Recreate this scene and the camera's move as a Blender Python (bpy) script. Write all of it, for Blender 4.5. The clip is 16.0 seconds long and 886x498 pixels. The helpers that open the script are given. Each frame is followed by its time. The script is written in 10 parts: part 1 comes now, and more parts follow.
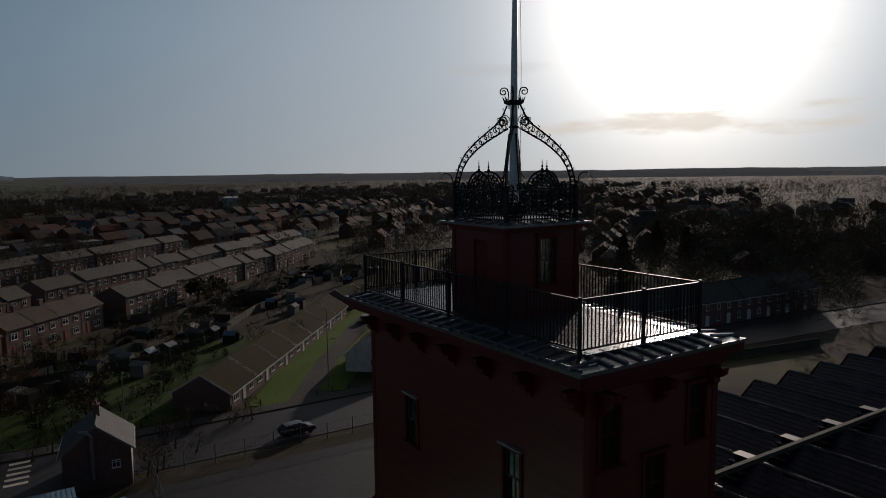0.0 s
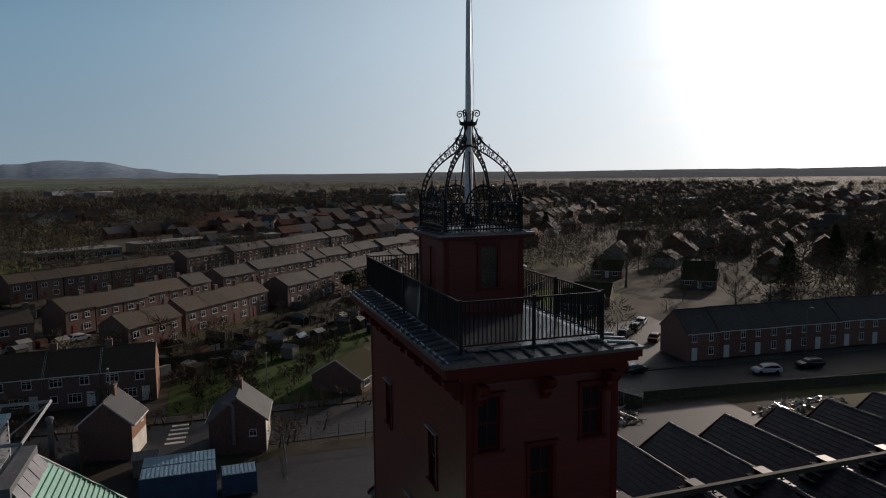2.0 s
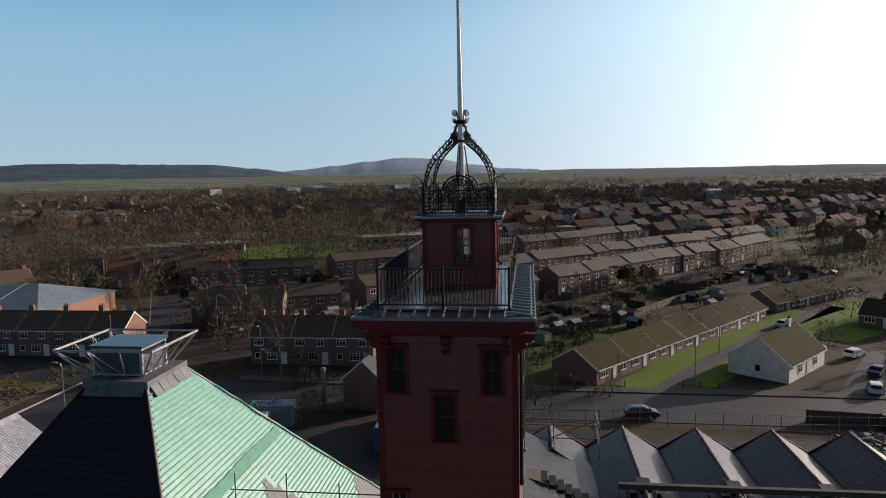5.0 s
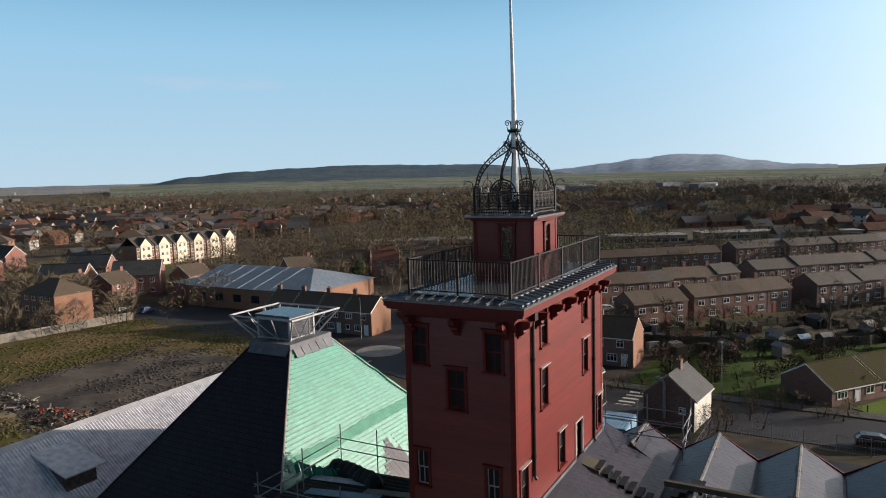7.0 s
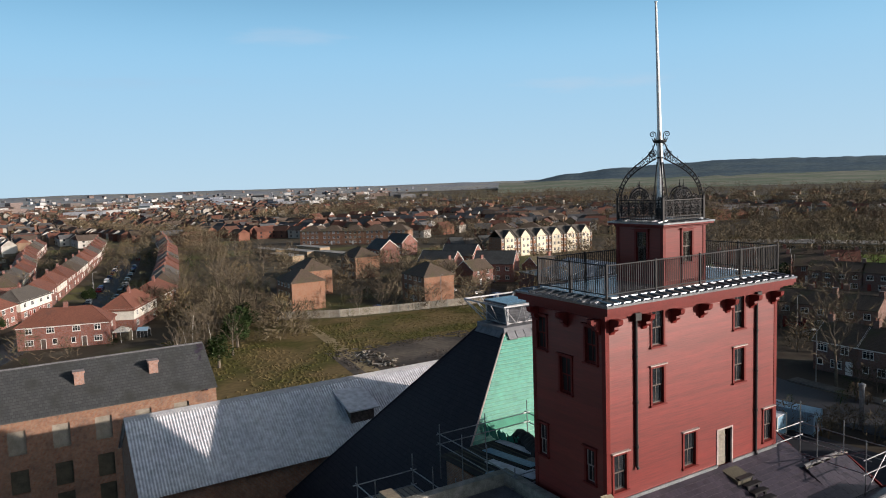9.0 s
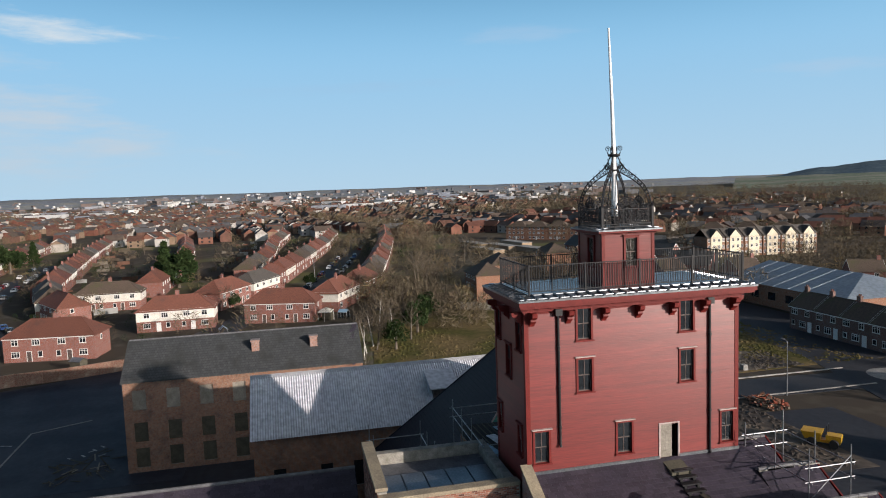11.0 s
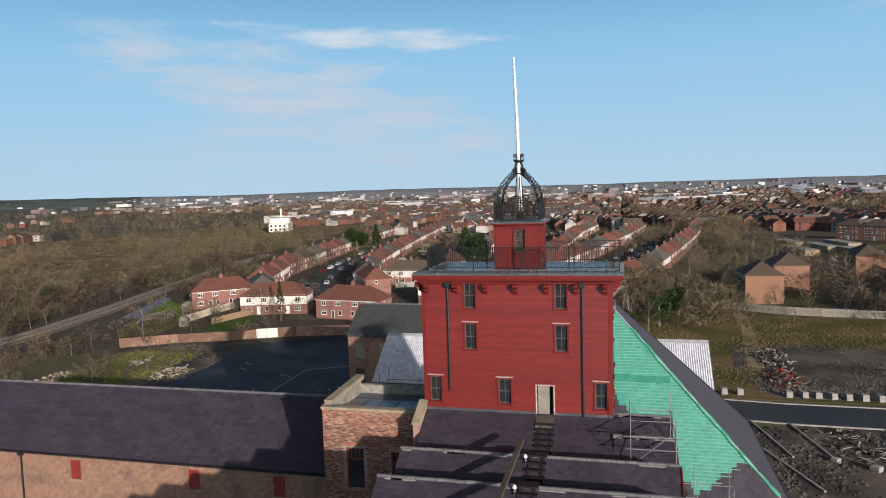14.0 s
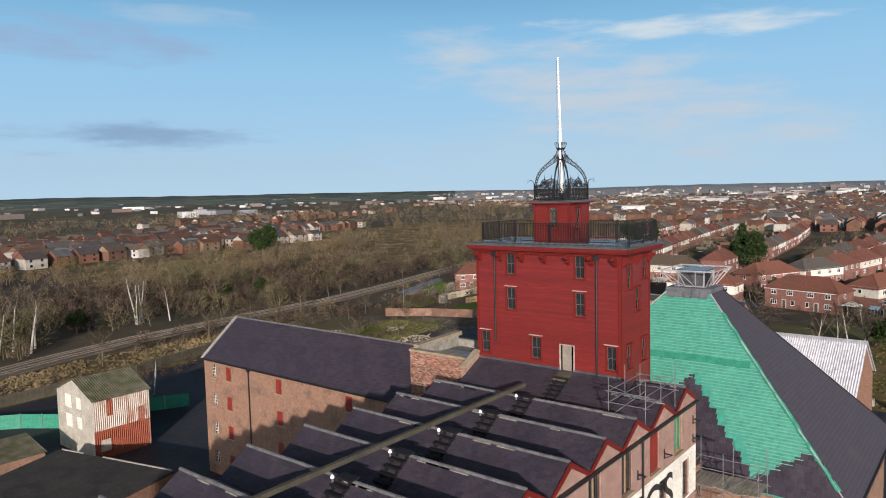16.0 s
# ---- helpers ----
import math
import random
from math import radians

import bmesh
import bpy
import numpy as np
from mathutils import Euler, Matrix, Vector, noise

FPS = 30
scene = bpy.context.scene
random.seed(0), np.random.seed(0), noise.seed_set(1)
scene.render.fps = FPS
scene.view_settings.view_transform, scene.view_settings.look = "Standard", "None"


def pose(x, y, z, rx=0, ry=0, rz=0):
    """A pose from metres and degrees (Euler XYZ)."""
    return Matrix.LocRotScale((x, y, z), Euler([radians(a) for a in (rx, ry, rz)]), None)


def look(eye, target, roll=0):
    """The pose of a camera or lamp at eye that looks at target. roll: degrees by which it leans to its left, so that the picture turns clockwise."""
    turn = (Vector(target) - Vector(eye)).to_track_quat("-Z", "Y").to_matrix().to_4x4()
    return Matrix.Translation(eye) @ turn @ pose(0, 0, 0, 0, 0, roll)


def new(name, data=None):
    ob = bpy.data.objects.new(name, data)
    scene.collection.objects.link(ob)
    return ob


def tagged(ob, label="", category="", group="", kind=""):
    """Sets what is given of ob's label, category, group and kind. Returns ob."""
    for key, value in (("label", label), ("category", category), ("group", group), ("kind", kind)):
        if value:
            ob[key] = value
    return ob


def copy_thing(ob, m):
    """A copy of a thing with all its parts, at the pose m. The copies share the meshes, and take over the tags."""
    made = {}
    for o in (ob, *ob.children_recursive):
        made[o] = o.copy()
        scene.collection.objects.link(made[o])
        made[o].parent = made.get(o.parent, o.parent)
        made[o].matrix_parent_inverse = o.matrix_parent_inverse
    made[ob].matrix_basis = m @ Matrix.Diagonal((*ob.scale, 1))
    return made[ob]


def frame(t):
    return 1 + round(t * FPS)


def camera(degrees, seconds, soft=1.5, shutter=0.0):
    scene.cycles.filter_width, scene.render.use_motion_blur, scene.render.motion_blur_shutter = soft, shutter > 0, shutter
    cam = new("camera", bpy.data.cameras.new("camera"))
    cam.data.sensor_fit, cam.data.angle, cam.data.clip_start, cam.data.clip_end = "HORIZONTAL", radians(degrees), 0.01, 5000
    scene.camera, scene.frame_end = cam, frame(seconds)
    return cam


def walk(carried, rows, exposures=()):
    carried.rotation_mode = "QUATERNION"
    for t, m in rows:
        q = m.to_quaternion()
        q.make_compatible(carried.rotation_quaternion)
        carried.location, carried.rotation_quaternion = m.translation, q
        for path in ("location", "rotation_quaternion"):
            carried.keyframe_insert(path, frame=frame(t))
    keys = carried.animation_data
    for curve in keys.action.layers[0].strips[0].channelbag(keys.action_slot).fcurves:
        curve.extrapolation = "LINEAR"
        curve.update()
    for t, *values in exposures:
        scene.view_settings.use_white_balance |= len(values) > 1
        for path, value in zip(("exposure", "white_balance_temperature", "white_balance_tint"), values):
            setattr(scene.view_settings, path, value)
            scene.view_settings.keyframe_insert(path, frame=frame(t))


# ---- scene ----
cam = camera(64.8, 16.0, soft=1.0)
METRES, EYE, TILT, LEAN, TURN = 86.0, 31.0, 0.0, 0.0, -32.4
ROWS = [
    (0.0, 0.0, 0.0, 0.0, -0.08, -6.23, 0.75),
    (0.5, 0.0186, -0.008, 0.0019, 4.11, -6.14, 0.79),
    (1.0, 0.0373, -0.0134, 0.0039, 7.41, -6.09, 0.8),
    (1.5, 0.0543, -0.0169, 0.0052, 10.42, -6.14, 0.75),
    (2.0, 0.073, -0.0197, 0.0047, 13.69, -6.21, 0.68),
    (2.5, 0.0923, -0.021, 0.0041, 17.08, -6.26, 0.68),
    (3.0, 0.1122, -0.0209, 0.003, 20.55, -6.34, 0.66),
    (5.5, 0.2217, 0.0056, 0.0016, 45.42, -6.27, 1.19),
    (6.0, 0.2436, 0.0156, 0.0022, 52.04, -6.12, 1.36),
    (6.5, 0.265, 0.0275, 0.0023, 57.82, -6.0, 1.46),
    (7.0, 0.2854, 0.0417, 0.0024, 61.04, -5.96, 1.53),
    (7.5, 0.3053, 0.0583, 0.0024, 67.48, -5.81, 1.63),
    (8.0, 0.3241, 0.0782, 0.0033, 75.96, -5.65, 1.77),
    (8.5, 0.3424, 0.1013, 0.0041, 84.09, -5.48, 1.85),
    (9.0, 0.3584, 0.1281, 0.0055, 91.2, -5.36, 1.96),
    (11.5, 0.3986, 0.3012, 0.0099, 113.76, -5.08, 1.99),
    (12.0, 0.3981, 0.3423, 0.0108, 118.54, -5.05, 1.94),
    (12.5, 0.3937, 0.3842, 0.0106, 123.13, -5.05, 1.88),
    (13.0, 0.3861, 0.4273, 0.0098, 127.69, -5.04, 1.83),
    (13.5, 0.3739, 0.4698, 0.008, 132.26, -4.97, 1.79),
    (14.0, 0.3599, 0.5132, 0.0059, 136.84, -4.91, 1.76),
    (14.5, 0.3427, 0.5562, 0.0039, 142.06, -4.85, 1.7),
    (15.0, 0.3208, 0.5972, 0.0013, 150.29, -4.72, 1.62),
    (15.5, 0.2947, 0.6367, -0.0025, 157.12, -4.66, 1.48),
    (16.0, 0.2645, 0.6741, -0.0073, 161.35, -4.63, 1.43),
]
EXPOSURE = [(0.0, -1.60, 6750, 14), (1.0, -1.22, 6850, 14), (2.0, -0.72, 6950, 14), (3.0, -0.36, 6950, 13), (5.5, 0.24, 7050, 12), (8.0, 0.46, 6900, 11), (11.5, 0.33, 6520, 10), (16.0, 0.32, 6600, 11)]
walk(cam, [(t, pose(0, 0, EYE, TILT, LEAN, TURN) @ pose(METRES * x, METRES * y, METRES * z, 90 + pitch, roll, yaw)) for t, x, y, z, yaw, pitch, roll in ROWS], EXPOSURE)

# ---- sky and sun ----
SUN_AZ, SUN_EL = 51.3, 13.0        # degrees from +y towards +x, and above the horizon
world = bpy.data.worlds.new("sky")
scene.world = world
world.use_nodes = True
wn, wl = world.node_tree.nodes, world.node_tree.links
wn.clear()
sky = wn.new("ShaderNodeTexSky")
sky.sky_type = "NISHITA"
sky.sun_disc = False
sky.sun_elevation, sky.sun_rotation = radians(SUN_EL), radians(SUN_AZ)
sky.air_density, sky.dust_density, sky.ozone_density = 0.62, 0.35, 1.8
tc = wn.new("ShaderNodeTexCoord")
# pale haze low over the horizon, and the bright veil of thin cloud round the sun
sep = wn.new("ShaderNodeSeparateXYZ")
low = wn.new("ShaderNodeMapRange")
low.inputs["From Min"].default_value, low.inputs["From Max"].default_value = 0.16, 0.44
low.inputs["To Min"].default_value, low.inputs["To Max"].default_value = 0.92, 0.0
low.interpolation_type = "SMOOTHSTEP"
haze = wn.new("ShaderNodeMix")
haze.data_type = "RGBA"
grade = wn.new("ShaderNodeValToRGB")
grade.color_ramp.elements[0].position, grade.color_ramp.elements[0].color = 0.0, (0.54, 0.78, 0.99, 1)
grade.color_ramp.elements[1].position, grade.color_ramp.elements[1].color = 0.26, (0.275, 0.66, 1.03, 1)
bright = wn.new("ShaderNodeVectorMath")
bright.operation = "SCALE"
bright.inputs["Scale"].default_value = 14.5
wl.new(grade.outputs["Color"], bright.inputs[0])
wl.new(bright.outputs["Vector"], haze.inputs["B"])
dot = wn.new("ShaderNodeVectorMath")
dot.operation = "DOT_PRODUCT"
dot.inputs[1].default_value = (math.sin(radians(SUN_AZ)) * math.cos(radians(SUN_EL)), math.cos(radians(SUN_AZ)) * math.cos(radians(SUN_EL)), math.sin(radians(SUN_EL)))
clip0 = wn.new("ShaderNodeMath")
clip0.operation = "MAXIMUM"
clip0.inputs[1].default_value = 0.0
bg = wn.new("ShaderNodeBackground")
bg.inputs["Strength"].default_value = 0.047
wo = wn.new("ShaderNodeOutputWorld")
wl.new(tc.outputs["Generated"], sep.inputs[0])
wl.new(tc.outputs["Generated"], dot.inputs[0])
wl.new(dot.outputs["Value"], clip0.inputs[0])
wl.new(sep.outputs["Z"], low.inputs["Value"])
wl.new(sep.outputs["Z"], grade.inputs["Fac"])
wl.new(sky.outputs["Color"], haze.inputs["A"])
wl.new(low.outputs["Result"], haze.inputs["Factor"])


def calc(op, a, b=None, c=None):
    """One step of arithmetic in the sky's nodes, from sockets or numbers."""
    nd = wn.new("ShaderNodeMath")
    nd.operation = op
    for k, v in enumerate((a, b, c)):
        if v is None:
            continue
        if isinstance(v, (int, float)):
            nd.inputs[k].default_value = v
        else:
            wl.new(v, nd.inputs[k])
    return nd.outputs[0]


bearing = calc("MULTIPLY", calc("ARCTAN2", sep.outputs["X"], sep.outputs["Y"]), 57.2958)
height = calc("MULTIPLY", calc("ARCSINE", sep.outputs["Z"]), 57.2958)
wisp_at = wn.new("ShaderNodeCombineXYZ")
wl.new(calc("MULTIPLY", bearing, 0.085), wisp_at.inputs["X"])
wl.new(calc("MULTIPLY", height, 0.42), wisp_at.inputs["Y"])
wisp = wn.new("ShaderNodeTexNoise")
wisp.inputs["Scale"].default_value, wisp.inputs["Detail"].default_value, wisp.inputs["Roughness"].default_value = 1.6, 7.0, 0.58
wl.new(wisp_at.outputs[0], wisp.inputs["Vector"])


def cloud_over(base, az, el, half_az, half_el, slant, ragged, cover, colour):
    """A bank of cloud round one bearing and height, in degrees, over the sky so far."""
    da = calc("SUBTRACT", bearing, az)
    de = calc("SUBTRACT", calc("MULTIPLY_ADD", da, -slant, height), el)
    full = calc("SUBTRACT", 1.0, calc("ADD", calc("POWER", calc("ABSOLUTE", calc("DIVIDE", da, half_az)), 2.0), calc("POWER", calc("ABSOLUTE", calc("DIVIDE", de, half_el)), 2.0)))
    rough = calc("MULTIPLY_ADD", calc("SUBTRACT", wisp.outputs["Fac"], 0.5), ragged, full)
    edge = wn.new("ShaderNodeMapRange")
    edge.interpolation_type = "SMOOTHSTEP"
    edge.inputs["From Min"].default_value, edge.inputs["From Max"].default_value, edge.inputs["To Max"].default_value = 0.0, 1.5, cover
    wl.new(rough, edge.inputs["Value"])
    mx = wn.new("ShaderNodeMix")
    mx.data_type = "RGBA"
    mx.inputs["B"].default_value = (*colour, 1)
    wl.new(edge.outputs["Result"], mx.inputs["Factor"])
    wl.new(base, mx.inputs["A"])
    return mx.outputs["Result"]


col = haze.outputs["Result"]
for bank in ((-116, 3.0, 24, 3.2, 0.0, 1.6, 0.55, (8.2, 10.6, 12.6)), (-115, 7.4, 19, 4.4, -0.2, 3.3, 1.0, (8.8, 10.6, 12.4)), (-109.5, 12.1, 11.5, 1.15, -0.03, 4.6, 0.9, (11.0, 12.4, 13.6)),
             (-152, 4.6, 11, 1.4, 0.0, 4.0, 0.75, (3.8, 5.8, 9.0)), (-150, 2.6, 22, 1.8, 0.0, 2.0, 0.5, (7.5, 9.8, 12.2)), (-155, 11.4, 11, 1.9, -0.05, 4.0, 0.7, (5.2, 7.2, 10.6)), (-149, 13.5, 9, 1.0, -0.1, 4.0, 0.35, (9.5, 11.0, 12.6)),
             (-71, 11.7, 6, 0.9, 0.0, 4.5, 0.25, (8.5, 10.2, 12.8)), (-46, 7.6, 8, 0.8, 0.0, 4.5, 0.28, (8.8, 10.2, 12.4)), (-85, 8.0, 12, 0.6, 0.03, 3.4, 0.3, (6.0, 9.0, 12.5))):
    col = cloud_over(col, *bank)
for power, gain, tint in ((75.0, 110.0, (1.0, 0.94, 0.84)), (4.2, 25.0, (0.95, 0.95, 0.93))):
    pw, mu, ad = wn.new("ShaderNodeMath"), wn.new("ShaderNodeVectorMath"), wn.new("ShaderNodeVectorMath")
    pw.operation, mu.operation, ad.operation = "POWER", "SCALE", "ADD"
    pw.inputs[1].default_value = power
    mu.inputs[0].default_value = tuple(gain * c for c in tint)
    wl.new(clip0.outputs[0], pw.inputs[0])
    wl.new(pw.outputs[0], mu.inputs["Scale"])
    wl.new(col, ad.inputs[0])
    wl.new(mu.outputs["Vector"], ad.inputs[1])
    col = ad.outputs["Vector"]
# broken low cloud under the sun, and thin streaks beside it
for bank in ((52, 3.5, 15, 1.2, 0.0, 6.0, 0.6, (40.0, 36.0, 30.0)), (57, 8.6, 7, 0.8, 0.05, 3.4, 0.35, (34.0, 33.0, 31.0)), (36, 8.0, 5, 0.7, 0.05, 3.4, 0.3, (30.0, 30.0, 29.0))):
    col = cloud_over(col, *bank)
wl.new(col, bg.inputs["Color"])
wl.new(bg.outputs["Background"], wo.inputs["Surface"])

sun_data = bpy.data.lights.new("sun", "SUN")
sun_data.energy, sun_data.angle, sun_data.color = 5.0, radians(0.6), (1.0, 0.88, 0.79)
sun = new("sun", sun_data)
to_sun = Vector((math.sin(radians(SUN_AZ)) * math.cos(radians(SUN_EL)), math.cos(radians(SUN_AZ)) * math.cos(radians(SUN_EL)), math.sin(radians(SUN_EL))))
sun.matrix_world = look(to_sun * 100, (0, 0, 0))

# ---- materials ----
def material(name, base, other=None, scale=1.0, rough=0.75, metal=0.0, bump=0.0, fine=None, vary=0.0, island=0.0, stretch3=(1, 1, 1), spec=0.4, contrast=(0.35, 0.65), world_space=False):
    """A painted or natural surface: two colours mixed by a coarse noise, a fine grain over it, relief and a change from piece to piece."""
    m = bpy.data.materials.new(name)
    m.use_nodes = True
    n, l = m.node_tree.nodes, m.node_tree.links
    b = n["Principled BSDF"]
    b.inputs["Roughness"].default_value, b.inputs["Metallic"].default_value = rough, metal
    b.inputs["Specular IOR Level"].default_value = spec
    t = n.new("ShaderNodeTexCoord")
    g = n.new("ShaderNodeNewGeometry")
    mp = n.new("ShaderNodeMapping")
    mp.inputs["Scale"].default_value = stretch3
    l.new(g.outputs["Position"] if world_space else t.outputs["Object"], mp.inputs["Vector"])
    nz = n.new("ShaderNodeTexNoise")
    nz.inputs["Scale"].default_value, nz.inputs["Detail"].default_value = scale, 6
    l.new(mp.outputs["Vector"], nz.inputs["Vector"])
    r = n.new("ShaderNodeMapRange")
    r.inputs["From Min"].default_value, r.inputs["From Max"].default_value = contrast
    l.new(nz.outputs["Fac"], r.inputs["Value"])
    mix = n.new("ShaderNodeMix")
    mix.data_type = "RGBA"
    mix.inputs["A"].default_value = (*base, 1)
    mix.inputs["B"].default_value = (*(other or [c * 0.75 for c in base]), 1)
    l.new(r.outputs["Result"], mix.inputs["Factor"])
    col = mix.outputs["Result"]
    f2 = n.new("ShaderNodeTexNoise")
    f2.inputs["Scale"].default_value, f2.inputs["Detail"].default_value = fine or scale * 9, 4
    l.new(mp.outputs["Vector"], f2.inputs["Vector"])
    hs = n.new("ShaderNodeHueSaturation")
    val = n.new("ShaderNodeMapRange")
    val.inputs["From Min"].default_value, val.inputs["From Max"].default_value = 0.25, 0.75
    val.inputs["To Min"].default_value, val.inputs["To Max"].default_value = 0.60, 1.04
    l.new(f2.outputs["Fac"], val.inputs["Value"])
    v = val.outputs["Result"]
    for amount, sock in ((vary, "o"), (island, "i")):
        if amount:
            src = n.new("ShaderNodeObjectInfo").outputs["Random"] if sock == "o" else g.outputs["Random Per Island"]
            k = n.new("ShaderNodeMapRange")
            k.inputs["To Min"].default_value, k.inputs["To Max"].default_value = 1 - amount, 1 + amount
            l.new(src, k.inputs["Value"])
            mu = n.new("ShaderNodeMath")
            mu.operation = "MULTIPLY"
            l.new(v, mu.inputs[0])
            l.new(k.outputs["Result"], mu.inputs[1])
            v = mu.outputs[0]
    l.new(v, hs.inputs["Value"])
    l.new(col, hs.inputs["Color"])
    l.new(hs.outputs["Color"], b.inputs["Base Color"])
    if bump:
        bp = n.new("ShaderNodeBump")
        bp.inputs["Strength"].default_value, bp.inputs["Distance"].default_value = bump, 0.03
        l.new(f2.outputs["Fac"], bp.inputs["Height"])
        l.new(bp.outputs["Normal"], b.inputs["Normal"])
    return m


def brick_material(name, a, b2, mortar, w=0.23, hgt=0.085, stain=(0.1, 0.08, 0.07), stain_from=0.55, vary=0.06, joint=0.012):
    """Brickwork on upright walls: the courses follow the height, the bricks run along whichever way the wall faces."""
    m = bpy.data.materials.new(name)
    m.use_nodes = True
    n, l = m.node_tree.nodes, m.node_tree.links
    b = n["Principled BSDF"]
    b.inputs["Roughness"].default_value, b.inputs["Specular IOR Level"].default_value = 0.88, 0.25
    t = n.new("ShaderNodeTexCoord")
    g = n.new("ShaderNodeNewGeometry")
    sp, sn = n.new("ShaderNodeSeparateXYZ"), n.new("ShaderNodeSeparateXYZ")
    l.new(t.outputs["Object"], sp.inputs[0])
    l.new(t.outputs["Normal"], sn.inputs[0])
    ab = n.new("ShaderNodeMath")
    ab.operation = "ABSOLUTE"
    l.new(sn.outputs["X"], ab.inputs[0])
    gt = n.new("ShaderNodeMath")
    gt.operation = "GREATER_THAN"
    gt.inputs[1].default_value = 0.7
    l.new(ab.outputs[0], gt.inputs[0])
    pick = n.new("ShaderNodeMix")
    l.new(gt.outputs[0], pick.inputs["Factor"])
    l.new(sp.outputs["X"], pick.inputs["A"])
    l.new(sp.outputs["Y"], pick.inputs["B"])
    cb = n.new("ShaderNodeCombineXYZ")
    l.new(pick.outputs["Result"], cb.inputs["X"])
    l.new(sp.outputs["Z"], cb.inputs["Y"])
    br = n.new("ShaderNodeTexBrick")
    br.inputs["Scale"].default_value = 1.0
    br.inputs["Brick Width"].default_value, br.inputs["Row Height"].default_value = w, hgt
    br.inputs["Mortar Size"].default_value = joint
    br.inputs["Color1"].default_value, br.inputs["Color2"].default_value, br.inputs["Mortar"].default_value = (*a, 1), (*b2, 1), (*mortar, 1)
    l.new(cb.outputs[0], br.inputs["Vector"])
    nz = n.new("ShaderNodeTexNoise")
    nz.inputs["Scale"].default_value, nz.inputs["Detail"].default_value = 0.6, 7
    l.new(t.outputs["Object"], nz.inputs["Vector"])
    r = n.new("ShaderNodeMapRange")
    r.inputs["From Min"].default_value, r.inputs["From Max"].default_value = stain_from, stain_from + 0.25
    r.inputs["To Max"].default_value = 0.6
    l.new(nz.outputs["Fac"], r.inputs["Value"])
    mix = n.new("ShaderNodeMix")
    mix.data_type = "RGBA"
    mix.inputs["B"].default_value = (*stain, 1)
    l.new(br.outputs["Color"], mix.inputs["A"])
    l.new(r.outputs["Result"], mix.inputs["Factor"])
    hs = n.new("ShaderNodeHueSaturation")
    k = n.new("ShaderNodeMapRange")
    k.inputs["To Min"].default_value, k.inputs["To Max"].default_value = 1 - vary, 1 + vary
    l.new(n.new("ShaderNodeObjectInfo").outputs["Random"], k.inputs["Value"])
    # weathering in patches of a hand's to an arm's breadth
    n2 = n.new("ShaderNodeTexNoise")
    n2.inputs["Scale"].default_value, n2.inputs["Detail"].default_value, n2.inputs["Roughness"].default_value = 3.2, 8, 0.75
    l.new(t.outputs["Object"], n2.inputs["Vector"])
    k2 = n.new("ShaderNodeMapRange")
    k2.inputs["From Min"].default_value, k2.inputs["From Max"].default_value = 0.3, 0.7
    k2.inputs["To Min"].default_value, k2.inputs["To Max"].default_value = 0.54, 1.10
    l.new(n2.outputs["Fac"], k2.inputs["Value"])
    mu = n.new("ShaderNodeMath")
    mu.operation = "MULTIPLY"
    l.new(k.outputs["Result"], mu.inputs[0])
    l.new(k2.outputs["Result"], mu.inputs[1])
    l.new(mu.outputs[0], hs.inputs["Value"])
    l.new(mix.outputs["Result"], hs.inputs["Color"])
    l.new(hs.outputs["Color"], b.inputs["Base Color"])
    bp = n.new("ShaderNodeBump")
    bp.inputs["Strength"].default_value, bp.inputs["Distance"].default_value = 0.5, 0.01
    l.new(br.outputs["Fac"], bp.inputs["Height"])
    bp.invert = True
    l.new(bp.outputs["Normal"], b.inputs["Normal"])
    return m


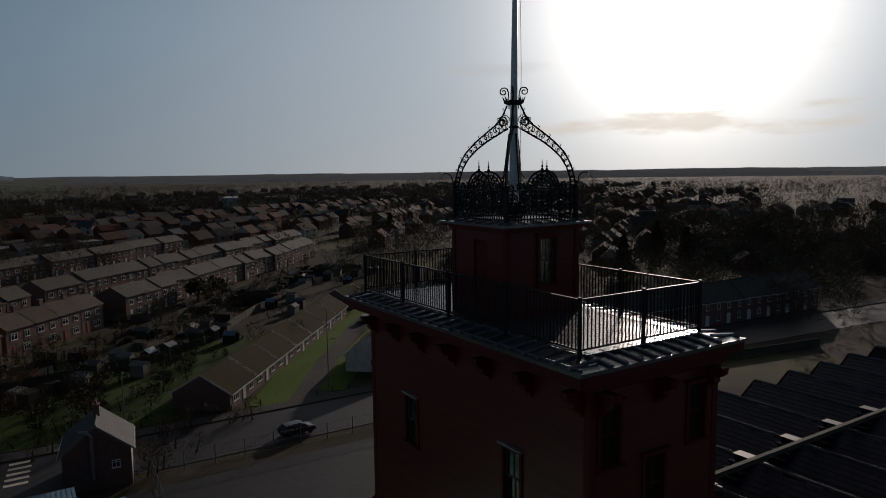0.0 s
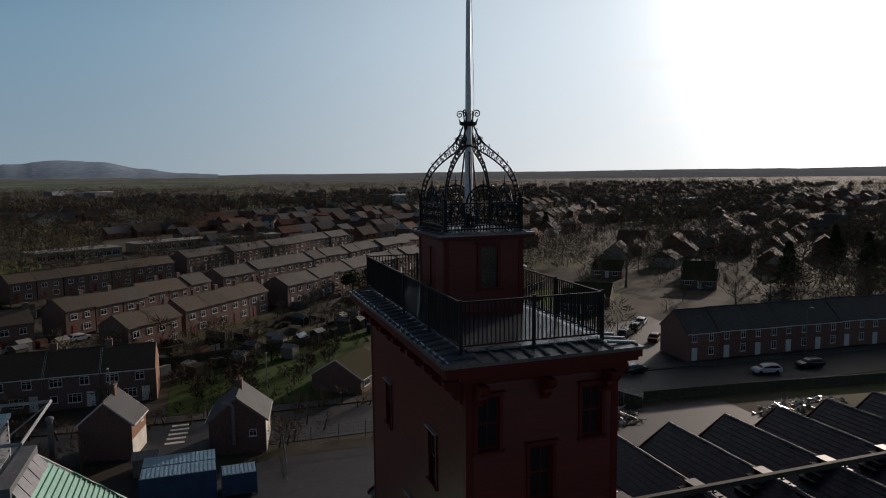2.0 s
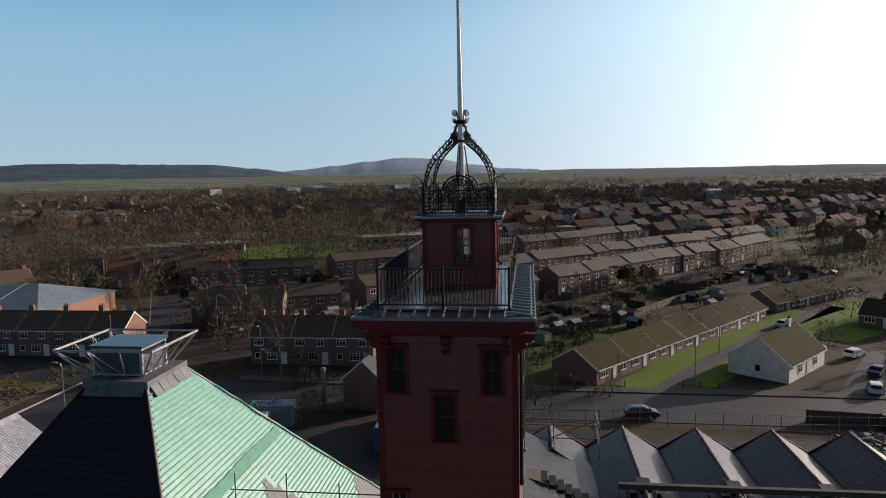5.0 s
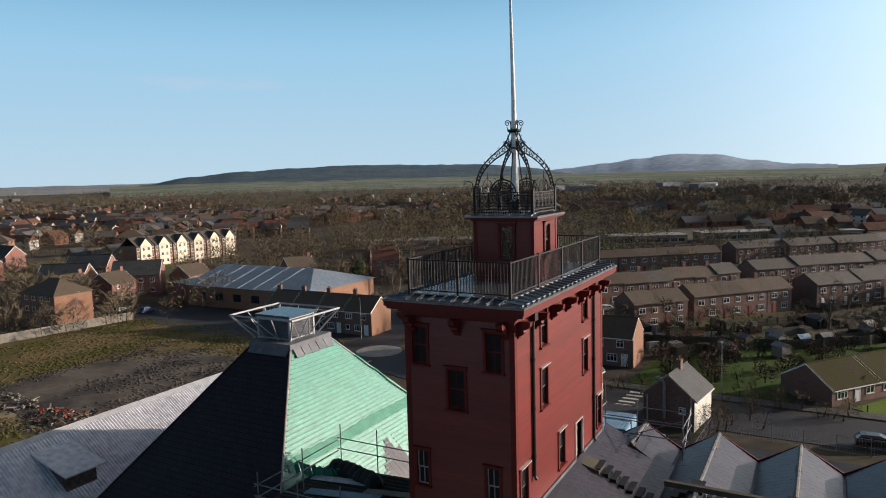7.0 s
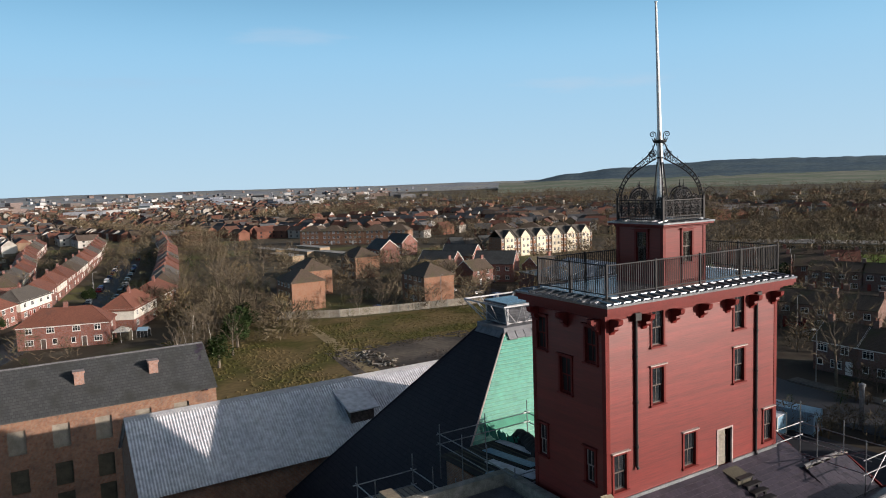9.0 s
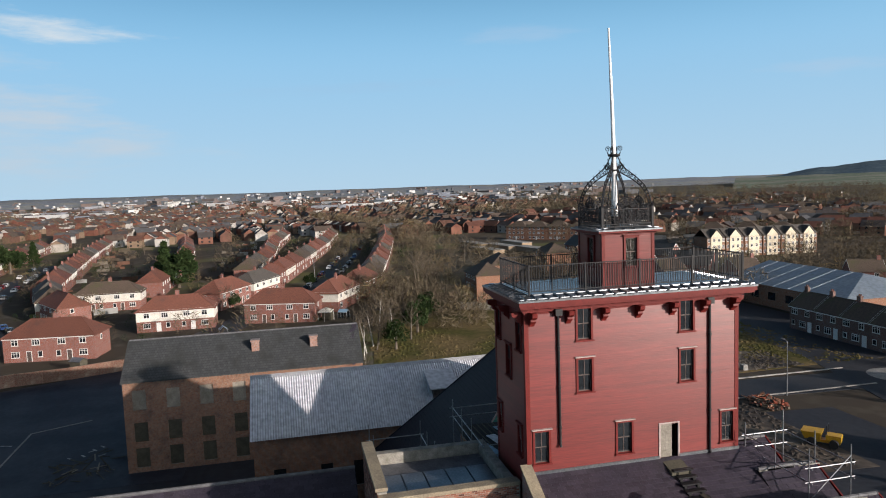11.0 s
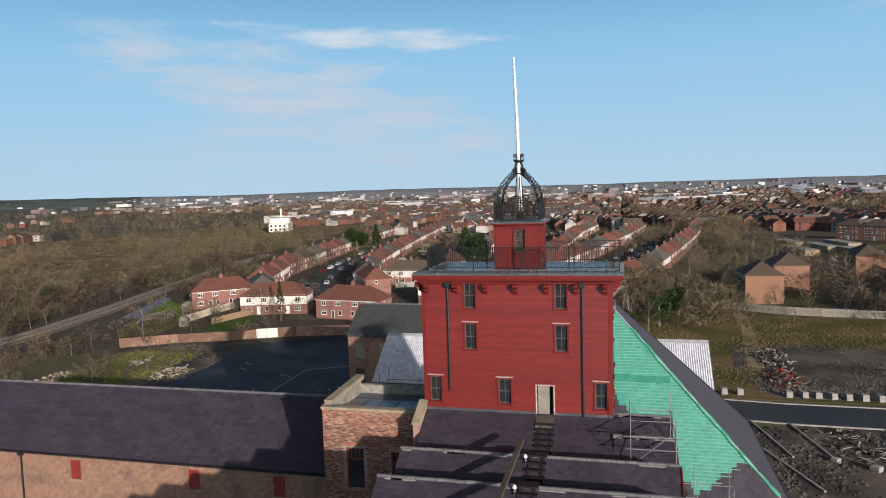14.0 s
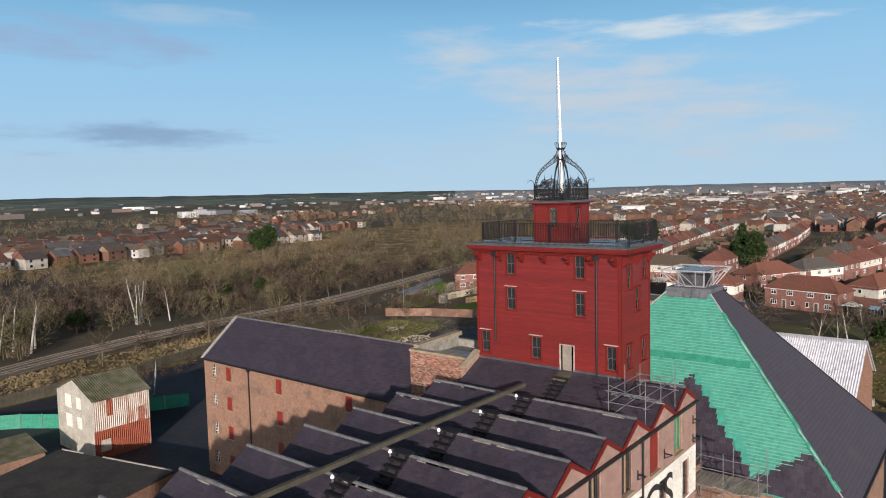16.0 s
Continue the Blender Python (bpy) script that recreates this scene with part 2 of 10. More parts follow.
def tiled_material(name, a, b2, course=0.16, unit=0.3, rough=0.8, moss=None, moss_from=0.58, vary=0.08, relief=0.6, spec=0.3):
    """Small roof tiles or slates too far off to pick apart: courses down the slope, units along it, lichen in patches."""
    m = bpy.data.materials.new(name)
    m.use_nodes = True
    n, l = m.node_tree.nodes, m.node_tree.links
    b = n["Principled BSDF"]
    b.inputs["Roughness"].default_value, b.inputs["Specular IOR Level"].default_value = rough, spec
    t = n.new("ShaderNodeTexCoord")
    sp, sn = n.new("ShaderNodeSeparateXYZ"), n.new("ShaderNodeSeparateXYZ")
    l.new(t.outputs["Object"], sp.inputs[0])
    l.new(t.outputs["Normal"], sn.inputs[0])
    ax, ay = n.new("ShaderNodeMath"), n.new("ShaderNodeMath")
    ax.operation = ay.operation = "ABSOLUTE"
    l.new(sn.outputs["X"], ax.inputs[0])
    l.new(sn.outputs["Y"], ay.inputs[0])
    gt = n.new("ShaderNodeMath")
    gt.operation = "GREATER_THAN"
    l.new(ax.outputs[0], gt.inputs[0])
    l.new(ay.outputs[0], gt.inputs[1])
    pick = n.new("ShaderNodeMix")
    l.new(gt.outputs[0], pick.inputs["Factor"])
    l.new(sp.outputs["X"], pick.inputs["A"])
    l.new(sp.outputs["Y"], pick.inputs["B"])
    cb = n.new("ShaderNodeCombineXYZ")
    l.new(pick.outputs["Result"], cb.inputs["X"])
    l.new(sp.outputs["Z"], cb.inputs["Y"])
    br = n.new("ShaderNodeTexBrick")
    br.inputs["Scale"].default_value = 1.0
    br.inputs["Brick Width"].default_value, br.inputs["Row Height"].default_value, br.inputs["Mortar Size"].default_value = unit, course, 0.012
    br.inputs["Color1"].default_value, br.inputs["Color2"].default_value = (*a, 1), (*b2, 1)
    br.inputs["Mortar"].default_value = (*[c * 0.45 for c in a], 1)
    l.new(cb.outputs[0], br.inputs["Vector"])
    nz = n.new("ShaderNodeTexNoise")
    nz.inputs["Scale"].default_value, nz.inputs["Detail"].default_value = 0.45, 8
    l.new(t.outputs["Object"], nz.inputs["Vector"])
    r = n.new("ShaderNodeMapRange")
    r.inputs["From Min"].default_value, r.inputs["From Max"].default_value, r.inputs["To Max"].default_value = moss_from, moss_from + 0.2, 0.8
    l.new(nz.outputs["Fac"], r.inputs["Value"])
    mix = n.new("ShaderNodeMix")
    mix.data_type = "RGBA"
    mix.inputs["B"].default_value = (*(moss or [c * 0.6 for c in a]), 1)
    l.new(br.outputs["Color"], mix.inputs["A"])
    l.new(r.outputs["Result"], mix.inputs["Factor"])
    hs = n.new("ShaderNodeHueSaturation")
    k = n.new("ShaderNodeMapRange")
    k.inputs["To Min"].default_value, k.inputs["To Max"].default_value = 0.84 - vary, 0.84 + vary
    l.new(n.new("ShaderNodeObjectInfo").outputs["Random"], k.inputs["Value"])
    l.new(k.outputs["Result"], hs.inputs["Value"])
    l.new(mix.outputs["Result"], hs.inputs["Color"])
    l.new(hs.outputs["Color"], b.inputs["Base Color"])
    bp = n.new("ShaderNodeBump")
    bp.inputs["Strength"].default_value, bp.inputs["Distance"].default_value = relief, 0.012
    bp.invert = True
    l.new(br.outputs["Fac"], bp.inputs["Height"])
    l.new(bp.outputs["Normal"], b.inputs["Normal"])
    return m


RED = material("red_painted_boards", (0.168, 0.0160, 0.0130), (0.152, 0.0145, 0.0118), 0.7, rough=0.37, spec=0.48, bump=0.08, fine=4, vary=0.13, stretch3=(0.35, 0.35, 7))
RED_TRIM = material("red_painted_trim", (0.158, 0.0150, 0.0120), (0.130, 0.0125, 0.0100), 2.0, rough=0.55, spec=0.25, bump=0.1)
PALE_TRIM = material("weathered_pale_trim", (0.468, 0.383, 0.357), (0.357, 0.272, 0.255), 3.0, rough=0.7, bump=0.1)
LEAD = material("sheet_lead", (0.195, 0.21, 0.232), (0.27, 0.285, 0.3), 1.2, rough=0.33, metal=0.75, bump=0.15)
LEAD_DECK = material("damp_lead_deck", (0.15, 0.158, 0.172), (0.20, 0.207, 0.22), 1.4, rough=0.25, metal=0.35, bump=0.08)
LEAD_DULL = material("dull_lead", (0.112, 0.119, 0.133), (0.168, 0.175, 0.196), 1.4, rough=0.6, metal=0.2, bump=0.2)
IRON = material("black_ironwork", (0.010, 0.010, 0.012), (0.018, 0.018, 0.020), 6.0, rough=0.55, spec=0.25)
WHITE_POLE = material("white_painted_pole", (0.94, 0.94, 0.92), (0.88, 0.88, 0.87), 2.0, rough=0.4)
GLASS = material("dark_window_glass", (0.015, 0.018, 0.022), (0.03, 0.035, 0.04), 0.7, rough=0.06, spec=0.6)
def clear_glass(name):
    """Thin pane with a film of grime: nearly clear, with a faint gloss."""
    m = bpy.data.materials.new(name)
    m.use_nodes = True
    n, l = m.node_tree.nodes, m.node_tree.links
    n.remove(n["Principled BSDF"])
    mx, tr, gl, fr = n.new("ShaderNodeMixShader"), n.new("ShaderNodeBsdfTransparent"), n.new("ShaderNodeBsdfGlossy"), n.new("ShaderNodeFresnel")
    tr.inputs["Color"].default_value = (0.86, 0.89, 0.88, 1)
    gl.inputs["Roughness"].default_value = 0.03
    l.new(fr.outputs[0], mx.inputs[0])
    film, grime = n.new("ShaderNodeMixShader"), n.new("ShaderNodeBsdfTranslucent")
    grime.inputs["Color"].default_value = (0.75, 0.72, 0.66, 1)
    film.inputs[0].default_value = 0.3
    l.new(tr.outputs[0], film.inputs[1])
    l.new(grime.outputs[0], film.inputs[2])
    l.new(film.outputs[0], mx.inputs[1])
    l.new(gl.outputs[0], mx.inputs[2])
    l.new(mx.outputs[0], n["Material Output"].inputs["Surface"])
    return m


CLEAR_GLASS = clear_glass("clear_window_glass")
WINDOW_WHITE = material("white_window_frame", (0.78, 0.78, 0.76), (0.68, 0.68, 0.66), 3.0, rough=0.5)
# Duller, darker pane: shade on the tower's south side put into the glass.
DULL_GLASS = material("shade_side_dark_glass", (0.010, 0.009, 0.010), (0.02, 0.018, 0.018), 1.5, rough=0.5, spec=0.2)
SASH = material("dark_sash", (0.05, 0.035, 0.03), (0.12, 0.09, 0.08), 4.0, rough=0.6)
SLATE = tiled_material("welsh_slate", (0.0247, 0.0225, 0.0292), (0.0315, 0.0275, 0.0348), 0.2, 0.3, rough=0.6, moss=(0.0337, 0.0297, 0.0325), vary=0.05, spec=0.1)
SLATE_PIECE = material("slate_piece", (0.041, 0.035, 0.049), (0.053, 0.044, 0.058), 0.7, rough=0.40, bump=0.10, island=0.2, fine=9, spec=0.4)
SLATE_OLD = tiled_material("weathered_slate", (0.0497, 0.0539, 0.0573), (0.0702, 0.0731, 0.0758), 0.22, 0.32, rough=0.7, moss=(0.0322, 0.0351, 0.0322), moss_from=0.5, vary=0.06)
MORTAR = material("pale_mortar", (0.315, 0.3, 0.27), (0.188, 0.18, 0.15), 2.5, rough=0.9, bump=0.3)
RIDGE = material("grey_ridge_tile", (0.15, 0.15, 0.158), (0.09, 0.09, 0.0975), 2.2, rough=0.7, bump=0.3)
STONE = material("sandstone_coping", (0.336, 0.28, 0.192), (0.24, 0.2, 0.144), 1.5, rough=0.85, bump=0.4)
BRICK_MILL = brick_material("old_mill_brick", (0.26, 0.105, 0.058), (0.31, 0.16, 0.095), (0.235, 0.205, 0.175), stain=(0.0839, 0.0664, 0.0675), stain_from=0.5, joint=0.014)
BRICK_STAIR = brick_material("pale_orange_brick", (0.33, 0.148, 0.092), (0.38, 0.21, 0.15), (0.289, 0.255, 0.251), stain=(0.0927, 0.0517, 0.0456), stain_from=0.62, joint=0.016)
BRICK_RED = brick_material("red_house_brick", (0.216, 0.0704, 0.0468), (0.259, 0.096, 0.0676), (0.238, 0.192, 0.187), stain=(0.144, 0.056, 0.052), stain_from=0.6, vary=0.14)
BRICK_BROWN = brick_material("brown_house_brick", (0.156, 0.0779, 0.059), (0.202, 0.111, 0.0836), (0.202, 0.172, 0.167), stain=(0.0935, 0.0574, 0.0492), stain_from=0.6, vary=0.14)
BRICK_ORANGE = brick_material("orange_house_brick", (0.25, 0.104, 0.058), (0.285, 0.13, 0.076), (0.302, 0.23, 0.178), stain=(0.257, 0.123, 0.0787), stain_from=0.6, vary=0.1)
BRICK_BUFF = brick_material("buff_house_brick", (0.295, 0.205, 0.123), (0.344, 0.246, 0.156), (0.328, 0.279, 0.221), stain=(0.23, 0.164, 0.107), vary=0.1)
RENDER_WHITE = material("white_render", (0.74, 0.71, 0.64), (0.62, 0.59, 0.53), 0.8, rough=0.9, bump=0.15, vary=0.08)
RENDER_CREAM = material("cream_render", (0.78, 0.68, 0.51), (0.70, 0.61, 0.47), 0.8, rough=0.9, bump=0.1, vary=0.05)
TILE_RED = tiled_material("red_clay_tile", (0.162, 0.0624, 0.0432), (0.193, 0.08, 0.0557), moss=(0.0894, 0.052, 0.0432), moss_from=0.56, vary=0.16)
TILE_BROWN = tiled_material("brown_concrete_tile", (0.092, 0.068, 0.052), (0.12, 0.088, 0.068), moss=(0.08, 0.076, 0.036), moss_from=0.5, vary=0.14)
TILE_GREY = tiled_material("grey_concrete_tile", (0.094, 0.084, 0.075), (0.120, 0.107, 0.095), moss=(0.060, 0.053, 0.041), vary=0.14)
TILE_MOSS = tiled_material("mossy_brown_tile", (0.072, 0.058, 0.042), (0.088, 0.072, 0.050), moss=(0.062, 0.060, 0.024), moss_from=0.36, vary=0.1, rough=0.95, spec=0.06)
MEMBRANE = material("green_roof_membrane", (0.055, 0.31, 0.232), (0.040, 0.262, 0.205), 0.8, rough=0.42, bump=0.25, fine=3.5, spec=0.7)
NET = material("green_debris_net", (0.032, 0.269, 0.173), (0.0192, 0.192, 0.128), 2.0, rough=0.6, bump=0.4)
BATTEN = material("pale_roofing_batten", (0.20, 0.44, 0.335), (0.15, 0.39, 0.29), 2.0, rough=0.8)
CORRUGATED = material("galvanised_sheet", (0.64, 0.65, 0.685), (0.55, 0.565, 0.62), 0.3, rough=0.65, metal=0.1, spec=0.15, bump=0.05, vary=0.04)
GALV = material("galvanised_tube", (0.315, 0.323, 0.338), (0.225, 0.232, 0.247), 3.0, rough=0.4, metal=0.6)
STEEL_LIGHT = material("light_grey_steel", (0.442, 0.451, 0.468), (0.34, 0.348, 0.374), 2.0, rough=0.45, metal=0.2)
TIMBER = material("raw_timber", (0.24, 0.16, 0.088), (0.304, 0.216, 0.128), 2.0, rough=0.8, bump=0.3, stretch3=(1, 1, 6))
TIMBER_PALE = material("pale_sunbleached_timber", (0.40, 0.35, 0.26), (0.48, 0.43, 0.34), 1.4, rough=0.85, bump=0.3, vary=0.12)
TIMBER_GREY = material("grey_weathered_timber", (0.208, 0.184, 0.152), (0.28, 0.256, 0.216), 1.4, rough=0.85, bump=0.3, vary=0.12)
CONCRETE = material("pale_concrete", (0.306, 0.299, 0.281), (0.23, 0.223, 0.21), 1.0, rough=0.9, bump=0.2, vary=0.1)
SHUTTER = material("red_shutter", (0.232, 0.028, 0.0176), (0.184, 0.0224, 0.016), 1.5, rough=0.6, bump=0.1)
BLUE = material("blue_container", (0.035, 0.13, 0.27), (0.028, 0.10, 0.21), 0.8, rough=0.5, vary=0.1)
BLUE_PALE = material("pale_blue_container_top", (0.22, 0.36, 0.48), (0.16, 0.30, 0.42), 0.8, rough=0.5)
TARMAC = material("worn_tarmac", (0.030, 0.032, 0.040), (0.045, 0.046, 0.051), 0.12, rough=0.68, spec=0.25, bump=0.1, fine=3, world_space=True)
WET_YARD = material("damp_yard_tarmac", (0.022, 0.024, 0.032), (0.042, 0.043, 0.050), 0.07, rough=0.72, spec=0.25, bump=0.08, fine=1.2, world_space=True)
PAVE = material("pale_pavement", (0.0975, 0.0938, 0.09), (0.128, 0.124, 0.116), 0.2, rough=0.92, spec=0.1, fine=2, world_space=True)
GRASS = material("lawn_grass", (0.044, 0.084, 0.016), (0.068, 0.1, 0.024), 0.12, rough=0.95, bump=0.5, fine=3, world_space=True, spec=0.1)
# Lawn green brightened in its base colour to carry sunlight.
BRIGHT_GRASS = material("sunlit_lawn", (0.105, 0.185, 0.022), (0.135, 0.195, 0.035), 0.1, rough=0.95, bump=0.5, fine=3, world_space=True, spec=0.1)
ROUGH_GRASS = material("rough_winter_grass", (0.088, 0.082, 0.026), (0.160, 0.118, 0.056), 0.11, rough=0.95, bump=0.8, fine=0.9, world_space=True, spec=0.1, contrast=(0.40, 0.60))
MUD = material("bare_muddy_ground", (0.055, 0.046, 0.040), (0.135, 0.112, 0.088), 0.14, rough=0.8, bump=0.8, fine=1.1, world_space=True, spec=0.2, contrast=(0.40, 0.62))
BALLAST = material("rail_ballast", (0.135, 0.11, 0.088), (0.09, 0.074, 0.060), 0.3, rough=0.95, bump=0.6, fine=4, world_space=True)
BARK = material("grey_brown_bark", (0.11, 0.09, 0.068), (0.16, 0.13, 0.10), 1.0, rough=0.95, vary=0.15)
BIRCH = material("white_birch_bark", (0.55, 0.53, 0.48), (0.30, 0.28, 0.25), 1.2, rough=0.85)
TWIG = material("bare_twigs", (0.108, 0.085, 0.062), (0.162, 0.132, 0.088), 0.05, rough=0.95, vary=0.22, island=0.25, spec=0.05, fine=0.6, contrast=(0.38, 0.62))
TWIG_GOLD = material("golden_willow_twigs", (0.132, 0.102, 0.0561), (0.162, 0.123, 0.068), 0.3, rough=0.95, vary=0.18, island=0.25, spec=0.05)
TWIG_OLIVE = material("lichened_twigs", (0.105, 0.098, 0.052), (0.145, 0.125, 0.075), 0.2, rough=0.95, island=0.3, spec=0.05)
LEAF = material("evergreen_leaf", (0.020, 0.038, 0.012), (0.036, 0.056, 0.018), 0.4, rough=0.85, vary=0.2, island=0.35, spec=0.12)
CAR_PAINTS = [material("car_paint_" + k, c, [v * 0.9 for v in c], 1.0, rough=0.22, spec=0.6) for k, c in (("white", (0.75, 0.75, 0.75)), ("silver", (0.40, 0.41, 0.43)), ("black", (0.018, 0.018, 0.02)), ("blue", (0.03, 0.06, 0.16)), ("red", (0.16, 0.012, 0.012)), ("grey", (0.12, 0.125, 0.13)))]
TYRE = material("tyre_rubber", (0.015, 0.015, 0.015), (0.025, 0.025, 0.025), 3.0, rough=0.85)
BLACK_PIPE = material("black_cast_pipe", (0.012, 0.011, 0.012), (0.02, 0.019, 0.02), 3.0, rough=0.5)
PLASTIC_YELLOW = material("yellow_plant_paint", (0.62, 0.36, 0.02), (0.5, 0.28, 0.02), 1.5, rough=0.45)
TIMBER_DARK = material("dark_weathered_timber", (0.06, 0.0528, 0.0376), (0.0896, 0.0808, 0.057), 1.4, rough=0.85, bump=0.3, vary=0.12)
RAIL_STEEL = material("rusty_rail", (0.36, 0.31, 0.26), (0.24, 0.19, 0.15), 2.0, rough=0.6, metal=0.2)
# Lighter slate copy: sunlight on the kiln's north slope put into the colour.
SLATE_SUNLIT = tiled_material("sunlit_purple_slate", (0.060, 0.052, 0.066), (0.072, 0.062, 0.077), 0.2, 0.3, rough=0.6, moss=(0.075, 0.064, 0.072), vary=0.05, spec=0.25)
DRY_GRASS = material("dry_winter_meadow", (0.20, 0.150, 0.085), (0.115, 0.088, 0.048), 0.06, rough=0.95, bump=0.8, fine=0.5, world_space=True, spec=0.05, contrast=(0.40, 0.60))
WET_TARMAC = material("wet_back_tarmac", (0.018, 0.022, 0.034), (0.038, 0.042, 0.055), 0.16, rough=0.66, spec=0.25, bump=0.12, fine=1.4, world_space=True, contrast=(0.42, 0.60))
COURT = material("blue_court_surface", (0.12, 0.15, 0.24), (0.16, 0.18, 0.26), 0.3, rough=0.8, world_space=True)
BANK_GRASS = material("mossy_bank_grass", (0.115, 0.130, 0.028), (0.165, 0.135, 0.060), 0.16, rough=0.95, bump=0.8, fine=1.2, world_space=True, spec=0.05, contrast=(0.42, 0.62))
ROAD_PAINT = material("worn_road_paint", (0.46, 0.46, 0.45), (0.20, 0.20, 0.20), 1.2, rough=0.8, world_space=True)
TRODDEN = material("trodden_pale_earth", (0.30, 0.245, 0.15), (0.21, 0.165, 0.095), 0.25, rough=0.95, bump=0.5, fine=2, world_space=True, spec=0.1)
FELT = material("dark_roofing_felt", (0.040, 0.040, 0.042), (0.065, 0.062, 0.056), 0.5, rough=0.92, bump=0.2, spec=0.15)
LANTERN_GLASS = material("blue_lantern_glazing", (0.045, 0.085, 0.12), (0.06, 0.11, 0.15), 0.8, rough=0.25, spec=0.4)
TWIG_DARK = material("dark_thicket_twigs", (0.060, 0.045, 0.037), (0.098, 0.073, 0.054), 0.06, rough=0.95, island=0.3, spec=0.05, fine=0.6, contrast=(0.38, 0.62))
BRICK_PATCHED = brick_material("patched_wall_brick", (0.165, 0.064, 0.044), (0.20, 0.10, 0.07), (0.22, 0.17, 0.13), stain=(0.30, 0.24, 0.18), stain_from=0.5, vary=0.3)

# ---- mesh helpers ----
class Geo:
    def __init__(self):
        self.v, self.f = [], []

    def poly(self, *faces_pts):
        for pts in faces_pts:
            i = len(self.v)
            self.v += [tuple(p) for p in pts]
            self.f.append(tuple(range(i, i + len(pts))))
        return self

    def hexa(self, p):
        """Eight corners: four below going round, four above in the same order."""
        i = len(self.v)
        self.v += [tuple(q) for q in p]
        self.f += [tuple(i + k for k in q) for q in ((3, 2, 1, 0), (4, 5, 6, 7), (0, 1, 5, 4), (1, 2, 6, 5), (2, 3, 7, 6), (3, 0, 4, 7))]
        return self

    def box(self, x0, y0, z0, x1, y1, z1):
        return self.hexa([(x0, y0, z0), (x1, y0, z0), (x1, y1, z0), (x0, y1, z0), (x0, y0, z1), (x1, y0, z1), (x1, y1, z1), (x0, y1, z1)])

    def prism(self, pts, vec):
        """A flat outline drawn out along vec."""
        n, i, d = len(pts), len(self.v), Vector(vec)
        self.v += [tuple(p) for p in pts] + [tuple(Vector(p) + d) for p in pts]
        self.f += [tuple(range(i + n - 1, i - 1, -1)), tuple(range(i + n, i + 2 * n))]
        self.f += [(i + k, i + (k + 1) % n, i + n + (k + 1) % n, i + n + k) for k in range(n)]
        return self

    def cyl(self, a, b, r0, r1=None, n=8, caps=True):
        return self.tube([a, b], [r0, r0 if r1 is None else r1], n, caps)

    def tube(self, path, r, n=6, caps=True, closed=False):
        path = [Vector(p) for p in path]
        rs = r if isinstance(r, (list, tuple)) else [r] * len(path)
        i0 = len(self.v)
        side = None
        for k, p in enumerate(path):
            a, b = path[max(k - 1, 0)], path[min(k + 1, len(path) - 1)]
            if closed:
                a, b = path[k - 1], path[(k + 1) % len(path)]
            d = (b - a).normalized()
            if side is None:
                side = d.orthogonal().normalized()
            side = (side - d * side.dot(d))
            side = side.normalized() if side.length > 1e-6 else d.orthogonal().normalized()
            up = d.cross(side)
            for j in range(n):
                w = 2 * math.pi * j / n
                self.v.append(tuple(p + (side * math.cos(w) + up * math.sin(w)) * rs[k]))
        m = len(path)
        for k in range(m if closed else m - 1):
            q = (k + 1) % m
            for j in range(n):
                self.f.append((i0 + k * n + j, i0 + k * n + (j + 1) % n, i0 + q * n + (j + 1) % n, i0 + q * n + j))
        if caps and not closed:
            self.f += [tuple(i0 + j for j in range(n - 1, -1, -1)), tuple(i0 + (m - 1) * n + j for j in range(n))]
        return self

    def lathe(self, prof, c=(0, 0, 0), n=16):
        """Profile of (radius, height) turned about an upright line."""
        i0 = len(self.v)
        for r, z in prof:
            for j in range(n):
                w = 2 * math.pi * j / n
                self.v.append((c[0] + r * math.cos(w), c[1] + r * math.sin(w), c[2] + z))
        for k in range(len(prof) - 1):
            for j in range(n):
                self.f.append((i0 + k * n + j, i0 + k * n + (j + 1) % n, i0 + (k + 1) * n + (j + 1) % n, i0 + (k + 1) * n + j))
        self.f += [tuple(i0 + j for j in range(n - 1, -1, -1)), tuple(i0 + (len(prof) - 1) * n + j for j in range(n))]
        return self

    def slab(self, p00, p10, p11, p01, th):
        """A sloping sheet with thickness th below its top face (corners anticlockwise from above)."""
        p = [Vector(q) for q in (p00, p10, p11, p01)]
        nrm = (p[1] - p[0]).cross(p[3] - p[0]).normalized() * th
        return self.hexa([q - nrm for q in p] + p)

    def wall(self, axis, c0, c1, a0, a1, z0, z1, holes=()):
        """A wall with thickness c0..c1 across axis, from a0 to a1 along the other one, with openings (a, z, a, z) right through."""
        aa = sorted({a0, a1, *[q for w in holes for q in (w[0], w[2]) if a0 < q < a1]})
        zz = sorted({z0, z1, *[q for w in holes for q in (w[1], w[3]) if z0 < q < z1]})
        for i in range(len(aa) - 1):
            run = None
            for k in range(len(zz) - 1):
                am, zm = (aa[i] + aa[i + 1]) / 2, (zz[k] + zz[k + 1]) / 2
                solid = not any(w[0] < am < w[2] and w[1] < zm < w[3] for w in holes)
                if solid:
                    run = (run[0], zz[k + 1]) if run else (zz[k], zz[k + 1])
                if run and (not solid or k == len(zz) - 2):
                    if axis == "x":
                        self.box(c0, aa[i], run[0], c1, aa[i + 1], run[1])
                    else:
                        self.box(aa[i], c0, run[0], aa[i + 1], c1, run[1])
                    run = None
        return self

    def mesh(self, name):
        me = bpy.data.meshes.new(name)
        me.from_pydata(self.v, [], self.f)
        me.update()
        return me


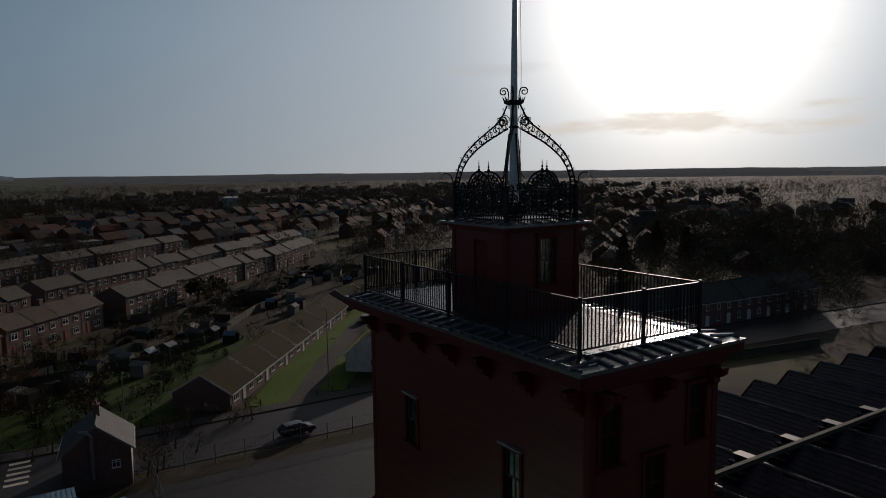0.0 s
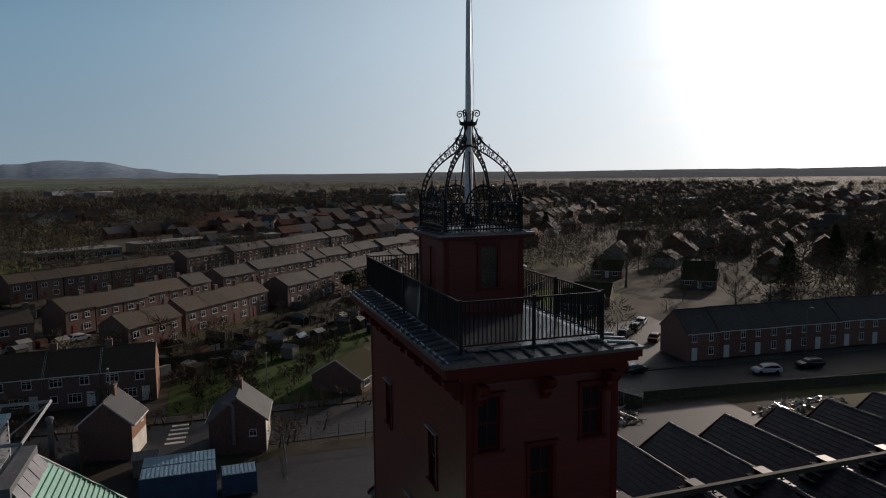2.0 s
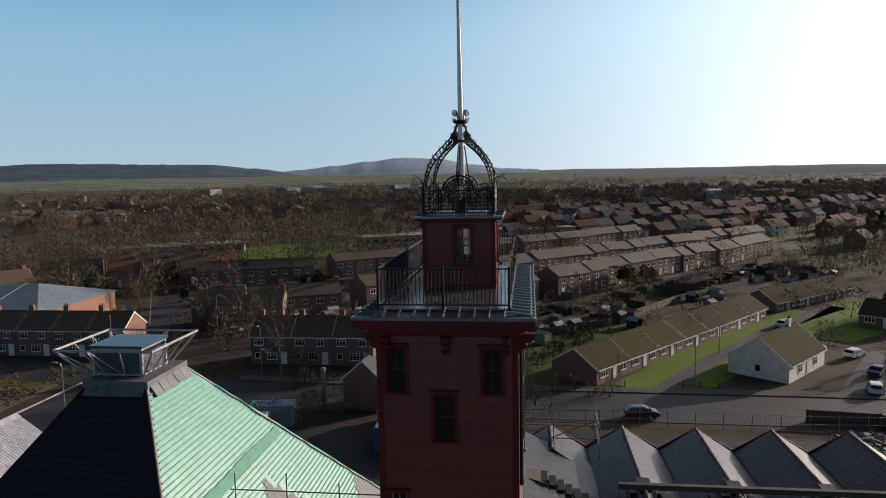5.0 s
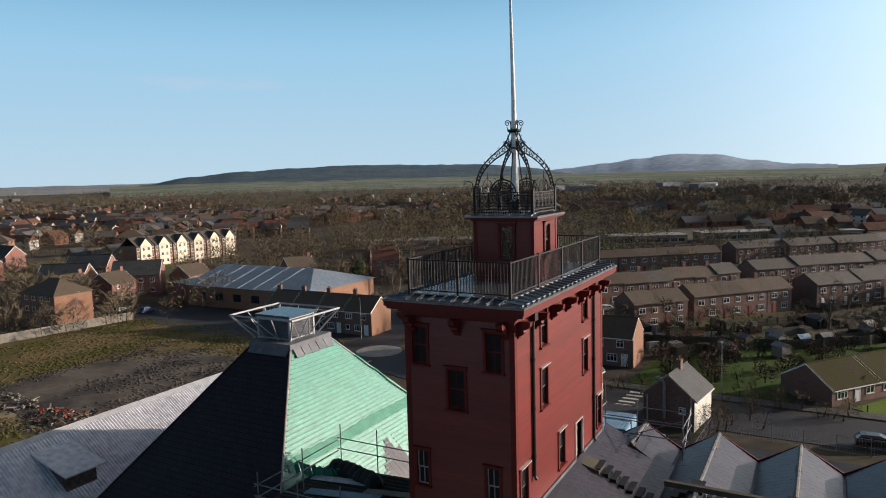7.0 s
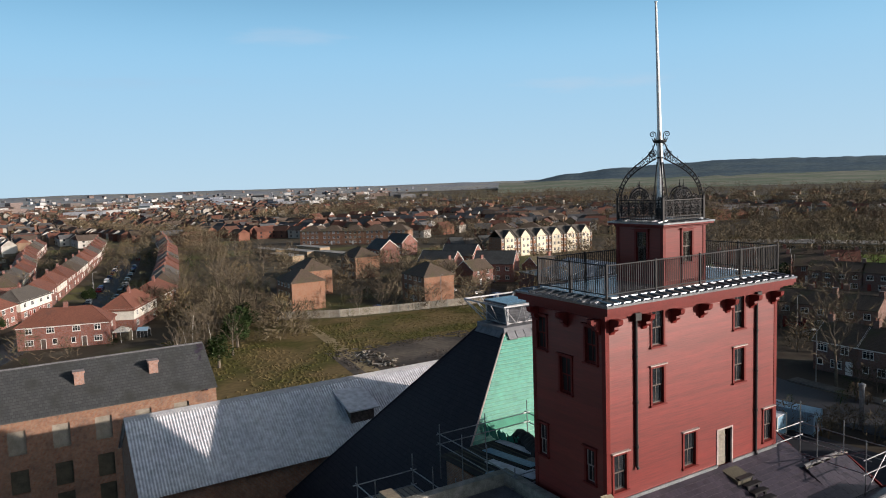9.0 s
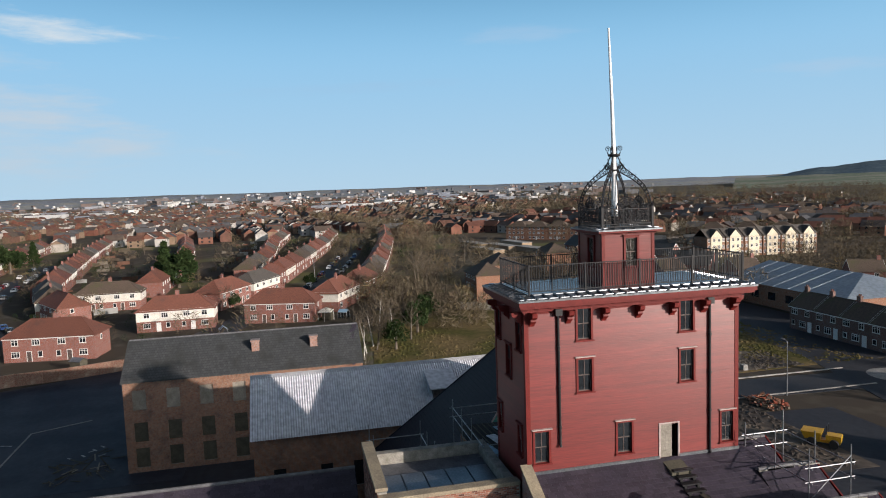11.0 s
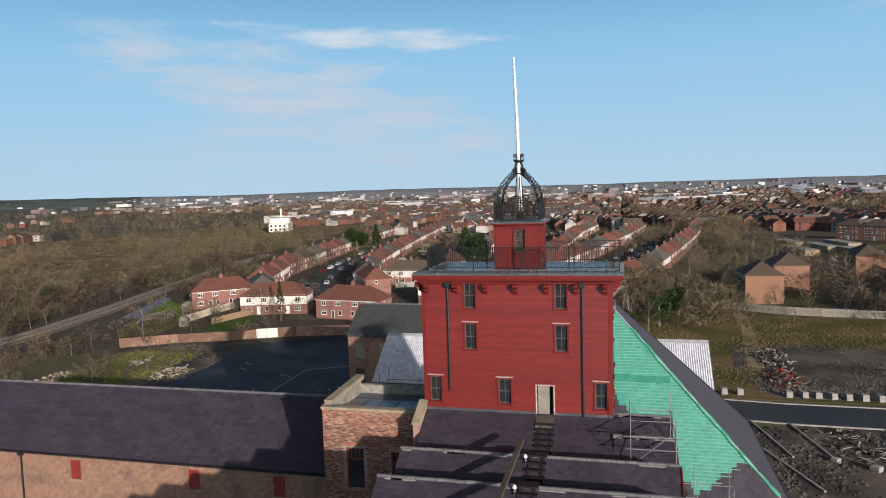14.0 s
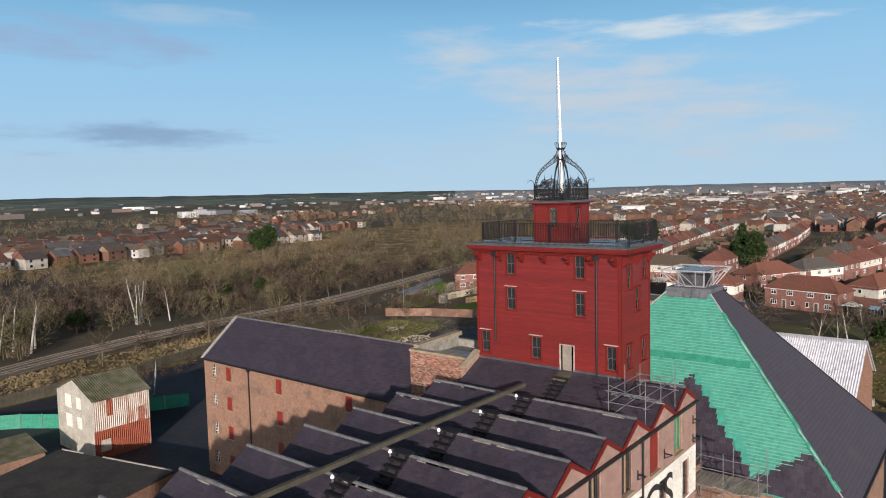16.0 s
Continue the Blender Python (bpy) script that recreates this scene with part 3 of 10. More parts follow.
def part(name, geo, mat, parent=None, label="", smooth=False, at=None):
    me = geo.mesh(name) if isinstance(geo, Geo) else geo
    if mat and not me.materials:
        me.materials.append(mat)
    if smooth and isinstance(geo, Geo):
        me.polygons.foreach_set("use_smooth", [True] * len(me.polygons))
    ob = new(name, me)
    if parent:
        ob.parent = parent
    if at is not None:
        ob.matrix_basis = at
    if label:
        ob["label"] = label
    return ob


def thing(name, label, category, group="", kind="", at=None):
    ob = new(name)
    ob.empty_display_size = 0.3
    if at is not None:
        ob.matrix_basis = at
    return tagged(ob, label, category, group, kind)


def solid(name, geo, mat, label, category="", group="", kind="", at=None, smooth=False):
    return tagged(part(name, geo, mat, None, "", smooth, at), label, category, group, kind)

# ---- the red timber tower ----
TX0, TX1, TY0, TY1, TZ0, TZ1 = 9.95, 14.02, 10.12, 20.03, 16.9, 26.7
tower = thing("hoist_tower", "red painted timber-clad hoist tower above the mill roof", "tower", at=pose(12, 15.08, TZ0))


def under(ob, parent):
    """Hangs ob, built at its place in the world, under parent."""
    ob.parent = parent
    ob.matrix_parent_inverse = parent.matrix_basis.inverted()
    return ob


FACES = {"e": ("x", TX1, -90, 1), "w": ("x", TX0, 90, -1), "n": ("y", TY1, 0, 1), "s": ("y", TY0, 180, -1)}
# openings: face, middle along it, sill, width, height
TOWER_WINDOWS = [("e", 12.74, 25.18, 0.60, 1.34), ("e", 17.51, 25.18, 0.60, 1.34), ("e", 12.74, 22.96, 0.62, 1.38), ("e", 17.52, 22.96, 0.62, 1.38), ("e", 14.52, 20.08, 0.66, 1.34), ("e", 10.75, 20.08, 0.62, 1.34), ("e", 19.49, 20.02, 0.58, 1.36),
                 ("n", 12.9, 24.6, 0.6, 1.35), ("n", 10.8, 25.0, 0.6, 1.35), ("n", 11.8, 23.2, 0.6, 1.35), ("n", 13.0, 20.0, 0.6, 1.35), ("n", 10.9, 20.1, 0.6, 1.35),
                 ("s", 11.9, 23.35, 0.62, 1.38), ("s", 10.5, 24.8, 0.56, 1.30), ("s", 13.3, 24.8, 0.56, 1.30), ("s", 10.5, 20.45, 0.46, 1.25), ("s", 13.2, 20.25, 0.46, 1.25),
                 ("w", 12.7, 23.0, 0.62, 1.38), ("w", 17.5, 23.0, 0.62, 1.38), ("w", 15.0, 20.1, 0.66, 1.34)]
DOOR = ("e", 16.64, 19.55, 0.86, 1.58)


def holes_of(face, extra=()):
    return [(c - w / 2, s, c + w / 2, s + hh) for f, c, s, w, hh in (*TOWER_WINDOWS, *extra) if f == face]


core = Geo()
for face, (axis, c, _, sg) in FACES.items():
    hs = holes_of(face, (DOOR,))
    a0, a1 = (TY0, TY1) if axis == "x" else (TX0 + 0.2, TX1 - 0.2)
    core.wall(axis, min(c - sg * 0.03, c - sg * 0.2), max(c - sg * 0.03, c - sg * 0.2), a0, a1, TZ0, TZ1, hs)
under(part("wall_core", core, RED_TRIM), tower)
under(part("floor_inside", Geo().box(TX0 + 0.21, TY0 + 0.21, 19.3, TX1 - 0.21, TY1 - 0.21, 19.5), TIMBER_GREY), tower)

# corner boards, cornice and roof
for cx, sx in ((TX0, -1), (TX1, 1)):
    for cy, sy in ((TY0, -1), (TY1, 1)):
        g = Geo()
        g.box(min(cx, cx + sx * 0.03), cy - sy * 0.16 if sy > 0 else cy - 0.03, TZ0, max(cx, cx + sx * 0.03), cy + 0.03 if sy > 0 else cy + 0.16, TZ1)
        g.box(cx - 0.16 if sx > 0 else cx, min(cy, cy + sy * 0.03), TZ0, cx if sx > 0 else cx + 0.16, max(cy, cy + sy * 0.03), TZ1)
        under(part("corner_board", g, RED_TRIM), tower)
EX0, EX1, EY0, EY1 = 9.28, 14.55, 9.72, 20.68
g = Geo().box(EX0 + 0.1, EY0 + 0.1, 26.70, EX1 - 0.1, EY1 - 0.1, 26.80)
g.box(EX0 + 0.03, EY0 + 0.03, 26.80, EX1 - 0.03, EY1 - 0.03, 26.98)
under(part("cornice", g, RED_TRIM), tower)
g = Geo()
for z0, off in ((26.50, 0.10), (26.60, 0.19)):
    g.box(TX0 - off, TY0 - off, z0, TX1 + off, TY1 + off, z0 + 0.10 if z0 < 26.55 else 26.70)
under(part("frieze_moulding", g, RED_TRIM), tower)
g = Geo().box(EX0, EY0, 26.98, EX1, EY1, 27.06)
g.hexa([(EX0 + 0.02, EY0 + 0.02, 27.06), (EX1 - 0.02, EY0 + 0.02, 27.06), (EX1 - 0.02, EY1 - 0.02, 27.06), (EX0 + 0.02, EY1 - 0.02, 27.06), (EX0 + 0.85, EY0 + 0.9, 27.16), (EX1 - 0.85, EY0 + 0.9, 27.16), (EX1 - 0.85, EY1 - 0.9, 27.16), (EX0 + 0.85, EY1 - 0.9, 27.16)])
roof_lead = under(part("lead_roof", g, LEAD, label="grey sheet lead roof with raised rolls"), tower)
roll = Geo().tube([(0, 0, 0), (0.42, 0, 0.05), (0.80, 0, 0.09)], 0.045, 6).mesh("lead_roll")
roll.materials.append(LEAD)
k = 0
for i in range(22):
    y = EY0 + 0.35 + i * (EY1 - EY0 - 0.7) / 21
    for x, rz in ((EX1 - 0.03, 180), (EX0 + 0.03, 0)):
        ob = part("lead_roll", roll, None, roof_lead, at=pose(x, y, 27.085, 0, 0, rz))
for i in range(9):
    x = EX0 + 0.9 + i * (EX1 - EX0 - 1.8) / 8
    for y, rz in ((EY0 + 0.03, 90), (EY1 - 0.03, -90)):
        ob = part("lead_roll", roll, None, roof_lead, at=pose(x, y, 27.085, 0, 0, rz))
g = Geo()
for x in (EX1 - 0.14, EX0 + 0.14):
    g.tube([(x, EY0 + 0.1, 27.09), (x, EY1 - 0.1, 27.09)], 0.035, 6)
for x in (EX1 - 0.75, EX0 + 0.75):
    g.tube([(x, EY0 + 0.8, 27.16), (x, EY1 - 0.8, 27.16)], 0.035, 6)
part("lead_edge_roll", g, LEAD, roof_lead)
# felt deck inside the railing
under(part("deck", Geo().box(TX0 + 0.15, TY0 + 0.25, 27.162, TX1 - 0.25, TY1 - 0.2, 27.20), LEAD_DECK, label="dull lead walking deck"), tower)

# scrolled brackets below the cornice
prof = [(0, 0), (0.06, 0), (0.10, 0.10), (0.20, 0.13), (0.27, 0.22), (0.25, 0.30), (0.36, 0.34), (0.46, 0.42), (0.48, 0.58), (0, 0.58)]
bracket = Geo().prism([(-0.11, y, z) for y, z in prof], (0.22, 0, 0)).mesh("bracket")
bracket.materials.append(RED_TRIM)


def on_face(face, a, z, out=0.0):
    axis, c, rz, sg = FACES[face]
    return pose(c + sg * out, a, z, 0, 0, rz) if axis == "x" else pose(a, c + sg * out, z, 0, 0, rz)


for face, spots in (("e", (10.42, 12.02, 13.62, 15.2, 16.8, 18.3, 19.75)), ("w", (10.42, 12.02, 13.62, 15.2, 16.8, 18.3, 19.75)), ("s", (10.25, 11.98, 13.7)), ("n", (10.25, 11.98, 13.7))):
    for a in spots:
        under(part("bracket", bracket, None, at=on_face(face, a, 25.92, 0.0)), tower)


def sash_window(face, c, sill, w, hh, parent, trim=RED_TRIM, hood_mat=PALE_TRIM, place=None, sash_mat=SASH, glass=GLASS):
    """A two-over-two sash window in its opening: architrave, hood, sill, sashes and four panes."""
    g = Geo()
    t = 0.09
    for x0, x1 in ((-w / 2 - t, -w / 2), (w / 2, w / 2 + t)):
        g.box(x0, -0.06, -0.02, x1, 0.055, hh + 0.02)
    g.box(-w / 2 - t, -0.06, hh, w / 2 + t, 0.06, hh + t)
    win = under(part("window", g, trim, at=place or on_face(face, c, sill)), parent)
    part("hood", Geo().box(-w / 2 - t - 0.05, -0.02, hh + t, w / 2 + t + 0.05, 0.13, hh + t + 0.045), hood_mat, win, "weathered pale hood board")
    part("sill", Geo().box(-w / 2 - t - 0.03, -0.1, -0.08, w / 2 + t + 0.03, 0.11, -0.01), trim, win)
    g = Geo()
    for y0, z0, z1 in ((-0.11, 0.0, hh / 2 + 0.02), (-0.07, hh / 2 - 0.02, hh)):
        for x0, x1 in ((-w / 2, -w / 2 + 0.045), (w / 2 - 0.045, w / 2), (-0.014, 0.014)):
            g.box(x0, y0, z0, x1, y0 + 0.035, z1)
        for zz in (z0, z1 - 0.045):
            g.box(-w / 2, y0, zz, w / 2, y0 + 0.034, zz + 0.045)
    part("sash", g, sash_mat, win)
    for y0, z0, z1 in ((-0.10, 0.04, hh / 2 - 0.02), (-0.06, hh / 2 + 0.02, hh - 0.04)):
        for x0, x1 in ((-w / 2 + 0.04, -0.012), (0.012, w / 2 - 0.04)):
            part("pane", Geo().box(x0, y0, z0, x1, y0 + 0.008, z1), glass, win)
    return win


for f, c, s, w, hh in TOWER_WINDOWS:
    sash_window(f, c, s, w, hh, tower, sash_mat=PALE_TRIM if f == "s" and s < 22 else RED_TRIM if f == "s" else SASH, hood_mat=RED_TRIM if f in "ns" else PALE_TRIM, glass=DULL_GLASS if f == "s" else GLASS)

# doorway, its pale boarded door standing open
f, c, s, w, hh = DOOR
g = Geo().box(-w / 2 - 0.07, -0.16, -0.03, -w / 2, 0.05, hh + 0.06).box(w / 2, -0.16, -0.03, w / 2 + 0.07, 0.05, hh + 0.06).box(-w / 2, -0.16, hh, w / 2, 0.05, hh + 0.06)
doorway = under(part("doorway", g, PALE_TRIM, at=on_face(f, c, s)), tower)
g = Geo()
for i in range(4):
    g.box(-0.02 + i * 0.15, -0.02, 0.03, 0.125 + i * 0.15, 0.02, hh - 0.03)
g.box(-0.02, 0.02, 0.25, 0.58, 0.04, 0.33).box(-0.02, 0.02, hh - 0.4, 0.58, 0.04, hh - 0.32)
part("door_leaf", g, TIMBER_GREY, doorway, "open pale weathered plank door", at=pose(w / 2 - 0.62, -0.14, 0))
# Dark sheet set back behind the gap, in place of the unlit inside.
part("reveal", Geo().box(-w / 2, -0.75, 0, w / 2 - 0.64, -0.70, hh), SASH, doorway)

# rainwater pipes
for y, zb in ((11.56, 20.72), (18.60, 19.62)):
    g = Geo().tube([(TX1 + 0.08, y, 26.35), (TX1 + 0.08, y, zb + 0.12), (TX1 + 0.16, y, zb)], 0.058, 10)
    g.box(TX1 + 0.0, y - 0.15, 26.3, TX1 + 0.22, y + 0.15, 26.58)
    for z in (21.5, 23.2, 24.9):
        g.cyl((TX1 + 0.08, y, z), (TX1 + 0.08, y, z + 0.1), 0.08, n=10)
    under(part("downpipe", g, BLACK_PIPE, smooth=False, label="black cast iron downpipe"), tower)

# railing round the deck
RX0, RX1, RY0, RY1 = 9.95, 13.78, 10.45, 20.45
railing = thing("railing", "black iron railing round the tower's lead deck", "railing", at=pose(12, 15.2, 27.16))
g = Geo()
for z, s in ((28.36, 0.025), (27.30, 0.018)):
    g.box(RX0 - s, RY0 - s, z - 0.02, RX1 + s, RY0 + s, z + 0.02).box(RX0 - s, RY1 - s, z - 0.02, RX1 + s, RY1 + s, z + 0.02)
    g.box(RX0 - s, RY0 + s, z - 0.02, RX0 + s, RY1 - s, z + 0.02).box(RX1 - s, RY0 + s, z - 0.02, RX1 + s, RY1 - s, z + 0.02)
under(part("handrail", g, IRON), railing)
bar = Geo().box(-0.012, -0.012, 27.30, 0.012, 0.012, 28.36).mesh("baluster")
bar.materials.append(IRON)
post = Geo().box(-0.035, -0.035, 27.10, 0.035, 0.035, 28.42).mesh("post")
post.materials.append(IRON)
NX, NY = 34, 88
for i in range(NX + 1):
    x = RX0 + (RX1 - RX0) * i / NX
    for y in (RY0, RY1):
        under(part("post" if i % 17 == 0 else "baluster", post if i % 17 == 0 else bar, None, at=pose(x, y, 0)), railing)
for i in range(1, NY):
    y = RY0 + (RY1 - RY0) * i / NY
    for x in (RX0, RX1):
        under(part("post" if i % 22 == 0 else "baluster", post if i % 22 == 0 else bar, None, at=pose(x, y, 0)), railing)

# ---- cabin on the tower, its iron crown and the flagpole ----
CX, CY, CH = 12.0, 15.22, 1.22
cabin = thing("roof_cabin", "small square red boarded cabin on the tower roof", "cabin", at=pose(CX, CY, 27.2))
CAB = {"e": ("x", CX + CH, -90, 1), "w": ("x", CX - CH, 90, -1), "n": ("y", CY + CH, 0, 1), "s": ("y", CY - CH, 180, -1)}
g = Geo()
for face, (axis, c, rz, sg) in CAB.items():
    mid = CY if axis == "x" else CX
    hs = [(mid - 0.15, 28.05, mid + 0.43, 29.3)] if face != "w" else [(mid - 0.4, 27.25, mid + 0.2, 29.2)]
    lo, hi = sorted((c, c - sg * 0.14))
    a0, a1 = (CY - CH, CY + CH) if axis == "x" else (CX - CH + 0.14, CX + CH - 0.14)
    g.wall(axis, lo, hi, a0, a1, 27.15, 29.45, hs)
under(part("wall", g, RED), cabin)
g = Geo()
for sx in (-1, 1):
    for sy in (-1, 1):
        x, y = CX + sx * CH, CY + sy * CH
        g.box(min(x - sx * 0.12, x + sx * 0.025), min(y - sy * 0.12, y + sy * 0.025), 27.15, max(x - sx * 0.12, x + sx * 0.025), max(y - sy * 0.12, y + sy * 0.025), 29.45)
g.box(CX - CH - 0.03, CY - CH - 0.03, 27.16, CX + CH + 0.03, CY + CH + 0.03, 27.36)
under(part("corner_board", g, RED_TRIM), cabin)
for face, (axis, c, rz, sg) in CAB.items():
    mid = CY if axis == "x" else CX
    if face == "w":
        at = pose(c, mid - 0.1, 27.25, 0, 0, rz)
        under(part("cabin_door", Geo().box(-0.28, -0.1, 0, 0.28, -0.05, 1.92).box(-0.24, -0.05, 0.1, 0.24, -0.03, 0.8).box(-0.24, -0.05, 0.95, 0.24, -0.03, 1.8), RED_TRIM, at=at), cabin)
    else:
        at = pose(c, mid + 0.14, 28.05, 0, 0, rz) if axis == "x" else pose(mid + 0.14, c, 28.05, 0, 0, rz)
        sash_window(None, 0, 0, 0.54, 1.22, cabin, place=at, sash_mat=SASH, hood_mat=RED_TRIM, glass=CLEAR_GLASS)
g = Geo().box(CX - CH - 0.08, CY - CH - 0.08, 29.45, CX + CH + 0.08, CY + CH + 0.08, 29.53).box(CX - 1.47, CY - 1.47, 29.53, CX + 1.47, CY + 1.47, 29.60)
under(part("eaves_board", g, RED_TRIM), cabin)
g = Geo().box(CX - 1.5, CY - 1.5, 29.60, CX + 1.5, CY + 1.5, 29.66)
g.hexa([(CX - 1.48, CY - 1.48, 29.66), (CX + 1.48, CY - 1.48, 29.66), (CX + 1.48, CY + 1.48, 29.66), (CX - 1.48, CY + 1.48, 29.66), (CX - 0.9, CY - 0.9, 29.74), (CX + 0.9, CY - 0.9, 29.74), (CX + 0.9, CY + 0.9, 29.74), (CX - 0.9, CY + 0.9, 29.74)])
for i in range(6):
    a = -1.2 + i * 0.48
    for sx in (-1, 1):
        g.tube([(CX + sx * 1.47, CY + a, 29.67), (CX + sx * 0.95, CY + a, 29.735)], 0.03, 6)
        g.tube([(CX + a, CY + sx * 1.47, 29.67), (CX + a, CY + sx * 0.95, 29.735)], 0.03, 6)
under(part("lead_roof", g, LEAD, label="lead roof with rolls"), cabin)


def spiral(cx, cz, r0, turns, start, hand=1, y=0.0, steps=14):
    """Points of a flat scroll in the x-z plane, from its outside inwards."""
    out = []
    for k in range(steps + 1):
        f = k / steps
        a = start + hand * 2 * math.pi * turns * f
        r = r0 * (1 - 0.82 * f)
        out.append((cx + r * math.cos(a), y, cz + r * math.sin(a)))
    return out


crown = thing("iron_crown", "black wrought iron crown of scrolled cresting and arched ribs", "ornament", at=pose(CX, CY, 29.7))
CR = 1.18
g = Geo()
g.box(-CR, -0.02, 0.05, CR, 0.02, 0.09).box(-CR, -0.02, 0.17, CR, 0.02, 0.20).box(-CR, -0.022, 0.80, CR, 0.022, 0.84)
for i in range(25):
    x = -CR + 2 * CR * i / 24
    g.box(x - 0.012, -0.012, 0.0, x + 0.012, 0.012, 0.18)
for i in range(6):
    x = -CR + CR * 2 * (i + 0.5) / 6
    for hand in (1, -1):
        g.tube(spiral(x + hand * 0.09, 0.40, 0.13, 1.4, math.pi / 2, hand), 0.021, 5)
        g.tube(spiral(x + hand * 0.09, 0.64, 0.12, 1.4, -math.pi / 2, -hand), 0.021, 5)
    g.box(x - 0.017, -0.012, 0.2, x + 0.017, 0.012, 0.8)
for i in range(12):
    x = -CR + CR * 2 * (i + 0.5) / 12
    g.tube([(x + 0.085 * math.cos(math.pi * k / 5), 0.0, 0.52 + 0.085 * math.sin(math.pi * k / 5)) for k in range(10)], 0.015, 4, closed=True)
    g.tube([(x - 0.09, 0.0, 0.22), (x, 0.0, 0.36), (x + 0.09, 0.0, 0.22)], 0.014, 4)
    g.tube([(x - 0.09, 0.0, 0.78), (x, 0.0, 0.66), (x + 0.09, 0.0, 0.78)], 0.014, 4)
for cx, r in ((0.0, 0.52),):
    for rr, th in ((r, 0.030), (r * 0.8, 0.021), (r * 0.42, 0.021)):
        g.tube([(cx + rr * math.cos(math.pi * k / 14), 0, 0.80 + rr * math.sin(math.pi * k / 14)) for k in range(15)], th, 5)
    for k in range(1, 8):
        a = math.pi * k / 8
        g.tube([(cx + r * 0.4 * math.cos(a), 0, 0.8 + r * 0.4 * math.sin(a)), (cx + r * math.cos(a), 0, 0.8 + r * math.sin(a))], 0.021, 5)
        g.tube(spiral(cx + r * 0.62 * math.cos(a), 0.8 + r * 0.62 * math.sin(a), 0.075, 1.2, a, 1, steps=9), 0.018, 4)
    g.tube([(cx, 0, 1.32), (cx, 0, 1.62)], [0.02, 0.006], 6)
    for zz, rr in ((1.36, 0.05), (1.44, 0.035)):
        g.lathe([(0.005, -rr), (rr, 0), (0.005, rr)], (cx, 0, zz), 8)
for hand in (-1, 1):
    g.tube(spiral(hand * 0.72, 0.93, 0.13, 1.5, -math.pi / 2, hand), 0.021, 5)
    g.tube(spiral(hand * 1.02, 0.90, 0.09, 1.5, -math.pi / 2, -hand), 0.019, 5)
panel = g.mesh("cresting_panel")
panel.materials.append(IRON)
for x, y, rz in ((0, CR, 180), (0, -CR, 0), (CR, 0, 90), (-CR, 0, -90)):
    part("cresting_panel", panel, None, crown, at=pose(x, y, 0, 0, 0, rz))
g = Geo().box(-0.05, -0.05, 0, 0.05, 0.05, 0.92).lathe([(0.07, 0), (0.07, 0.03), (0.02, 0.05), (0.045, 0.09), (0.005, 0.14)], (0, 0, 0.92), 8)
cpost = g.mesh("corner_post")
cpost.materials.append(IRON)
# arched rib, from a corner (r) up to the pole, in its own x-z plane
outer = [(1.66, 0.90), (1.62, 1.17), (1.53, 1.49), (1.36, 1.81), (1.10, 2.09), (0.80, 2.34), (0.52, 2.56), (0.32, 2.80), (0.18, 3.10)]
inner = [(1.54, 0.92), (1.51, 1.15), (1.42, 1.42), (1.26, 1.69), (1.02, 1.93), (0.74, 2.14), (0.48, 2.29), (0.30, 2.40), (0.15, 2.48)]
g = Geo()
for line in (outer, inner):
    g.tube([(r, 0, z) for r, z in line], 0.026, 6)
for k in range(len(outer) - 1):
    for q in (0.0, 0.5):
        ro, zo = [outer[k][j] * (1 - q) + outer[k + 1][j] * q for j in (0, 1)]
        ri, zi = [inner[k][j] * (1 - q) + inner[k + 1][j] * q for j in (0, 1)]
        g.tube([(ro, 0, zo), (ri, 0, zi)], 0.014, 4)
        sz = math.hypot(ro - ri, zo - zi)
        g.tube(spiral((ro + ri) / 2, (zo + zi) / 2, sz * 0.42, 1.3, k * 0.7, 1 if q else -1, steps=10), 0.014, 4)
        if q:
            dx, dz = outer[k + 1][0] - outer[k][0], outer[k + 1][1] - outer[k][1]
            n = math.hypot(dx, dz)
            g.tube([(ro, 0, zo), (ro + dz / n * 0.06, 0, zo - dx / n * 0.06 + 0.02), (ro + dz / n * 0.05 - 0.03, 0, zo - dx / n * 0.06 + 0.05)], 0.014, 4)
g.tube(spiral(0.30, 2.66, 0.15, 1.8, 0.6, 1), 0.021, 5)
rib = g.mesh("arched_rib")
rib.materials.append(IRON)
g = Geo().tube([(1.70, 0, 0.95), (1.76, 0, 1.20), (1.88, 0, 1.28), (1.98, 0, 1.26)], 0.019, 5)
for k in range(5):
    a = -0.9 + k * 0.45
    g.prism([(1.96, 0, 1.25), (2.05 + 0.06 * math.cos(a), 0.05 * a, 1.24 + 0.14 * math.sin(a)), (2.13, 0.09 * a, 1.25 + 0.16 * math.sin(a))], (0.0, 0.012, 0.0))
leafhook = g.mesh("leaf_scroll")
leafhook.materials.append(IRON)
g = Geo().tube([(0.13, 0, 3.00), (0.14, 0, 3.30), (0.15, 0, 3.46)] + spiral(0.28, 3.46, 0.13, 1.5, math.pi, -1), 0.018, 6)
topscroll = g.mesh("top_scroll")
topscroll.materials.append(IRON)
for k in range(4):
    a = 45 + 90 * k
    part("arched_rib", rib, None, crown, at=pose(0, 0, 0, 0, 0, a))
    part("leaf_scroll", leafhook, None, crown, at=pose(0, 0, 0, 0, 0, a))
    part("top_scroll", topscroll, None, crown, at=pose(0, 0, 0, 0, 0, a))
    part("corner_post", cpost, None, crown, at=pose(CR * math.sqrt(2) * math.cos(radians(a)), CR * math.sqrt(2) * math.sin(radians(a)), 0))
g = Geo().lathe([(0.13, 0), (0.22, 0.02), (0.27, 0.06), (0.27, 0.12), (0.13, 0.14)], (0, 0, 3.10), 16)
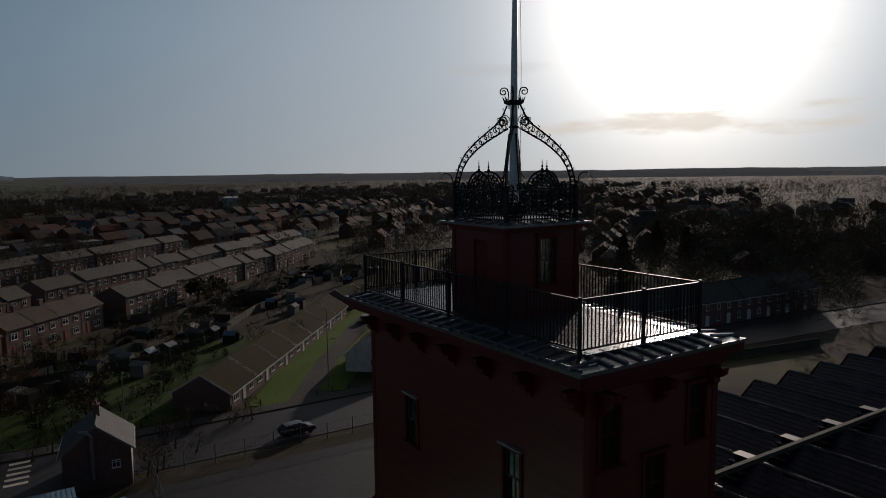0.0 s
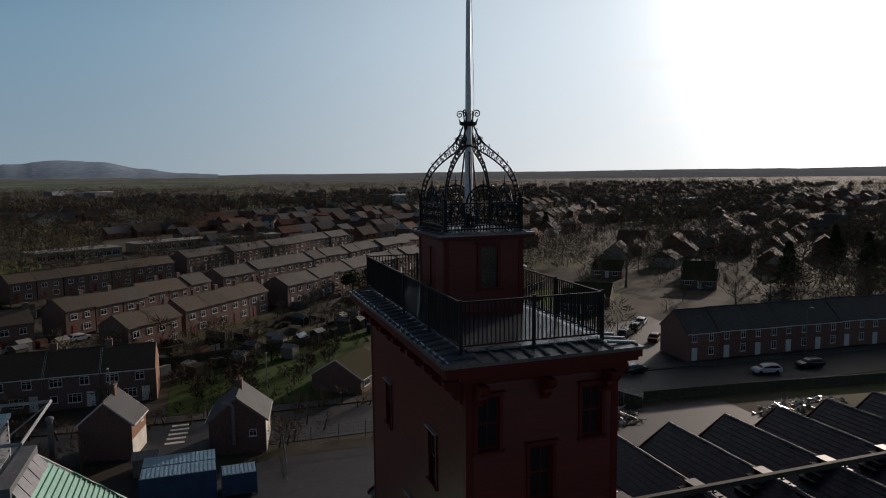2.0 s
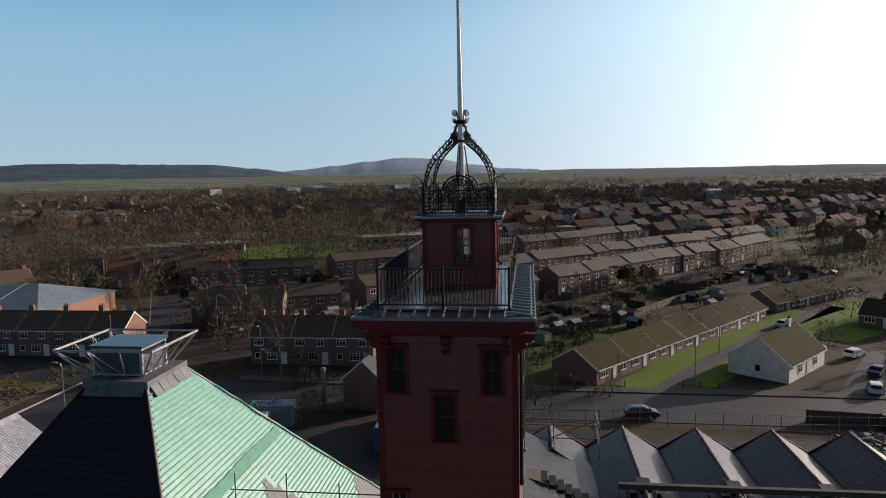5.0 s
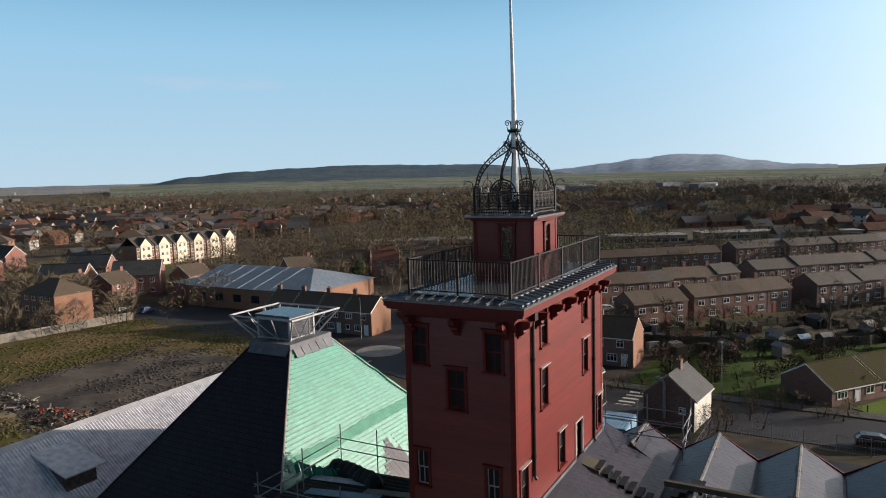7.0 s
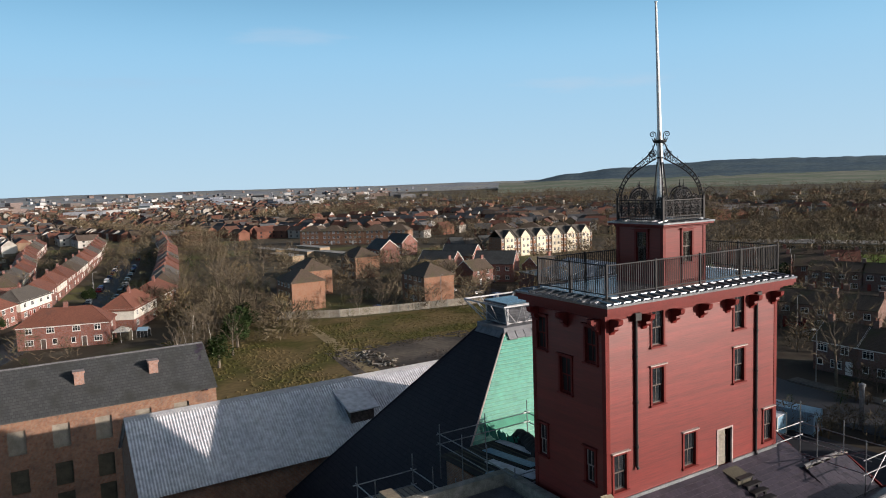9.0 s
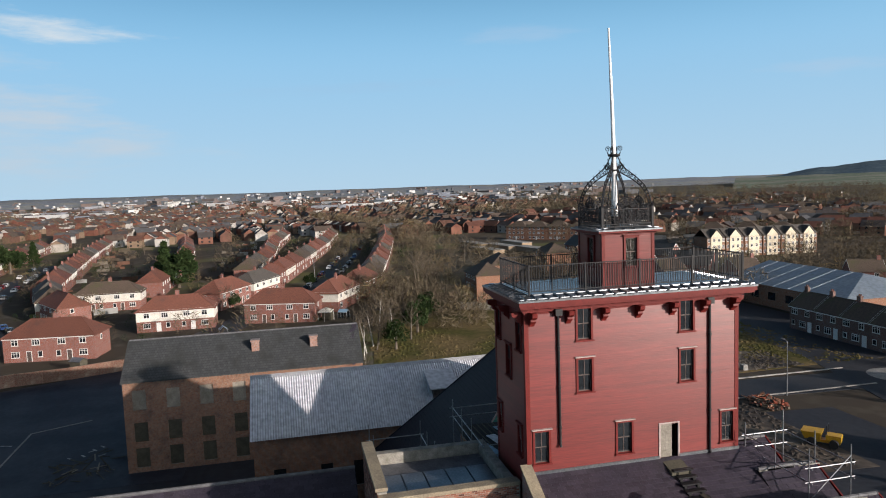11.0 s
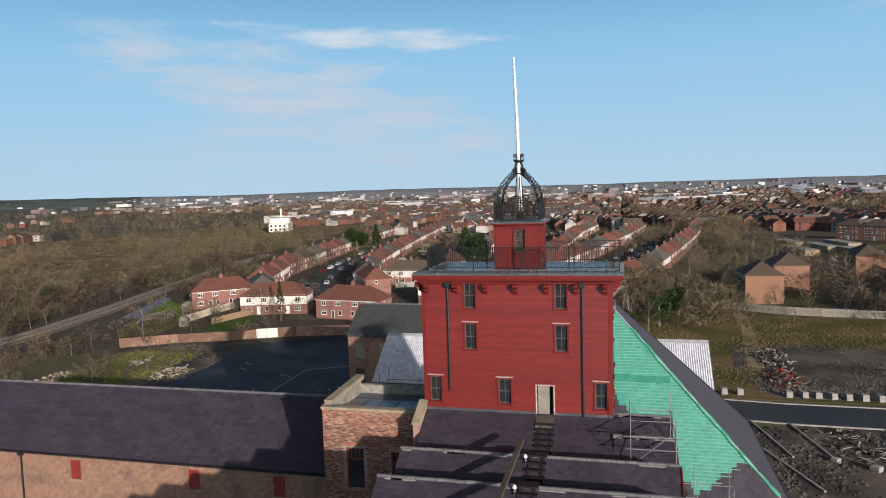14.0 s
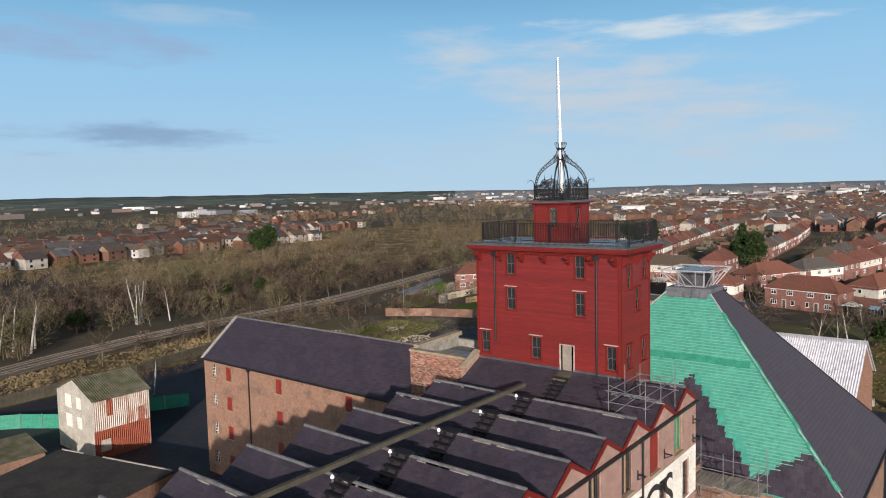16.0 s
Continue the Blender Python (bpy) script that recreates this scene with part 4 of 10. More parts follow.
for k in range(8):
    a = math.pi / 4 * k
    g.tube([(0.25 * math.cos(a), 0.25 * math.sin(a), 3.2), (0.31 * math.cos(a), 0.31 * math.sin(a), 3.33)], [0.03, 0.008], 5)
g.lathe([(0.12, 0), (0.16, 0.03), (0.12, 0.07)], (0, 0, 2.48), 14)
part("collar", g, IRON, crown)

flagpole = thing("flagpole", "tall tapering white painted flagpole rising through the iron crown", "flagpole", at=pose(CX, CY, 29.74))
part("pole", Geo().tube([(0, 0, 0), (0, 0, 0.9), (0, 0, 3.0), (-0.01, -0.06, 5.5), (-0.02, -0.16, 8.62)], [0.15, 0.135, 0.10, 0.075, 0.045], 14), WHITE_POLE, flagpole, smooth=True)
part("truck", Geo().lathe([(0.02, 0), (0.06, 0.01), (0.06, 0.04), (0.02, 0.06)], (-0.02, -0.16, 8.62), 12), WHITE_POLE, flagpole)
part("foot_iron", Geo().lathe([(0.24, 0), (0.24, 0.05), (0.17, 0.09), (0.17, 0.4), (0.155, 0.42)], (0, 0, 0), 14), IRON, flagpole)
part("halyard", Geo().tube([(0.10, -0.14, 1.2), (0.12, -0.17, 4.0), (0.02, -0.21, 8.5)], 0.006, 4), IRON, flagpole, "thin slack halyard line")
for a in (0.3, 2.4, 4.5):
    part("strut", Geo().tube([(0.42 * math.cos(a), 0.42 * math.sin(a), 0.0), (0.13 * math.cos(a), 0.13 * math.sin(a), 2.3)], 0.025, 6), IRON, flagpole)

# ---- the main mill under the tower: brick walls and a run of small ridged roofs ----
MX0, MX1, MY0, MY1 = 10.4, 64.0, 10.2, 23.0
RIDGE_Z, VALLEY_Z, STEP = 19.12, 18.0, 3.33
RIDGES = [18.65 + STEP * k for k in range(13)]
mill = thing("mill", "long red brick mill with white painted lettering band and slate ridges", "mill building", at=pose(37, 16.6, 0))
BAYS = [12.0 + 3.33 * k for k in range(15)]
north_holes = []
for i, x in enumerate(BAYS):
    north_holes += [(x + 0.55, 15.75, x + 1.75, 17.8), (x - 0.45, 12.85, x + 0.55, 14.95), (x + 0.0, 9.4, x + 1.1, 11.6), (x + 0.0, 6.0, x + 1.1, 8.2), (x + 0.0, 2.4, x + 1.1, 4.6)]
g = Geo().wall("y", MY1 - 0.45, MY1, MX0, MX1, 0, VALLEY_Z, north_holes)
under(part("north_wall", g, BRICK_STAIR), mill)
under(part("south_wall", Geo().box(MX0, MY0, 0, MX1, MY0 + 0.45, VALLEY_Z), BRICK_MILL), mill)
under(part("end_wall", Geo().box(MX0, MY0 + 0.45, 0, MX0 + 0.45, MY1 - 0.45, VALLEY_Z), BRICK_MILL), mill)
under(part("far_end_wall", Geo().box(MX1 - 0.45, MY0 + 0.45, 0, MX1, MY1 - 0.45, VALLEY_Z), BRICK_MILL), mill)
under(part("attic_floor", Geo().box(MX0 + 0.45, MY0 + 0.45, 15.3, MX1 - 0.45, MY1 - 0.45, 15.6), TIMBER_GREY), mill)

# white painted band with black letters, pierced by the windows below
band_holes = [w for w in north_holes if 12 < w[1] < 14]
g = Geo().wall("y", MY1 + 0.003, MY1 + 0.02, 10.45, 46.0, 12.7, 15.45, [(a, b - 0.05, c, d + 0.05) for a, b, c, d in band_holes])
white_band = under(part("painted_band", g, RENDER_WHITE, label="white painted lettering band"), mill)
LETTER_BLACK = material("black_sign_paint", (0.02, 0.02, 0.022), (0.03, 0.03, 0.03), 3.0, rough=0.7)
letter_x = 14.05
for ch, wd in (("S", 1.75), ("G", 2.1)):
    cu = bpy.data.curves.new("sign_letter", "FONT")
    cu.body, cu.size, cu.extrude, cu.offset, cu.align_x = ch, 3.0, 0.006, 0.02, "CENTER"
    tmp = bpy.data.objects.new("tmp", cu)
    scene.collection.objects.link(tmp)
    bpy.context.view_layer.update()
    me = bpy.data.meshes.new_from_object(tmp.evaluated_get(bpy.context.evaluated_depsgraph_get()))
    bpy.data.objects.remove(tmp)
    me.name = "sign_letter"
    me.materials.append(LETTER_BLACK)
    ob = part("sign_letter", me, None, None, "black painted letter")
    ob.matrix_basis = pose(letter_x + wd / 2 - 0.3, MY1 + 0.03, 13.0, 90, 0, 180)
    under(ob, white_band)
    letter_x += wd + 0.25
for x0, x1, lean in ((18.15, 18.4, 0), (19.3, 19.55, 0), (21.2, 21.45, 0)):
    under(part("sign_letter", Geo().box(x0, MY1 + 0.021, 13.0, x1, MY1 + 0.035, 15.1), LETTER_BLACK), white_band)
under(part("sign_letter", Geo().hexa([(19.1, MY1 + 0.021, 13.0), (19.5, MY1 + 0.021, 13.0), (19.5, MY1 + 0.035, 13.0), (19.1, MY1 + 0.035, 13.0), (18.2, MY1 + 0.021, 15.1), (18.6, MY1 + 0.021, 15.1), (18.6, MY1 + 0.035, 15.1), (18.2, MY1 + 0.035, 15.1)]), LETTER_BLACK), white_band)

# what fills the upper openings: green netting, a red shutter, brown timber
for i, x in enumerate(BAYS[:12]):
    a0, a1, z0, z1 = x + 0.55, x + 1.75, 15.75, 17.8
    fr = Geo().box(a0, MY1 - 0.2, z0, a0 + 0.09, MY1 - 0.08, z1).box(a1 - 0.09, MY1 - 0.2, z0, a1, MY1 - 0.08, z1).box(a0 + 0.09, MY1 - 0.2, z1 - 0.09, a1 - 0.09, MY1 - 0.08, z1).box(a0 + 0.09, MY1 - 0.2, z0, a1 - 0.09, MY1 - 0.08, z0 + 0.09)
    mid = (a0 + a1) / 2
    if i == 0:
        win = under(part("window", fr, TIMBER, label="opening hung with green netting"), mill)
        part("netting", Geo().box(a0 + 0.09, MY1 - 0.16, z0 + 0.09, a1 - 0.09, MY1 - 0.13, z1 - 0.09), NET, win)
        part("mullion", Geo().box(mid - 0.05, MY1 - 0.125, z0 + 0.09, mid + 0.05, MY1 - 0.09, z1 - 0.09), TIMBER, win)
    elif i == 1:
        win = under(part("window", fr, SHUTTER, label="closed red plank shutter"), mill)
        for k in range(4):
            part("plank", Geo().box(a0 + 0.09 + k * 0.255, MY1 - 0.13, z0 + 0.09, a0 + 0.33 + k * 0.255, MY1 - 0.06, z1 - 0.09), SHUTTER, win)
    else:
        win = under(part("window", fr, SASH, label="dark timber window"), mill)
        for k in range(2):
            part("pane", Geo().box(a0 + 0.09 + k * 0.53, MY1 - 0.15, z0 + 0.09, a0 + 0.56 + k * 0.53, MY1 - 0.14, z1 - 0.09), GLASS, win)
        part("mullion", Geo().box(mid - 0.05, MY1 - 0.135, z0 + 0.09, mid + 0.05, MY1 - 0.09, z1 - 0.09), TIMBER, win)
    under(part("window_sill", Geo().box(a0 - 0.1, MY1 - 0.1, z0 - 0.12, a1 + 0.1, MY1 + 0.1, z0 - 0.003), STONE), mill)
for a0, z0, a1, z1 in [w for w in north_holes if w[1] < 14]:
    if a0 > 47:
        continue
    win = under(part("window", Geo().box(a0, MY1 - 0.22, z0, a0 + 0.08, MY1 - 0.1, z1).box(a1 - 0.08, MY1 - 0.22, z0, a1, MY1 - 0.1, z1).box(a0 + 0.08, MY1 - 0.22, z1 - 0.08, a1 - 0.08, MY1 - 0.1, z1).box(a0 + 0.08, MY1 - 0.22, (z0 + z1) / 2 - 0.03, a1 - 0.08, MY1 - 0.1, (z0 + z1) / 2 + 0.03), SASH), mill)
    part("pane", Geo().box(a0 + 0.08, MY1 - 0.17, z0, a1 - 0.08, MY1 - 0.16, z1 - 0.08), GLASS, win)
for x, z in ((10.9, 17.0), (10.9, 15.9), (15.2, 16.3), (18.6, 16.3)):
    under(part("wall_bracket", Geo().box(x - 0.04, MY1, z - 0.25, x + 0.04, MY1 + 0.04, z + 0.25).box(x - 0.03, MY1 + 0.04, z, x + 0.03, MY1 + 0.45, z + 0.05).tube([(x, MY1 + 0.04, z - 0.22), (x, MY1 + 0.42, z)], 0.02, 5), IRON), mill)
under(part("gutter", Geo().box(MX0 - 0.1, MY1 + 0.003, VALLEY_Z - 0.08, MX1, MY1 + 0.16, VALLEY_Z + 0.06), BLACK_PIPE, label="black gutter"), mill)
for x in (18.15, 28.1, 38.1):
    under(part("downpipe", Geo().cyl((x, MY1 + 0.1, 0), (x, MY1 + 0.1, VALLEY_Z - 0.1), 0.06, n=8), BLACK_PIPE), mill)

GABLES = [12.0 - 0.01, 15.32] + RIDGES
half = STEP / 2
for xr in GABLES:
    y0 = 20.06 if xr < 16 else MY0 + 0.45
    g = Geo().prism([(xr - half + 0.02, MY1 - 0.4, VALLEY_Z + 0.002), (xr + half - 0.02, MY1 - 0.4, VALLEY_Z + 0.002), (xr, MY1 - 0.4, RIDGE_Z - 0.1)], (0, 0.4, 0))
    under(part("gable", g, BRICK_STAIR), mill)
    for s in (-1, 1):
        g = Geo().prism([(xr, MY1 + 0.003, RIDGE_Z + 0.02), (xr, MY1 + 0.003, RIDGE_Z - 0.24), (xr + s * half, MY1 + 0.003, VALLEY_Z - 0.06), (xr + s * half, MY1 + 0.003, VALLEY_Z + 0.14)], (0, 0.06, 0))
        under(part("bargeboard", g, RED_TRIM), mill)
    if xr > 16:
        g = Geo().prism([(xr - half + 0.02, MY0, VALLEY_Z + 0.002), (xr + half - 0.02, MY0, VALLEY_Z + 0.002), (xr, MY0, RIDGE_Z - 0.1)], (0, 0.4, 0))
        under(part("gable", g, BRICK_MILL), mill)

# slates: each slope laid with overlapping courses
def slate_slope(a, b, width, unit=0.34, course=0.24, th=0.016, keep=None, seed=1):
    """Slates on the slope from the top corner a down along b (a vector) and across width (a vector)."""
    rng = random.Random(seed)
    a, b, w = Vector(a), Vector(b), Vector(width)
    bl, wl2 = b.length, w.length
    bd, wd = b / bl, w / wl2
    nrm = wd.cross(bd).normalized()
    if nrm.z < 0:
        nrm = -nrm
    g = Geo()
    rows = int(bl / course)
    for r in range(rows):
        v0, v1 = r * bl / rows, (r + 1) * bl / rows + 0.05
        v1 = min(v1, bl + 0.02)
        u = -(unit / 2) * (r % 2)
        while u < wl2:
            u0, u1 = max(u, 0) + 0.004, min(u + unit, wl2) - 0.004
            u += unit
            if u1 - u0 < 0.03 or (keep and not keep(u0, u1, v0, v1)):
                continue
            j = rng.uniform(0, 0.006)
            p = [a + wd * u0 + bd * v0, a + wd * u0 + bd * v1, a + wd * u1 + bd * v1, a + wd * u1 + bd * v0]
            lo = [p[0] + nrm * 0.002, p[1] + nrm * (0.012 + j), p[2] + nrm * (0.012 + j), p[3] + nrm * 0.002]
            hi = [lo[0] + nrm * 0.008, lo[1] + nrm * th, lo[2] + nrm * th, lo[3] + nrm * 0.008]
            g.hexa(lo + hi)
    return g


rng = random.Random(5)
BEAM_Y = 15.9
for n_r, xr in enumerate(GABLES):
    for s in (-1, 1):
        ya, yb = (20.08, MY1 - 0.02) if xr < 16 else (MY0 - 0.05, MY1 - 0.02)
        foot = (xr + s * (half - 0.10), VALLEY_Z + 0.09)
        top = (xr, RIDGE_Z)
        under(part("roof_deck", Geo().hexa([(top[0], ya, top[1] - 0.12), (foot[0], ya, foot[1] - 0.12), (foot[0], yb, foot[1] - 0.12), (top[0], yb, top[1] - 0.12), (top[0], ya, top[1]), (foot[0], ya, foot[1]), (foot[0], yb, foot[1]), (top[0], yb, top[1])]), SLATE), mill)
        if n_r < 11:
            vec = (foot[0] - top[0], 0, foot[1] - top[1])
            ob = under(part("slate_course", slate_slope((top[0], ya + 0.03, top[1]), vec, (0, yb - ya - 0.06, 0), seed=n_r * 2 + s), SLATE_PIECE, label="courses of purple-grey slates"), mill)
            tagged(ob, kind="stuff")
    # lead valley and ridge
    g = Geo()
    y = ya + 0.02
    while y < yb:
        e = min(y + 0.44, yb)
        lift = rng.uniform(0, 0.012)
        g.tube([(xr, y, RIDGE_Z + 0.01 + lift), (xr, e - 0.02, RIDGE_Z + 0.01 + lift)], 0.085, 7)
        y = e
    tagged(under(part("ridge_capping", g, RIDGE, label="half-round grey ridge tiles"), mill), kind="stuff")
    under(part("valley_gutter", Geo().box(xr + half - 0.14, ya, VALLEY_Z - 0.05, xr + half + 0.14, yb, VALLEY_Z + 0.05), LEAD_DULL), mill)
    for _ in range(5):
        yy = rng.uniform(ya, yb - 0.9)
        under(part("mortar_patch", Geo().slab((xr - 0.13, yy, RIDGE_Z - 0.02), (xr + 0.13, yy, RIDGE_Z - 0.02), (xr + 0.13, yy + rng.uniform(0.4, 1.2), RIDGE_Z - 0.02), (xr - 0.13, yy + 0.6, RIDGE_Z - 0.02), 0.05), MORTAR), mill)

# the broad slope that leans on the tower's foot
SX0, SX1 = TX1, 18.65 - half + 0.1
vec = Vector((SX1 - SX0, 0, VALLEY_Z + 0.09 - 19.62))
under(part("roof_deck", Geo().hexa([(SX0, MY0, 19.5), (SX1, MY0, 17.97), (SX1, 20.9, 17.97), (SX0, 20.9, 19.5), (SX0, MY0, 19.62), (SX1, MY0, 18.09), (SX1, 20.9, 18.09), (SX0, 20.9, 19.62)]), SLATE), mill)
lower = under(part("slate_course", slate_slope((SX0 + 0.02, MY0 + 0.05, 19.62), vec, (0, 10.6, 0), seed=77), SLATE_PIECE, label="courses of purple-grey slates"), mill)
tagged(lower, kind="stuff")
under(part("flashing", Geo().box(TX1 + 0.032, TY0 - 0.1, 19.60, TX1 + 0.075, 16.15, 19.74).box(TX1 + 0.032, 17.12, 19.60, TX1 + 0.075, TY1 + 0.05, 19.74), LEAD), mill)
under(part("parapet", Geo().hexa([(SX0, MY0 - 0.35, 17.0), (15.6, MY0 - 0.35, 17.0), (15.6, MY0, 17.0), (SX0, MY0, 17.0), (SX0, MY0 - 0.35, 20.0), (15.6, MY0 - 0.35, 19.2), (15.6, MY0, 19.2), (SX0, MY0, 20.0)]), BRICK_STAIR, label="short brick parapet with stone coping"), mill)
under(part("coping", Geo().hexa([(SX0, MY0 - 0.42, 20.0), (15.65, MY0 - 0.42, 19.2), (15.65, MY0 + 0.07, 19.2), (SX0, MY0 + 0.07, 20.0), (SX0, MY0 - 0.42, 20.1), (15.65, MY0 - 0.42, 19.3), (15.65, MY0 + 0.07, 19.3), (SX0, MY0 + 0.07, 20.1)]), STONE), mill)

# walkway over the ridges: beam, treads and small white vents
walkway = thing("roof_walkway", "timber beam and black treads crossing the slate ridges", "walkway", at=pose(30, BEAM_Y, 19.3))
under(part("beam", Geo().box(17.6, BEAM_Y - 0.10, 19.40, 52.0, BEAM_Y + 0.10, 19.60), TIMBER_DARK), walkway)
tread = Geo().box(-0.13, -0.45, -0.03, 0.13, 0.45, 0.03).box(-0.10, -0.36, -0.20, 0.10, -0.24, -0.03).box(-0.10, 0.24, -0.20, 0.10, 0.36, -0.03).mesh("tread")
tread.materials.append(IRON)
for xr in RIDGES[:9]:
    for k in range(5):
        f = (k + 0.4) / 5.2
        for s in (-1, 1):
            x, z = xr + s * half * f, RIDGE_Z + (VALLEY_Z - RIDGE_Z) * f + 0.20
            if s == -1 and k > 3:
                continue
            t = under(part("tread", tread, None, at=pose(x, BEAM_Y + 0.85, z)), walkway)
for k in range(7):
    x = 14.9 + k * 0.32
    t = under(part("tread", tread, None, at=pose(x, 16.75, 19.62 - (x - 14.02) * 0.53 + 0.22)), walkway)
under(part("landing", Geo().hexa([(14.05, 16.2, 19.4), (15.0, 16.2, 18.9), (15.0, 17.1, 18.9), (14.05, 17.1, 19.4), (14.05, 16.2, 19.60), (15.0, 16.2, 19.34), (15.0, 17.1, 19.34), (14.05, 17.1, 19.60)]), TIMBER_DARK, label="dark sloping boards below the doorway"), walkway)
vent0 = thing("roof_vent", "small white conical roof vent beside the walkway", "vent", "roof vents", at=pose(RIDGES[0] + 0.35, BEAM_Y + 0.35, 19.0))
part("stem", Geo().cyl((0, 0, -0.3), (0, 0, 0.25), 0.05, n=10), GALV, vent0)
part("cap", Geo().lathe([(0.085, 0), (0.08, 0.07), (0.025, 0.15)], (0, 0, 0.20), 12), WHITE_POLE, vent0)
for xr in RIDGES[1:9]:
    copy_thing(vent0, pose(xr + 0.35, BEAM_Y + 0.35, 19.0))

# ---- brick stair turret between the tower and the cross mill ----
stair = thing("stair_turret", "square orange brick stair turret with stone copings", "turret", at=pose(10.5, 7, 0))
AX0, AX1, AY0, AY1 = 8.2, 13.75, 3.85, 9.85
g = Geo().wall("x", AX1 - 0.4, AX1, AY0, AY1, 0, 19.16, [(5.2, 14.6, 6.3, 17.0), (7.9, 14.4, 9.0, 16.9)])
g.box(AX0, AY0, 0, AX0 + 0.4, AY1, 19.16).box(AX0 + 0.4, AY0, 0, AX1 - 0.4, AY0 + 0.4, 19.41).box(AX0 + 0.4, AY1 - 0.4, 0, AX1 - 0.4, AY1, 19.16)
under(part("wall", g, MORTAR), stair)
g = Geo().box(AX1 - 0.46, AY0 - 0.06, 19.16, AX1 + 0.06, AY1, 19.32)
g.hexa([(AX0, AY0 - 0.06, 19.41), (AX1 - 0.46, AY0 - 0.06, 19.41), (AX1 - 0.46, AY0 + 0.46, 19.41), (AX0, AY0 + 0.46, 19.41), (AX0, AY0 - 0.06, 19.71), (AX1 - 0.46, AY0 - 0.06, 19.56), (AX1 - 0.46, AY0 + 0.46, 19.56), (AX0, AY0 + 0.46, 19.71)])
under(part("coping", g, STONE), stair)
roof = under(part("lead_roof", Geo().box(AX0 + 0.4, AY0 + 0.4, 18.55, AX1 - 0.4, AY1 - 0.4, 18.62), LEAD_DULL), stair)
for k in range(5):
    y = AY0 + 0.5 + k * 1.02
    part("lead_panel", Geo().box(AX0 + 1.9, y, 18.63, AX0 + 4.1, y + 0.95, 18.69), LEAD, roof)
    part("lead_panel", Geo().box(AX1 - 0.95, y + 0.2, 18.63, AX1 - 0.45, y + 1.15, 18.68), LEAD, roof)
# the turret's brick faces: the upper courses as single bricks, the rest laid as one body
turret_faces = part("brick_facing", Geo().box(AX1 + 0.001, AY0 + 0.3, 18.98, AX1 + 0.02, AY1 - 0.3, 18.996), MORTAR)
under(turret_faces, stair)
BRICKS = [material("turret_brick_" + k, c, [v * 0.8 for v in c], 1.5, rough=0.9, bump=0.3, fine=18, vary=0.3, island=0.3, spec=0.2) for k, c in (("pink", (0.30, 0.125, 0.085)), ("pale", (0.38, 0.22, 0.16)), ("dark", (0.17, 0.08, 0.062)))]
bm_ = []
for m_ in BRICKS:
    for n_ in (1, 0.47):
        me_ = Geo().box(-0.107 * n_, -0.010, -0.033, 0.107 * n_, 0.014, 0.033).mesh("brick")
        me_.materials.append(m_)
        bm_.append(me_)
body = [Geo(), Geo(), Geo()]
rngb = random.Random(44)
openings = ((5.2, 6.3, 14.6, 17.05), (7.9, 9.0, 14.4, 16.95))
for face_, a0_, a1_, zt in (("x", AY0, AY1, 19.16), ("y", AX0, AX1, 19.40)):
    for r_ in range(66 if face_ == "x" else 70):
        zc = zt - 0.045 - r_ * 0.082
        a = a0_ + 0.115 - (0.115 if r_ % 2 else 0)
        while a < a1_ - 0.05:
            lo_, hi_ = max(a - 0.107, a0_ + 0.004), min(a + 0.107, a1_ - 0.004)
            hit = face_ == "x" and any(hi_ > q[0] - 0.02 and lo_ < q[1] + 0.02 and q[2] - 0.05 < zc < q[3] + 0.05 for q in openings)
            k_ = rngb.choices((0, 1, 2), (6, 3, 2))[0]
            if not hit and hi_ - lo_ > 0.05:
                if face_ == "x" and r_ < 11 and hi_ - lo_ > 0.2:
                    part("brick", bm_[k_ * 2], None, turret_faces, at=turret_faces.matrix_basis.inverted() @ pose(AX1 + 0.002, a, zc, 0, 0, -90))
                elif face_ == "x":
                    body[k_].box(AX1 - 0.01, lo_, zc - 0.033, AX1 + 0.014 + rngb.uniform(-0.003, 0.003), hi_, zc + 0.033)
                else:
                    body[k_].box(lo_, AY0 - 0.014 + rngb.uniform(-0.003, 0.003), zc - 0.033, hi_, AY0 + 0.01, zc + 0.033)
            a += 0.229
for k_, g_ in enumerate(body):
    tagged(under(part("brickwork", g_, BRICKS[k_]), stair), kind="stuff")
for hz_ in openings:
    head = Geo()
    for q_ in range(6):
        y_ = hz_[0] - 0.04 + q_ * (hz_[1] - hz_[0] + 0.08) / 6
        head.box(AX1 - 0.01, y_ + 0.01, hz_[3] + 0.06, AX1 + 0.02, y_ + (hz_[1] - hz_[0] + 0.08) / 6 - 0.01, hz_[3] + 0.27)
    under(part("window_head", head, BRICKS[0]), stair)
